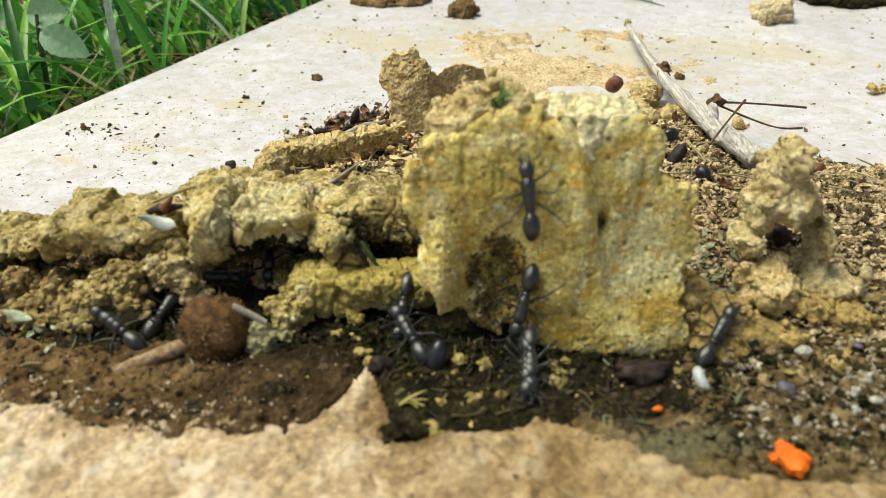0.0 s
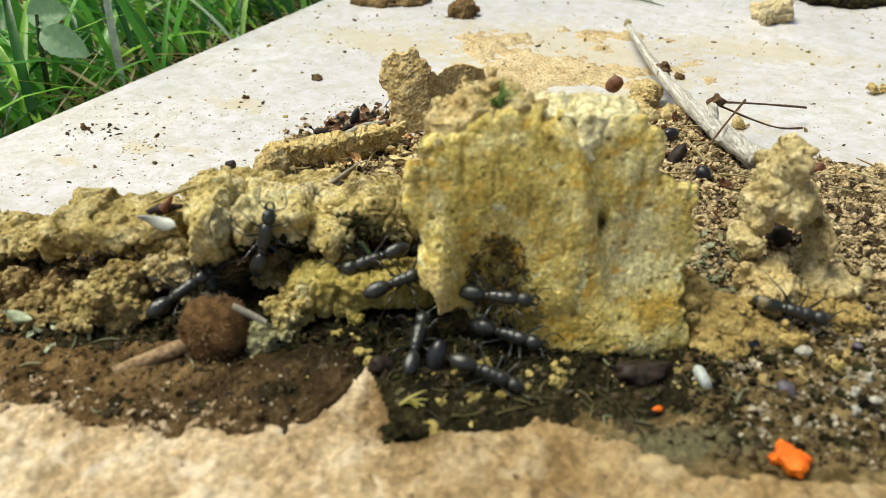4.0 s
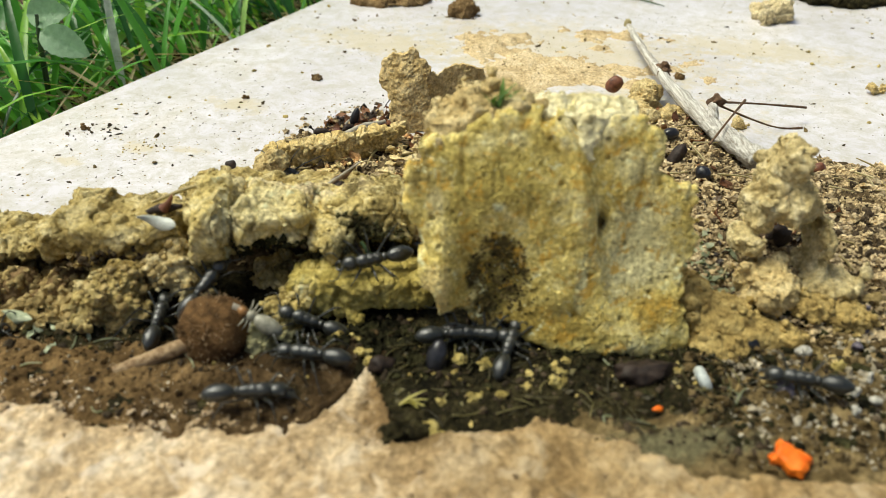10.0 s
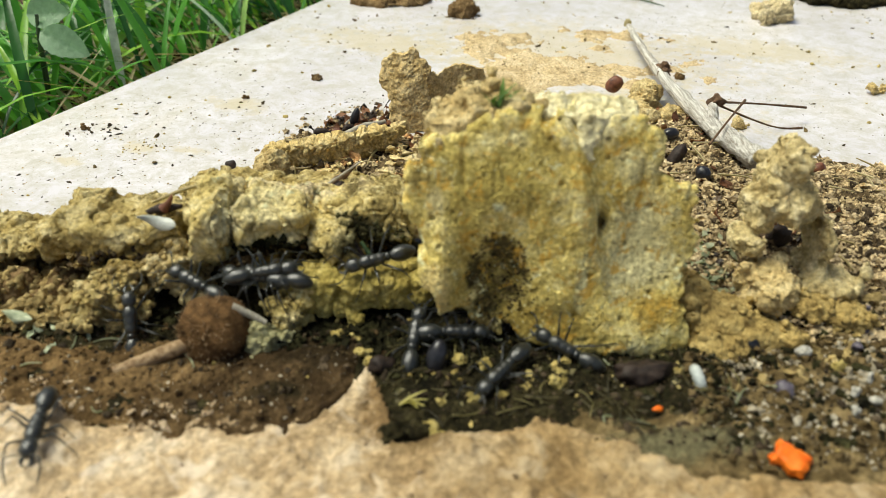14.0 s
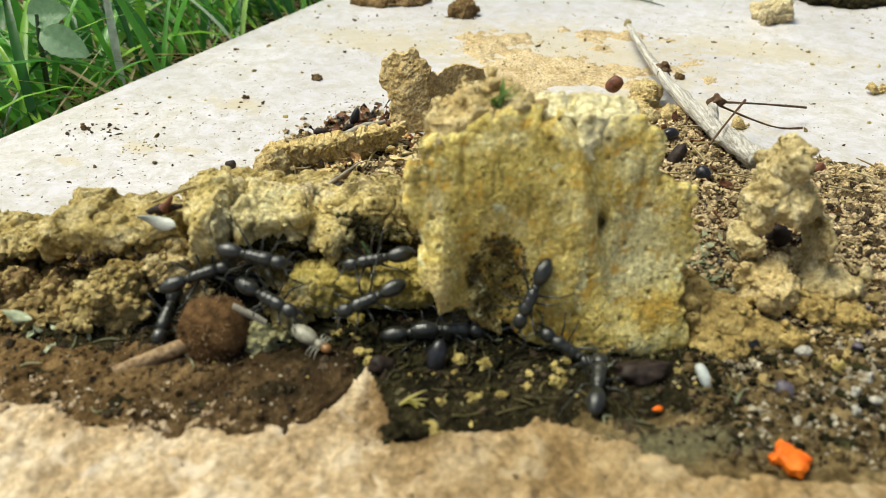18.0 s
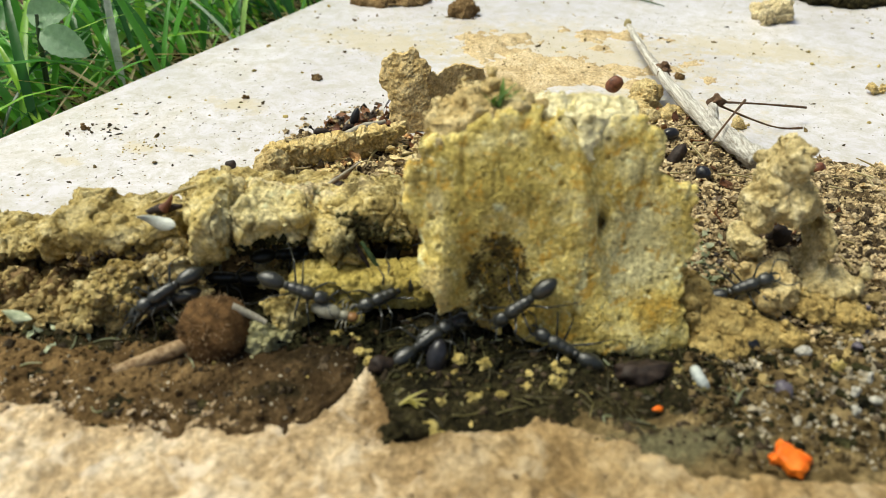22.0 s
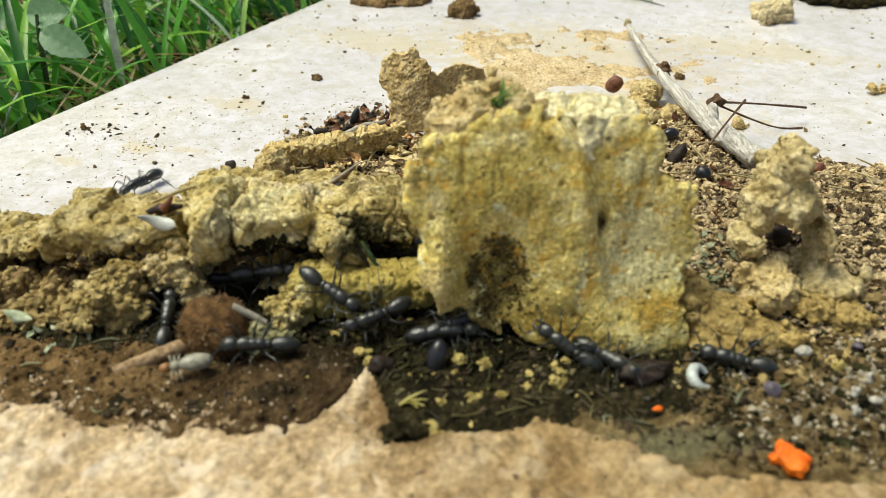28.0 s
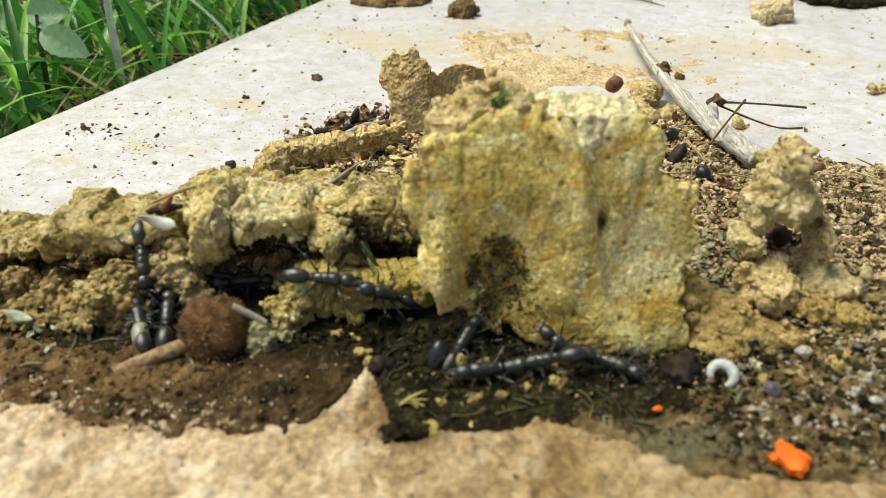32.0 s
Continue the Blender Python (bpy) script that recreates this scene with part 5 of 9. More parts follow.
def ball():
    root = thing("seed_ball", None, "felted brown ball on a broken stalk", "seed head")
    v, f = ICO[4]
    v = v * np.array((5.8, 5.6, 5.7))
    v = v * (1 + 0.09 * fbm(v, 4, 3, 0.6, 5) + 0.05 * (0.5 - worley(v, 1.1, 6)))[:, None]
    part("head", mesh_of("head", v + np.array((-36.6, 97.2, 3.9)), f, M_BALL), root)
    rng = np.random.default_rng(4)
    out = []
    for k in range(700):
        d = rng.normal(size=3)
        d = d / np.linalg.norm(d)
        c = np.array((-36.6, 97.2, 3.9)) + d * 5.5
        e = d + rng.normal(0, 0.7, 3)
        out.append(tube([c, c + e * 0.5], (0.07, 0.03), 3, smooth=0, caps=False))
    tagged(part("fuzz", mesh_of("fuzz", *join(*out), M_STICK), root, "short tan fibres"), kind="stuff")
    v, f = tube([(-39.5, 94.6, 3.4), (-43, 93.2, 2.8), (-50.6, 90.1, 1.4)], (1.25, 1.15, 0.85), 12, 0.2, 9)
    part("stalk", mesh_of("stalk", v, f, M_STICK), root, "tan woody stalk")
    v, f = tube([(-33.2, 97.4, 8.4), (-30.8, 97.6, 7.0), (-28.2, 97.4, 5.2)], (0.75, 0.6, 0.5), 10, 0.15, 10)
    part("side_stalk", mesh_of("side_stalk", v, f, M_GREYROD), root, "pale grey side stalk")


def seed(at, radii, mat, label, rough=0.06, s=0, name="seed", category="seed", group=""):
    me = mesh_of(name, *egg((0, 0, 0), radii, 3, 0, rough, s), mat)
    return thing(name, me, label, category, group, at)


def seeds():
    g = "seeds in the rubble"
    seed(mpose(54.6, 170.5, 6.0, 10, 5, 15), (2.1, 1.5, 1.45), M_SEED, "glossy black seed beside the twig", s=1, group=g)
    seed(mpose(56.5, 149.9, 5.6, 0, 30, -40), (1.9, 1.5, 1.6), M_SEED, "glossy black seed in the rubble", s=2, group=g)
    seed(mpose(52.9, 159.0, 5.2, 0, -55, 20), (3.6, 1.6, 1.5), M_HUSK, "long dark brown husk propped in rubble", 0.2, 3, "husk", "husk")
    seed(mpose(84.7, 156.2, 3.6, 0, 20, 20), (1.9, 1.2, 1.5), M_BROWNSEED, "dark reddish brown seed", 0.12, 4, group=g)
    seed(mpose(47.9, 206.2, 5.4, 0, -40, 10), (2.7, 1.8, 2.2), M_BROWNSEED, "reddish brown seed lying on mud", 0.1, 5, group=g)
    seed(mpose(51.6, 168, 3.4, 0, 25, -30), (3.4, 1.2, 1.3), M_HUSK, "dark brown husk in the rubble", 0.2, 6, "husk", "husk")
    seed(mpose(-23.0, 187.5, 3.2, 0, -68, 20), (2.5, 1.1, 1.1), M_SEED, "black seed standing in the rubble", 0.1, 7, group=g)
    seed(mpose(-50.1, 163.9, 1.0, 0, 0, 0), (1.3, 1.0, 1.0), M_HUSK, "small brown seed lying on the tile", 0.2, 8, group=g)
    for k, (x, y, z, rz) in enumerate(((-29, 178, 1.6, 30), (-27, 181, 1.8, 70), (-25.5, 178, 1.7, -20), (-31, 182, 1.4, 10), (-24, 184, 1.6, 50))):
        seed(mpose(x, y, z, 20 * k, 10, rz), (2.2, 1.2, 1.0), M_BROWNSEED if k < 3 else M_HUSK, "small reddish brown seed husk in the rubble", 0.12, 20 + k, group=g)
    v, f = tube([(-27, 176, 1.4), (-22, 181, 2.8), (-15, 186, 2.6)], (0.7, 1.2, 0.6), 8, 0.3, 4)
    thing("bark_strip", mesh_of("bark_strip", v, f, M_GREYROD), "grey brown strip of bark in the rubble", "bark")
    seed(mpose(-1.0, 92.0, 2.4, 0, -65, 60), (3.2, 1.7, 1.6), M_SEED, "smooth blue black seed pod below the clod", 0.05, 9, "seed_pod", "seed pod")
    seed(mpose(-9.5, 91.0, 2.2, 0, 20, 30), (2.2, 1.5, 1.4), M_HUSK, "dark purplish husk behind the crust spike", 0.2, 10, "husk", "husk")
    global ROLLED
    ROLLED = seed(mpose(30.6, 89.2, 2.0, 0, 5, 10), (4.4, 2.2, 1.9), M_HUSK, "large dark brown husk under the clod", 0.4, 11, "husk", "husk")
    global PUSHED
    PUSHED = seed(mpose(51.0, 85.4, 1.7, 0, 40, -30), (1.9, 1.5, 1.4), M_PURPLE, "violet grey seed on the grit", 0.08, 13, group=g)
    seed(mpose(49.5, 96.0, 2.2, 0, 40, -30), (1.5, 1.2, 1.2), M_SEED, "blue black seed beside the crumbs", 0.08, 14, group=g)
    seed(mpose(56.4, 93.2, 2.6, 0, 10, 0), (1.3, 1.1, 1.1), M_GREYPEB, "small pale chalky round pebble", 0.4, 15, "pebble", "pebble")
    for k, (x, y) in enumerate(((47.5, 100.5), (60.5, 84.5), (63.0, 83.5), (65.5, 95.0), (68.0, 99.0), (70.5, 103.5), (64.5, 88.0), (58.5, 80.0))):
        dark = k in (3, 4, 5)
        z = float(height_at(x, y)[0]) + 0.7
        seed(mpose(x, y, z, 15 * k, 20, 40 * k), (0.9, 0.7, 0.55), M_PURPLE if dark else M_GREYPEB, "dark violet grey seed on the grit" if dark else "small white chip on the grit", 0.8, 30 + k, "seed" if dark else "chip", "seed" if dark else "chip")
    # leaf scrap that also stands in for shade behind the arch opening
    seed(mpose(62.4, 121.5, 6.8, 0, 20, 10), (2.8, 1.0, 2.0), M_HUSK, "dark curled leaf scrap behind the pillar's arch", 0.4, 17, "husk", "husk")
    # white shell piece on the ridge
    v, f = ICO[3]
    v = v * np.array((3.2, 1.15, 0.55))
    v[:, 1] *= (1 - 0.06 * v[:, 0] ** 2) * (1 + 0.22 * v[:, 0])
    v[:, 1] -= 0.10 * v[:, 0] ** 2
    v[:, 2] += 0.14 * v[:, 0] ** 2 - 0.5 * v[:, 1] ** 2
    thing("shell_piece", mesh_of("shell_piece", v, f, M_SHELL), "curved white shell piece on the ridge", "shell", at=mpose(-47.6, 111.0, 16.3, 22, 18, 5))
    # orange petal
    v, f = ICO[4]
    v = np.sign(v) * np.abs(v) ** 0.7 * np.array((2.25, 1.9, 1.2))
    v = v * (1 + 0.42 * fbm(v, 2.2, 4, 0.55, 90))[:, None]
    thing("orange_petal", mesh_of("orange_petal", v, f, M_ORANGE), "crumpled bright orange petal scrap", "petal", at=mpose(45.6, 71.6, 2.6, 15, 10, -40))
    seed(mpose(31.0, 81.6, 1.9, 0, 10, 8), (1.0, 0.6, 0.4), M_ORANGE, "tiny orange petal scrap on the damp soil", 0.4, 19, "petal_scrap", "petal")
    # lichen-grey crumb by the ball
    thing("lichen_crumb", clod_mesh("lichen_crumb", [(-28.6, 96.5, 2.4, 2.6, 2.2, 2.6, 0), (-26.4, 97.6, 1.6, 1.8, 1.8, 1.8, 0)], M_LICHEN, seed=95, voxel=0.3, boxy=0.9, swell=0.9, crumb=1.2, crumb_mm=1.6, fine=0.2), "grey green crust crumb beside the ball", "crumb")


twig()
ball()
seeds()


# ---- litter ----
def flakes(name, n, place, size, mat, label, category, seed, lift=0.5):
    """Thin curled scraps of leaf, as one stuff object."""
    rng = np.random.default_rng(seed)
    x, y = place(rng, n)
    z = height_at(x, y)
    out = []
    for i in range(len(x)):
        a, w = rng.uniform(*size), rng.uniform(0.35, 0.7)
        g = np.array([(u * a, v * a * w * (1 - 0.6 * u * u), rng.uniform(-0.1, 0.1) * a + 0.35 * a * u * u * v) for u in (-1, -0.3, 0.4, 1) for v in (-1, 0, 1)])
        lo = g - np.array((0, 0, 0.12))
        g = np.concatenate([g, lo])
        g = turn(turn(turn(g, "X", rng.uniform(-50, 50)), "Y", rng.uniform(-40, 40)), "Z", rng.uniform(0, 360))
        f = []
        for r in range(3):
            for c in range(2):
                k = r * 3 + c
                f += [(k, k + 1, k + 4, k + 3), (k + 12, k + 15, k + 16, k + 13)]
        rim = [0, 1, 2, 5, 8, 11, 10, 9, 6, 3]
        f += [(rim[k], rim[(k + 1) % 10], rim[(k + 1) % 10] + 12, rim[k] + 12) for k in range(10)]
        out.append((g + np.array((x[i], y[i], z[i] + lift * a)), f))
    thing(name, mesh_of(name, *join(*out), mat, smooth=False), label, category, kind="stuff")


def straws(name, n, place, length, radius, mat, label, seed):
    rng = np.random.default_rng(seed)
    x, y = place(rng, n)
    z = height_at(x, y)
    out = []
    for i in range(len(x)):
        a, h = rng.uniform(0, 2 * math.pi), rng.uniform(*length) * 0.5
        d = np.array((math.cos(a), math.sin(a), rng.uniform(-0.25, 0.25)))
        c = np.array((x[i], y[i], z[i] + radius + 0.3 + abs(d[2]) * h * 0.6))
        out.append(tube([c - d * h, c + np.array((rng.normal(0, 0.4), rng.normal(0, 0.4), 0.2)), c + d * h], (radius, radius, radius * 0.6), 6, smooth=1))
    thing(name, mesh_of(name, *join(*out), mat), label, "straw", kind="stuff")


def litter():
    flakes("mud_flakes", 450, where(38, 120, 104, 186, lambda x, y: bed_h(x, y) > 0.1), (0.2, 0.62), M_CRUMB, "curled flakes of pale mud in the rubble", "mud flakes", 221, 0.35)
    flakes("mud_flakes", 220, where(-46, 74, 128, 206, lambda x, y: bed_h(x, y) > 0.1), (0.4, 1.5), M_CRUMB, "curled flakes of pale mud behind the clods", "mud flakes", 223, 0.35)
    flakes("leaf_litter", 60, where(38, 80, 120, 200, lambda x, y: bed_h(x, y) > 0.2), (0.8, 2.4), M_RUST, "rusty brown leaf scraps in the rubble", "leaf litter", 201)
    flakes("leaf_litter", 80, cluster(-20, 187, 5, 6), (0.8, 2.6), M_RUST, "brown husks and leaf scraps behind the mud tube", "leaf litter", 235)
    flakes("leaf_litter", 34, cluster(-20, 188, 4.5, 4.5), (0.8, 2.6), M_LITTER, "dark husks piled behind the mud tube", "leaf litter", 245)
    straws("straw_bits", 12, cluster(-21, 186, 5, 5), (4, 9), 0.35, M_GREYROD, "pale broken stalks behind the mud tube", 237)
    flakes("leaf_litter", 26, where(-34, 5, 140, 196, lambda x, y: bed_h(x, y) > 0.2), (0.8, 2.6), M_RUST, "brown leaf scraps and husks behind the ridge", "leaf litter", 203)
    flakes("mud_flakes", 260, cluster(50, 134, 4, 14), (0.3, 0.95), M_CRUMB, "curled pale mud flakes beside the clod", "mud flakes", 243, 0.5)
    flakes("leaf_litter", 55, cluster(51, 130, 4, 12), (0.4, 1.3), M_LITTER, "dark brown leaf litter beside the clod", "leaf litter", 225)
    flakes("plant_fragments", 36, cluster(48, 115, 2.5, 6), (0.6, 1.7), M_FRAG, "grey green plant fragments beside the clod", "plant fragments", 205)
    # dark flakes added to deepen the shade in the arch
    flakes("leaf_litter", 30, cluster(63, 124, 2.5, 2), (0.7, 1.8), M_LITTER, "dark leaf scraps that deepen the shade under the pillar's arch", "leaf litter", 227)
    v, f = ICO[3]
    v = v * np.array((2.8, 1.1, 0.35))
    v[:, 1] *= (1 - 0.09 * v[:, 0] ** 2) * (1 + 0.3 * fbm(v, 1.0, 2, 0.6, 8))
    v[:, 2] += 0.10 * v[:, 0] ** 2 - 0.35 * v[:, 1] ** 2
    thing("leaf_scrap", mesh_of("leaf_scrap", v, f, M_SCRAP), "curled pale green leaf scrap on the soil", "leaf scrap", at=mpose(-70.0, 101.5, 3.4, 30, 10, -12))
    flakes("plant_fragments", 10, cluster(-65, 99, 3, 2), (0.4, 1.1), M_SCRAP, "pale green scraps on the damp soil", "plant fragments", 207)
    flakes("dark_scraps", 420, where(-41, -8, 95, 106, lambda x, y: y > 0), (0.4, 1.5), M_DAMPBITS, "dark damp debris below the ridge", "plant fragments", 231, 0.2)
    flakes("dark_scraps", 260, where(-78, -42, 99, 106, lambda x, y: y > 0), (0.3, 1.2), M_DAMPBITS, "dark damp debris at the foot of the ridge", "plant fragments", 233, 0.2)
    # dark scraps and soil, also standing in for the clod's shade
    flakes("dark_scraps", 420, where(-16, 42, 86, 101, lambda x, y: y > 101 - 7 * np.abs(np.sin(x * 0.21)) - 4), (0.4, 1.6), M_DAMPBITS, "dark plant scraps and soil, dense to deepen shade below the large clod", "plant fragments", 229, 0.2)
    flakes("dark_scraps", 70, where(-10, 48, 84, 98, lambda x, y: y > crust_edge(x) + 4), (0.4, 1.3), M_DAMPBITS, "dark plant scraps below the large clod", "plant fragments", 209, 0.2)
    straws("straw_bits", 46, where(-44, 4, 134, 190, lambda x, y: bed_h(x, y) > 0.2), (4, 12), 0.28, M_STRAW, "dry straw bits behind the ridge", 211)
    straws("straw_bits", 60, where(40, 110, 108, 185, lambda x, y: bed_h(x, y) > 0.2), (3, 9), 0.22, M_STRAW, "dry straw bits among crumbs", 213)
    straws("plant_fibres", 90, where(-9, 46, 76, 98, lambda x, y: y > crust_edge(x) + 1.5), (1.5, 6), 0.13, M_FIBRE, "olive plant fibres matted on the damp soil", 239)
    flakes("plant_fragments", 120, where(-9, 44, 78, 98, lambda x, y: y > crust_edge(x) + 2), (0.3, 1.0), M_FIBRE, "small olive plant scraps on the damp soil", "plant fragments", 241, 0.2)
    straws("straw_bits", 40, on_damp, (1.5, 5), 0.14, M_FRAG, "thin plant fibres on the damp soil", 215)
    # scraps lying on the ridge
    for pth, rad, mat, lab in (
            ([(-23.6, 124.5, 13.6), (-19.6, 127, 15.2), (-15.8, 130, 17.8)], (0.7, 0.95, 0.25), M_BARK, "grey brown split husk leaning on the ridge"),
            ([(-24.4, 123.5, 14.2), (-19.6, 126, 16.4), (-15.2, 128.6, 18.6)], (0.2, 0.32, 0.2), M_GREYROD, "pale broken stalk leaning on the ridge"),
            ([(-20.4, 125.6, 13.6), (-19.0, 125.6, 15.0), (-18.6, 126.4, 15.4)], (0.9, 1.1, 0.6), M_HUSK, "small dark husk on the ridge"),
            ([(-50.5, 117.5, 16.2), (-44.0, 118.5, 18.6), (-39.0, 118.5, 19.6)], (0.25, 0.4, 0.3), M_STRAW, "dry tan straw lying on the ridge"),
            ([(-13.6, 108.5, 13.6), (-11.6, 107.6, 10.6), (-10.2, 107.2, 8.0)], (0.3, 0.5, 0.4), M_STEM, "short green stem hanging into the crevice"),
            ([(-15.4, 109.2, 14.2), (-13.4, 107.6, 11.6), (-11.8, 107.0, 8.4)], (0.25, 0.4, 0.25), M_HUSK, "dark stem scrap hanging into the crevice"),
            ([(-47.8, 115, 16.2), (-46.6, 115, 17.6), (-46.0, 115.2, 18.8)], (0.9, 0.7, 0.2), M_BROWNSEED, "small rusty bud on the ridge"),
            ([(-51.5, 116, 14.8), (-48.0, 115.5, 16.0), (-44.8, 115.5, 16.6)], (0.6, 1.0, 0.4), M_HUSK, "rusty brown leaf scrap on the ridge")):
        v, f = tube(pth, rad, 8, 0.3, 5)
        thing("plant_scrap", mesh_of("plant_scrap", v, f, mat), lab, "plant scrap")
    # damp clump and a yellow blade end beside the crust's spike
    nod = dict(voxel=0.26, boxy=0.85, swell=0.4, crumb=0.5, crumb_mm=1.4, fine=0.14, facet=0.2, crack=0.0, nodules=40, pellets=60)
    thing("soil_clod", clod_mesh("soil_clod", [(-6.0, 77.6, 1.6, 2.2, 1.8, 1.5, 0), (-4.2, 78.6, 1.3, 1.6, 1.4, 1.2, 0)], M_DARK, seed=371, **nod), "dark damp soil clod at the crust's edge", "soil clod")
    for k in range(4):
        v, f = blade((-6.4 + 0.5 * k, 82.6 + 0.3 * k, 1.6), 0.4 - 0.5 * k, 4.6 - 0.5 * k, 0.6, 62, 25, np.random.default_rng(k))
        thing("straw_scrap", mesh_of("straw_scrap", v, f, M_YELSTRAW), "short yellow straw scrap on the damp soil", "straw")
    # green tuft on top of the clod
    rng = np.random.default_rng(5)
    out = []
    for k in range(9):
        out.append(blade((8.4 + rng.normal(0, 0.6), 107.0 + rng.normal(0, 0.5), 37.0), rng.uniform(0, 6.28), rng.uniform(2.8, 5.4), rng.uniform(0.6, 1.1), rng.uniform(5, 35), 50, rng))
    thing("moss_tuft", mesh_of("moss_tuft", *join(*out), M_MOSS), "small green moss tuft on the clod's top", "moss")


# ---- grass and plants ----
def blade(base, heading, length, width, lean, curl, rng):
    """A folded grass blade that arches over."""
    n = 7
    d = np.array((math.cos(heading), math.sin(heading), 0.0))
    s = np.array((-d[1], d[0], 0.0))
    p, ang, vs = np.array(base, float), radians(90 - lean), []
    for i in range(n):
        t = i / (n - 1)
        w = width * 0.5 * min(1.0, 0.45 + 2.2 * t) * (1 - t ** 2.2) + 0.05
        up = np.array((-d[0] * math.sin(ang), -d[1] * math.sin(ang), math.cos(ang)))
        vs += [p + s * w + up * w * 0.35, p - up * 0.0, p - s * w + up * w * 0.35]
        p = p + (d * math.cos(ang) + np.array((0, 0, 1)) * math.sin(ang)) * length / (n - 1)
        ang -= radians(curl) / (n - 1)
    fs = []
    for i in range(n - 1):
        k = i * 3
        fs += [(k, k + 1, k + 4, k + 3), (k + 1, k + 2, k + 5, k + 4)]
    return np.array(vs), fs


def grass():
    rng = np.random.default_rng(7)

    def sow(n, ln, wd, le, cu, gap, y0, y1):
        out = []
        while len(out) < n:
            y = rng.uniform(y0, y1)
            edge = -112.5 + (y - 179.7) * 0.463
            x = edge - gap - abs(rng.normal(0, 45))
            h = rng.normal(2.7, 0.9)
            leaf = blade((x, y, -11), h, rng.uniform(*ln), rng.uniform(*wd), rng.uniform(*le), rng.uniform(*cu), rng)
            if (leaf[0][:, 0] < -108.5 + (leaf[0][:, 1] - 179.7) * 0.463).all():
                out.append(leaf)
        return join(*out)
    thing("grass", mesh_of("grass", *sow(620, (35, 85), (1.3, 4.0), (15, 65), (20, 95), 12, 172, 520), M_GRASS), "green lawn grass beside the tile", "grass", kind="stuff")
    thing("grass", mesh_of("grass", *sow(170, (20, 45), (1.6, 3.0), (30, 75), (10, 60), 5, 150, 460), M_GRASS), "short green grass at the tile's edge", "grass", kind="stuff")
    thing("dry_grass", mesh_of("dry_grass", *sow(460, (25, 60), (0.7, 1.8), (60, 88), (0, 30), 5, 140, 420), M_STRAW), "dry straw lying between the grass", "grass", kind="stuff")

    for base, head, ln, wd, le, cu, mat, lab in (
            ((-88.5, 236, -9), 3.0, 62, 4.6, 16, 18, M_GRASS, "broad bright green grass blade at the tile's edge"), ((-104, 240, -9), 1.6, 48, 3.0, 4, 6, M_PALEBLADE, "pale dry grass blade standing in the lawn"),
            ((-112, 226, -9), 0.5, 34, 2.4, 45, 60, M_GRASS, "arching green grass blade"), ((-140, 236, 8), 0.2, 30, 3.0, 75, 30, M_GRASS, "arching green grass blade"),
            ((-96, 262, -9), 0.6, 52, 5.5, 22, 20, M_GRASS, "broad bright green grass blade in the lawn")):
        thing("tall_grass", mesh_of("tall_grass", *blade(base, head, ln, wd, le, cu, rng), mat), lab, "grass")


def leaf_shape(length, width, fold=0.25, droop=0.15):
    n, c = 13, 6
    vs, fs = [], []
    for i in range(n):
        t = i / (n - 1)
        w = width * math.sin(math.pi * t ** 0.8) ** 0.8 * 0.5 + 0.05
        w *= 1 + 0.05 * (i % 2)
        for j in range(c + 1):
            u = 2 * j / c - 1
            vs.append((length * t, u * w, fold * abs(u) * w - droop * length * t * t + 0.4 * math.sin(t * 34 - 3.0 * abs(u))))
    for i in range(n - 1):
        for j in range(c):
            a = i * (c + 1) + j
            fs.append((a, a + 1, a + c + 2, a + c + 1))
    return np.array(vs), fs


def plant():
    root = thing("seedling", None, "small broad-leaved weed with two grey green leaves", "plant")
    v, f = tube([(-121, 224, -11), (-119.5, 223.5, 3), (-118, 223, 14), (-117.5, 224, 20)], (0.9, 0.85, 0.7, 0.5), 10, 0.1, 2)
    part("stem", mesh_of("stem", v, f, M_STEM), root)
    for m, ln, wd in ((mpose(-121.5, 226, 19.5, 62, -6, -4), 12.5, 9), (mpose(-117.0, 222, 15.5, 48, 22, -10), 15, 9), (mpose(-117.5, 221, 8, 30, 10, 160), 9, 5)):
        v, f = leaf_shape(ln, wd)
        ob = part("leaf", mesh_of("leaf", v, f, M_LEAF), root)
        ob.matrix_basis = m


grass()
plant()
litter()


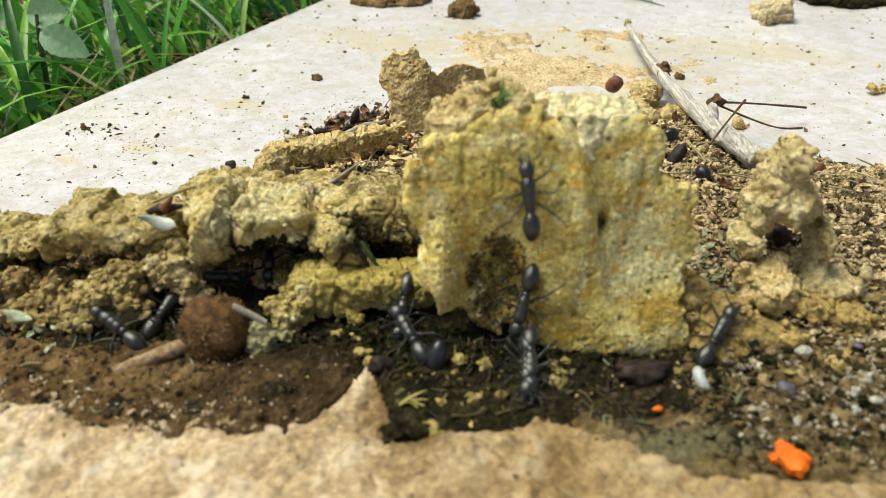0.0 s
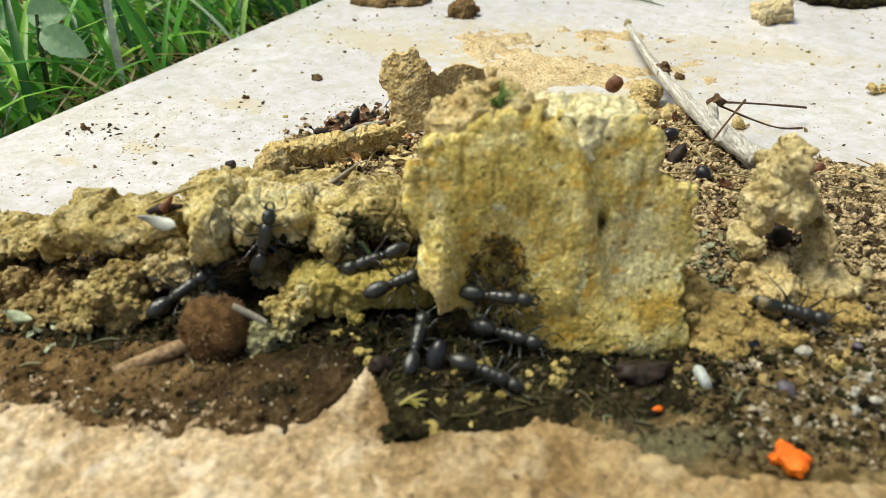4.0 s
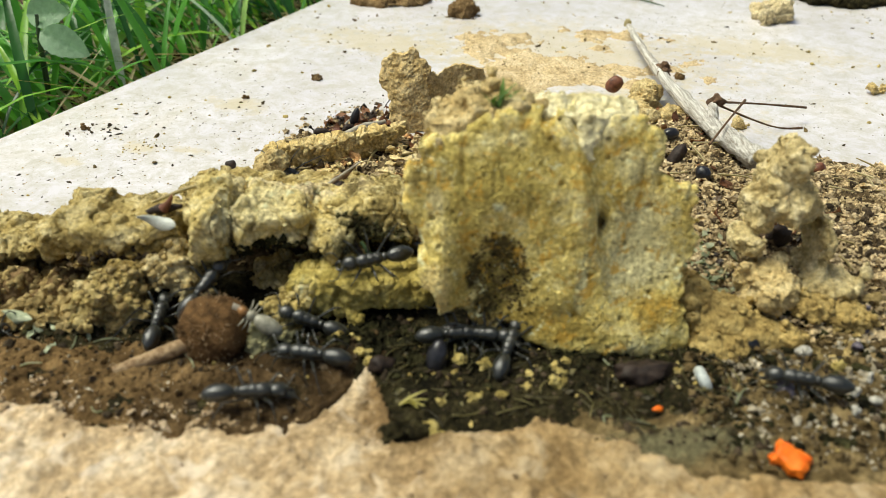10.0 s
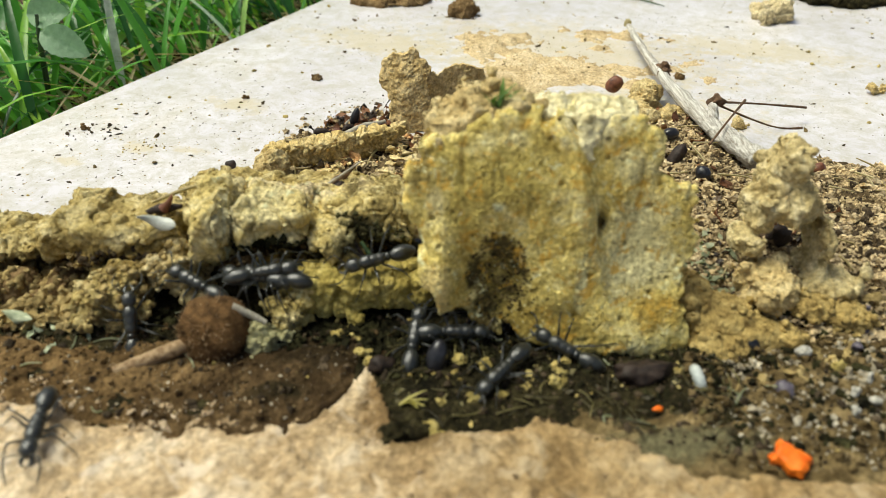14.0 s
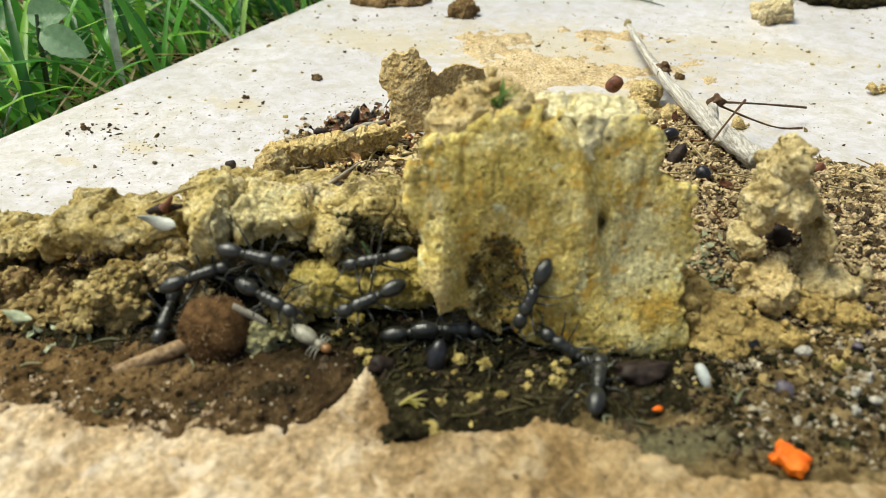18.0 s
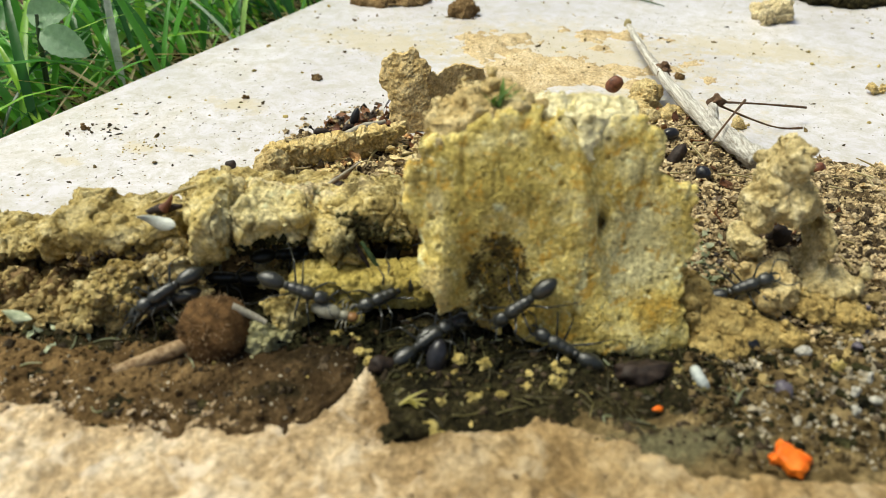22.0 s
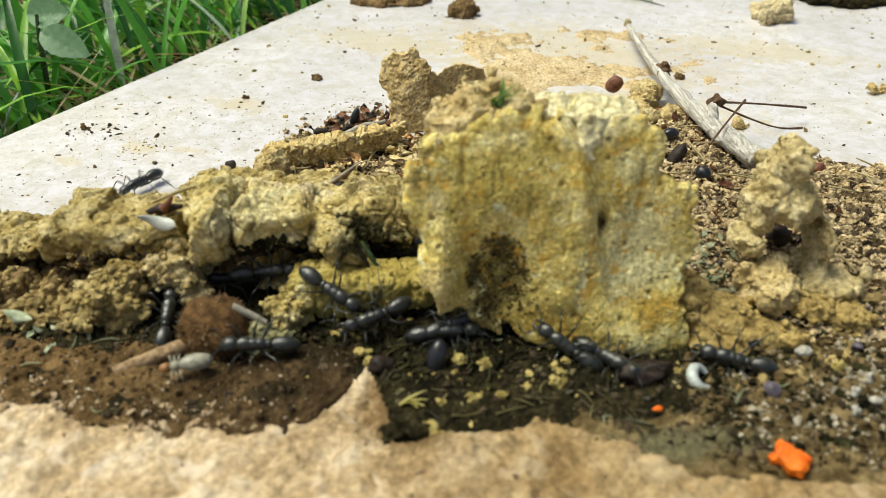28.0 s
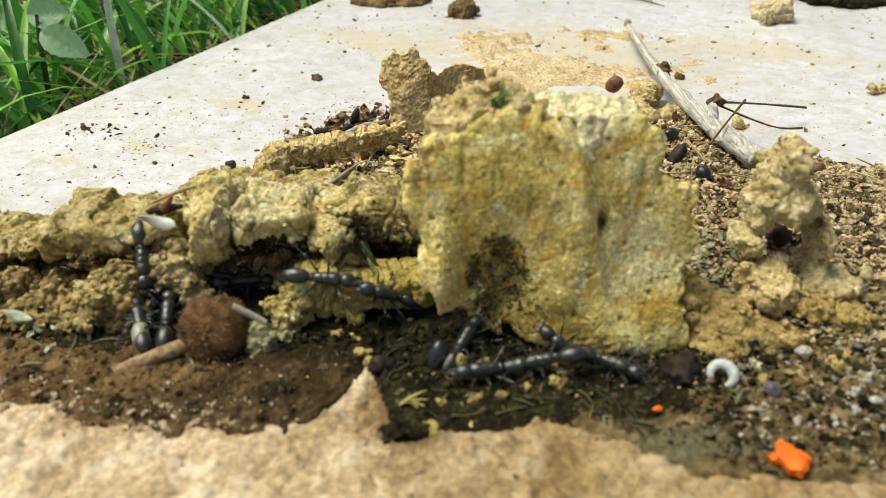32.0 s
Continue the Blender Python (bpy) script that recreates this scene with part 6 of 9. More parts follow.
# ---- ants ----
def ant_parts():
    """Meshes of one ant: 12.5 mm long, facing +x, its feet at z 0."""
    me = {}
    v, f = ICO[3]
    h = v * np.array((1.45, 1.15, 0.95))
    h[:, 1] *= 1 - 0.12 * (h[:, 0] / 1.45)
    h[:, 2] -= 0.10 * np.clip(h[:, 0], 0, 2) ** 2
    eyes = [egg((0.35, s * 1.02, 0.22), (0.28, 0.16, 0.24), 2) for s in (1, -1)]
    me["head"] = mesh_of("head", *join((h, f), *eyes), M_ANT)
    j = [tube([(1.1, s * 0.55, -0.35), (1.9, s * 0.75, -0.5), (2.5, s * 0.15, -0.55)], (0.3, 0.24, 0.07), 8, smooth=2) for s in (1, -1)]
    me["jaw"] = [mesh_of("mandible", *q, M_ANT) for q in j]
    me["antenna"] = [mesh_of("antenna", *tube([(1.0, s * 0.5, 0.35), (1.6, s * 1.5, 1.2), (2.1, s * 2.2, 1.5), (3.2, s * 2.3, 0.6), (4.6, s * 1.9, -0.7)], (0.11, 0.1, 0.1, 0.13, 0.09), 7, smooth=2), M_ANT) for s in (1, -1)]
    th = join(egg((1.35, 0, 0.08), (1.55, 1.14, 1.08), 3), egg((0.25, 0, 0.06), (1.75, 1.04, 1.05), 3), egg((-0.8, 0, 0.02), (1.45, 1.0, 1.05), 3))
    me["mesosoma"] = mesh_of("mesosoma", *th, M_ANT)
    me["petiole"] = mesh_of("petiole", *join(egg((-2.1, 0, 0.1), (0.7, 0.8, 1.0), 2), egg((-1.9, 0, -0.25), (1.1, 0.5, 0.5), 2)), M_ANT)
    g = v * np.array((2.4, 1.38, 1.34))
    taper = 1 - 0.22 * np.clip(-g[:, 0] / 2.35, 0, 1) ** 2
    ring = 1 - 0.06 * np.exp(-((g[:, 0] - 0.75) / 0.16) ** 2) - 0.035 * np.exp(-((g[:, 0] + 0.55) / 0.12) ** 2) - 0.03 * np.exp(-((g[:, 0] + 1.4) / 0.12) ** 2)
    g[:, 1:] *= (taper * ring)[:, None]
    me["gaster"] = mesh_of("gaster", g, f, M_ANT)
    me["leg"] = {}
    for k, (reach, ahead) in enumerate(((4.2, 3.4), (4.9, -0.6), (5.2, -5.0))):
        for s in (1, -1):
            pts = [(0, 0, 0), (ahead * 0.12, s * 0.6, -0.15), (ahead * 0.45, s * reach * 0.52, 1.5), (ahead * 0.55, s * reach * 0.6, 1.35), (ahead * 0.85, s * reach * 0.9, -1.4), (ahead * 0.92, s * reach * 0.95, -1.85), (ahead * 1.15, s * reach * 1.08, -2.25)]
            me["leg"][k, s] = mesh_of("leg", *tube(pts, (0.22, 0.21, 0.15, 0.125, 0.09, 0.065, 0.05), 7, smooth=1), M_ANT)
    return me


HIPS = {0: (1.5, 0.5, 1.95), 1: (0.35, 0.5, 1.9), 2: (-0.7, 0.5, 1.85)}


def ant(me, label):
    root = thing("ant", None, label, "ant", "foraging ants")

    def fix(name, mesh, parent, x, y, z, ry=0):
        ob = part(name, mesh, parent)
        ob.matrix_basis = mpose(x, y, z, 0, ry, 0)
        return ob
    head = fix("head", me["head"], root, 3.75, 0, 2.35, 14)
    for q in (0, 1):
        fix("mandible", me["jaw"][q], head, 0, 0, 0)
        fix("antenna", me["antenna"][q], head, 0, 0, 0)
    fix("mesosoma", me["mesosoma"], root, 0, 0, 2.45)
    fix("petiole", me["petiole"], root, 0, 0, 2.3)
    fix("gaster", me["gaster"], root, -4.75, 0, 2.35, -6)
    legs = []
    for k in (0, 1, 2):
        for s in (1, -1):
            x, y, z = HIPS[k]
            legs.append((fix("leg", me["leg"][k, s], root, x, s * y, z), (x, s * y, z), k, s))
    return root, legs


def termite(label):
    """A pale soft termite, carried off by an ant."""
    root = thing("termite", None, label, "termite", "carried termites")
    v, f = ICO[3]
    g = v * np.array((2.6, 1.35, 1.25))
    g[:, 1:] *= (1 + 0.05 * np.cos(g[:, 0] * 6.5))[:, None]
    part("abdomen", mesh_of("abdomen", g + np.array((-1.4, 0, 1.2)), f, M_TERMITE), root)
    part("thorax", mesh_of("thorax", *egg((1.6, 0, 1.1), (0.9, 0.75, 0.7), 3), M_TERMITE), root)
    part("head", mesh_of("head", *egg((3.0, 0, 1.0), (0.95, 0.8, 0.7), 3), M_AMBER), root, "amber brown head")
    for s in (1, -1):
        for k in (0, 1, 2):
            part("leg", mesh_of("leg", *tube([(1.3 + 0.4 * k, s * 0.5, 0.8), (1.5 + 0.7 * k - 0.6, s * 1.6, 1.3), (1.2 + 0.9 * k - 0.5, s * 2.4, 0.2)], (0.16, 0.12, 0.07), 6, smooth=1), M_TERMITE), root)
    return root


def larva():
    """A curled white grub."""
    pts = [(1.8 * math.cos(t), 1.65 * math.sin(t), 0.8) for t in np.linspace(-0.7, 4.2, 10)]
    v, f = tube(pts, (0.35, 0.6, 0.75, 0.86, 0.9, 0.9, 0.86, 0.76, 0.6, 0.4), 12, 0.08, 3)
    return thing("larva", mesh_of("larva", v, f, M_LARVA), "curled glossy white larva on the damp soil", "larva")


# seconds, then place in millimetres and turn in degrees
TRACKS = {
    "ant_a": [
        (0, -53.4, 99.4, 2.4, -19, -25, 151), (0.33, -54.4, 97.5, 1.7, -23, -16, 159), (0.67, -55.6, 96.2, 1.4, -30, -6, 166), (1, -56.6, 94.5, 1.6, -20, -10, -171),
        (1.17, -58.7, 94.4, 1.8, -20, -7, -173), (1.33, -61.3, 94.7, 1.5, -31, -6, -174), (1.5, -63.4, 94.4, 1.9, -21, -11, -167), (1.6, -66.4, 94.7, 1.8, -22, -13, -164),
        (1.7, -68.8, 94.2, 2.3, -17, -7, -171), (1.8, -71.4, 94.5, 2.5, -7, -15, -161), (1.9, -74.8, 95.3, 2.1, -11, -11, -167), (2, -77.3, 95.3, 2.3, -9, -11, -167),
        (2.52, -79, 99.6, 2.5, -28, -25, 160), (3.04, -82, 104.3, 2.1, 0, -35, 131), (3.56, -84.3, 107.8, 2.5, 21, -53, 85), (4.08, -86.6, 112.3, 1.8, 18, -21, 73),
        (4.6, -88.9, 116.7, 2.3, 36, -7, 32), (4.73, -83.6, 114.5, 5.9, 61, -6, 30), (4.86, -82.1, 115.1, 6.3, 70, -5, 29), (4.99, -79.3, 115.8, 7.2, 52, -1, 33),
        (5.11, -77, 117.4, 7.3, 53, -3, 27), (5.24, -75, 117.9, 7.7, 49, 2, 32), (5.37, -68.1, 113.3, 12.9, 43, -12, 1), (5.5, -64.2, 111.3, 14.3, 51, -9, 5),
        (5.75, -61.3, 110.3, 15.4, 59, -4, 4), (6, -59.2, 110.5, 15.5, 57, 10, 18), (6.2, -57.9, 110.2, 14.2, 55, 15, 8), (6.4, -55.8, 110.3, 12.8, 52, 18, -4),
        (6.6, -53.7, 110.1, 11.7, 64, 33, 1), (6.8, -51.8, 108.7, 10.6, 37, 37, -9), (7, -46.6, 102.2, 12.8, 27, 21, -35), (7.2, -46.4, 102.2, 10.5, 23, 25, -46),
        (7.4, -46.2, 102.2, 8.1, 18, 29, -57), (7.6, -45.9, 102.2, 5.7, 11, 32, -69), (7.8, -47.1, 102.2, 2.4, -4, 36, -64), (8, -46.6, 100.1, 1.3, 1, 19, -60),
        (8.25, -46.5, 100.2, 1.6, 9, 33, -20), (8.5, -46.9, 100.5, 1.4, 13, 14, 9), (8.75, -47.1, 100.7, 1.4, 16, -1, 48), (9, -47.3, 101.3, 1.5, 12, -20, 74),
        (9.5, -47.6, 101, 1.7, 18, -25, 76), (10, -47.3, 101.5, 1.9, 18, -12, 90), (10.5, -48.2, 101.3, 1.9, 22, -31, 83), (11, -48.5, 100.7, 1.8, 21, -21, 97),
        (11.5, -49.5, 101.6, 3.2, 8, -44, 114), (12, -50.3, 102.1, 4.4, 17, -59, 130), (12.5, -49.8, 102.3, 4.4, 30, -44, 100), (13, -49.2, 102.4, 4.1, 30, -41, 85),
        (13.5, -50.4, 101.9, 4.1, 34, -53, 89), (14, -50.9, 100.6, 3.1, 5, -57, 100), (14.25, -50.9, 99, 2.2, 11, -39, 103), (14.5, -51, 96.5, 1.9, -1, -11, 107),
        (15.17, -50.8, 99.6, 1.6, 8, -29, 92), (15.83, -49.1, 101.1, 1.8, 19, -38, 74), (16.5, -47, 102.2, 2.3, 33, -25, 70), (16.62, -44.8, 102.2, 4.4, 19, -28, 54),
        (16.75, -43, 102.2, 6, 24, -25, 44), (16.88, -42.9, 105.3, 6.6, 68, -24, 28), (17, -40.6, 104.7, 7.6, 30, -15, 24), (17.5, -39.8, 104.7, 7.8, 31, -13, 20),
        (18, -39.2, 104.7, 8.5, 31, -12, 19), (18.17, -39.3, 104.7, 8.3, 33, 6, -9), (18.33, -39.4, 104.7, 8.2, 27, 20, -34), (18.5, -39.4, 104.7, 8, 16, 30, -61),
        (18.67, -39.5, 104.7, 7.9, -1, 34, -92), (18.83, -39.6, 104.7, 7.7, -20, 28, -128), (19, -39.7, 104.7, 7.6, -31, 12, -161), (19.33, -41.4, 104.7, 6.7, -31, 15, -157),
        (19.67, -42.2, 102.2, 7.6, -29, 17, -153), (20, -43.9, 102.2, 6.8, -28, 19, -148), (20.5, -43.9, 102.2, 7, -30, 16, -154), (21, -44.1, 102.2, 7.3, -28, 19, -148),
        (21.5, -44.6, 102.2, 7.1, -26, 22, -142), (22, -44.8, 102.2, 6.8, -28, 19, -148), (22.5, -44.2, 102.2, 6.5, -25, 23, -140), (23, -43.4, 102.2, 6.4, -17, 29, -121),
        (23.5, -44.8, 102.2, 5.3, -18, 29, -124), (24, -46.2, 102.2, 4.2, -20, 28, -127), (24.25, -47.3, 102.2, 2.9, 2, 34, -87), (24.5, -48.8, 101.9, 1.9, -10, 28, -53),
        (24.75, -48.2, 99.2, 2.2, 21, 23, -20), (25, -49, 98.3, 1.5, 18, 3, 7), (25.83, -48.2, 99.8, 1.5, 36, -15, 29), (26.67, -47.5, 102.1, 1.4, 18, -6, 78),
        (27.5, -44.5, 102.2, 3.8, 1, -34, 89), (28, -46.3, 103, 1.7, 17, -26, 92), (28.5, -46.2, 103, 1.7, 15, -25, 96), (29, -46, 102.2, 1.8, 12, -21, 98),
        (30, -46.1, 101.8, 1.9, 6, -16, 102), (31, -45.9, 101.8, 1.9, 14, -27, 91), (32, -46, 102.2, 1.8, 12, -21, 98),
    ],
    "ant_b": [
        (0, -46.7, 105, 1.5, 17, -17, 70), (1, -46.3, 105.6, 1.6, 24, -12, 74), (2, -46.5, 106.7, 1.3, 14, -11, 64), (3, -46.3, 107.6, 1.4, 21, -16, 65),
        (4.25, -42.6, 105.2, 6.1, 50, -17, 31), (5.5, -41.3, 107, 6.1, 57, 12, 37), (8.25, -41.4, 107.1, 6.3, 62, -11, 49), (11, -38.5, 104.7, 7.6, 14, -31, 64),
        (11.5, -39.6, 104.7, 8.9, 11, -32, 70), (12, -40.7, 104.7, 10.1, 7, -33, 77), (12.5, -39.6, 104.7, 9.1, -5, -33, 99), (13, -38.4, 104.7, 8, -16, -30, 119),
        (13.5, -39.5, 104.7, 7.6, -24, -24, 137), (14, -40.6, 104.7, 7.2, -30, -16, 154), (14.83, -43, 105.1, 6.2, -62, -12, -174), (15.67, -42.4, 102.2, 5.8, -32, 10, -164),
        (16.5, -43.8, 102.2, 4.2, -25, 23, -139), (17, -43.7, 102.2, 4.5, -32, 12, -161), (17.5, -44.3, 102.2, 3.2, -22, 26, -134), (18, -45.9, 101.8, 2, -17, 24, -97),
        (18.5, -45.2, 102.2, 3.4, -12, 32, -112), (19, -45.6, 102.2, 4.5, -17, 30, -121), (19.5, -45.8, 102.2, 3.3, -15, 30, -119), (20, -46.9, 101.5, 1.6, -28, 21, -107),
        (20.5, -47.1, 101.7, 2, -32, 12, -120), (21, -47.7, 102.3, 2.4, -32, 11, -124), (21.5, -46.6, 102.2, 3.3, -28, 19, -148), (22, -46.2, 102.2, 4.2, -32, 12, -161),
        (22.5, -45.9, 102.2, 3.8, -24, 24, -138), (23, -45.1, 102.2, 3.8, -20, 28, -128), (23.5, -47.3, 102.5, 1.2, -20, 23, -103), (24, -47.3, 99.6, 1.4, -13, 6, -80),
        (24.5, -46.5, 100.1, 1.6, -21, 14, -102), (25, -45.9, 101.3, 1.6, -33, 10, -123), (25.31, -39, 94.3, 8.4, -13, 43, -133), (25.62, -37.7, 94.7, 8.9, 10, 27, -92),
        (25.94, -36.1, 95.1, 9.3, 5, 17, -73), (26.25, -34.8, 96.1, 9.3, -7, 24, -57), (26.56, -34.1, 98.5, 8.9, -4, 30, -35), (26.88, -34.2, 110, 1.2, 7, 3, -34),
        (27.19, -32.3, 112, 1.9, 28, 5, -8), (27.5, -29.7, 111.1, 4.5, 45, -2, 16), (28, -29.9, 111.4, 5.3, 46, -3, 5), (28.5, -30.1, 111.3, 5.3, 65, 8, 16),
        (29, -30.5, 111.3, 4.9, 56, -10, -6), (29.5, -32.8, 112.4, 2.1, 35, -5, 1), (30, -34.7, 111.5, 1.4, 5, 2, 12), (31, -34.9, 111.5, 1.3, 6, -4, 9),
        (32, -34.7, 111.5, 1.4, 5, 2, 12),
    ],
    "ant_c": [
        (0, -31.3, 116.9, 4.2, 0, 31, -83), (0.5, -30.8, 114.3, 5.4, 7, 35, -77), (1, -31.1, 114.2, 5.4, 19, 38, -78), (1.17, -30.7, 114.4, 5.5, -21, 33, -113),
        (1.33, -30.7, 114.4, 5.5, -35, 19, -144), (1.5, -31.2, 117.2, 4.3, -38, -6, -160), (1.67, -31.3, 117.2, 4.3, -31, -21, 166), (1.83, -31.5, 117.6, 4.3, -17, -25, 130),
        (2, -31.9, 119.5, 3.6, 5, -26, 102), (2.5, -31.9, 119.1, 3.7, -2, -31, 104), (3, -32.8, 121.3, 3.3, 2, -36, 90), (3.5, -28.6, 108.9, 14.9, 48, -70, 47),
        (4.17, -30.7, 109.6, 14.7, 71, -69, 42), (4.83, -32.4, 108.4, 14.9, 64, -69, 36), (5.5, -35.9, 110.8, 12.2, 54, -54, 64), (6, -36.1, 110.2, 12.1, 40, -62, 87),
        (6.2, -35.7, 111.2, 11.8, 83, -48, 38), (6.4, -34, 108.4, 13.4, 78, -10, 38), (6.6, -33.3, 108.2, 13.6, 80, 15, 19), (6.8, -32.5, 108.3, 13.5, 81, 45, 9),
        (7, -32, 108.7, 13.4, 64, 74, -8), (7.5, -31.8, 109.2, 12.1, 11, 87, -50), (8, -31.5, 108.8, 13.2, -36, 83, -103), (8.12, -34.4, 120.6, 3.7, 26, 35, -45),
        (8.24, -30.3, 109, 13.2, 71, 32, -2), (8.36, -29.7, 109.9, 13.2, 79, 5, 13), (8.48, -29.6, 110, 13, 72, -25, 19), (8.6, -28.5, 108.8, 14.3, 64, -55, 25),
        (8.73, -26.9, 109, 15.3, 69, -68, 23), (8.87, -25.7, 108.9, 16.6, 18, -69, 74), (9, -24.8, 110.6, 17.6, -10, -50, 108), (9.17, -24.8, 113.4, 17.2, 11, -35, 99),
        (9.33, -24.3, 114.4, 17.6, 15, -21, 94), (9.5, -23.7, 118.4, 17.5, 19, -27, 87), (9.67, -25, 118.9, 17.7, 7, -13, 109), (9.83, -27, 125.5, 15.5, -23, -18, 133),
        (10, -34.7, 157.4, 2.7, -68, -20, 174), (10.17, -31.2, 127.4, 15.1, -23, -5, -177), (10.33, -30.6, 116.2, 18.4, -29, -1, -150), (10.5, -32.3, 112.4, 19.2, -27, 7, -132),
        (10.67, -32.6, 111.3, 18.3, -39, 15, -123), (10.83, -33.9, 108.7, 17.6, -53, 34, -124), (11, -36.4, 110.7, 14.1, -59, 46, -115), (11.2, -35.9, 112, 12.6, -81, 19, -140),
        (11.4, -34.5, 109.1, 13.6, -75, -14, -151), (11.6, -33.6, 108.1, 14.1, 114, -137, 8), (11.8, -33.3, 108.2, 13.6, 126, -105, -13), (12, -31, 104.7, 13.3, 2, -33, 86),
        (12.33, -30.6, 104.7, 11.7, -15, -30, 118), (12.67, -30.2, 104.7, 10, -27, -21, 145), (13, -29.9, 104.7, 8.3, -33, -6, 171), (13.5, -30.4, 104.7, 8.2, -33, -7, 169),
        (14, -31.1, 104.7, 8.3, -33, -6, 171), (14.62, -30.8, 104.7, 8.3, -25, -23, 141), (15.25, -30.5, 104.7, 8.3, -10, -32, 108), (15.88, -30.2, 104.7, 8.3, 12, -32, 68),
        (16.5, -29.9, 104.7, 8.3, 29, -18, 29), (17, -29.3, 104.7, 8.3, 32, -9, 14), (17.5, -28.8, 104.7, 5.9, 33, 4, -7), (18, -27.2, 100.9, 6.6, 39, 15, -27),
        (18.5, -26.1, 101.2, 6.3, 36, 16, -8), (19, -24.8, 100.4, 7.2, 41, 10, 5), (19.5, -23.3, 101.2, 6.8, 49, 1, 1), (20, -21.4, 101.5, 6.3, 67, 4, 15),
        (20.5, -21.9, 101.7, 6.8, 56, 7, 8), (21, -22.1, 101.9, 7, 51, 13, 1), (21.5, -22.7, 101.9, 7.6, 43, 17, -12), (22, -23.3, 102.2, 7.8, 43, 19, -8),
        (22.5, -24.8, 102.5, 7.7, 44, -4, -7), (23, -26.3, 104.7, 7.2, 32, -11, 17), (23.5, -27, 104.7, 7.8, 27, -21, 35), (24, -28.1, 104.7, 8, 24, -24, 42),
        (24.5, -28.4, 104.7, 5.7, 33, -5, 8), (25, -27.7, 100.9, 6.6, 28, 11, -24), (25.75, -29, 100.7, 5, 30, 31, -48), (26.5, -28.8, 97.1, 6.1, -7, 42, -85),
        (27, -31.4, 95.7, 5.8, -51, 29, -110), (27.5, -32.6, 93.8, 6.3, -64, 11, -127), (27.75, -31.5, 93.8, 5.1, -68, -1, -145), (28, -29.5, 93.9, 3, -36, -7, -172),
        (28.1, -32.7, 93.6, 6.2, -61, -28, -150), (28.2, -34.1, 93.7, 7.7, -46, -24, -169), (28.3, -35.6, 94.6, 9, -26, -13, 168), (28.4, -37.6, 95.8, 9.3, -22, -7, 154),
        (28.5, -42, 102.2, 7.5, -30, -16, 155), (29, -43.5, 102.2, 8.9, -30, -16, 155), (29.25, -44.5, 102.2, 7.4, -33, 3, -175), (29.5, -45.5, 102.2, 5.8, -25, 23, -139),
        (29.75, -46.4, 102.2, 4.3, -4, 33, -97), (30, -48.5, 102.6, 2.1, 2, 38, -58), (30.2, -48.3, 102.1, 3.2, -26, 29, -93), (30.4, -49.3, 102.2, 2.3, -36, 23, -135),
        (30.6, -49.6, 101.6, 3.1, -47, -11, -150), (30.8, -50.3, 101.7, 3.3, -43, -42, -168), (31, -50.3, 101.8, 3.6, -16, -53, 141), (31.5, -50.2, 101.6, 2, -1, -39, 129),
        (32, -49.8, 100.4, 1.9, 2, -18, 113),
    ],
    "ant_d": [
        (0, -40.6, 111, 3.1, 23, 17, 26), (1.4, -41, 109.9, 4.5, 33, 46, 11), (2.8, -41.1, 109.7, 4.5, -12, 44, -50), (4.2, -41.2, 109.5, 4.9, -43, 35, -89),
        (5.6, -41.1, 107.9, 5.8, -57, 17, -114), (7, -41, 106.7, 5.7, -65, -5, -136), (7.12, -42, 105.6, 5.8, -54, 17, -157), (7.24, -42.9, 105.1, 5.3, -49, 24, -156),
        (7.36, -46.4, 106.7, 1.2, -24, 8, -124), (7.48, -47.5, 103.5, 1.9, -30, 6, -114), (7.6, -48.4, 102.4, 2, -29, 22, -121), (7.7, -49.5, 100.3, 2, -36, 22, -122),
        (7.8, -51.1, 98.8, 2, -33, 26, -127), (7.9, -51.6, 96.6, 2.7, -36, 26, -127), (8, -53.3, 95.7, 1.2, -10, 9, -110), (8.12, -53, 91.8, 2, -6, 9, -106),
        (8.25, -53.5, 89.7, 1.6, -18, 13, -106), (8.38, -53.7, 87.5, 1.6, -22, 16, -105), (8.5, -53.6, 84.4, 1.9, -16, 7, -94), (8.62, -52.1, 84, 1, -14, 19, -72),
        (8.75, -49.1, 82.9, 1.1, -2, 24, -46), (8.88, -46.4, 81.3, 1.9, 2, 6, -25), (9, -44.2, 79.9, 2, 12, -2, 5), (9.1, -42.3, 80.3, 2, 25, 14, 23),
        (9.2, -40.7, 80.5, 2.1, 16, 12, 21), (9.3, -38.7, 81, 1.7, 16, 12, 21), (9.4, -37, 82.5, 1.2, 23, 6, 14), (9.5, -35, 83.1, 1, 12, -4, 3),
        (9.62, -33.4, 83, 1.3, 12, -1, 5), (9.75, -31.5, 82.4, 1.9, 20, 1, 7), (9.88, -29.6, 82.7, 1.7, 18, 2, 7), (10, -27.6, 82.7, 2.2, 9, 6, 11),
        (10.1, -25.2, 83.1, 2.1, 20, 1, 8), (10.2, -22.5, 83, 2.6, 20, 3, 12), (10.3, -19.9, 83.2, 2.2, 13, 11, 23), (10.4, -17.4, 84.1, 1.8, 7, 0, 12),
        (10.5, -14.7, 84.5, 1.6, 9, 4, 19), (10.6, -12.1, 85.2, 1.3, 7, 1, 25), (10.7, -9.1, 86.1, 1.2, 5, -7, 24), (10.8, -6.8, 86.5, 1.2, 11, -7, 33),
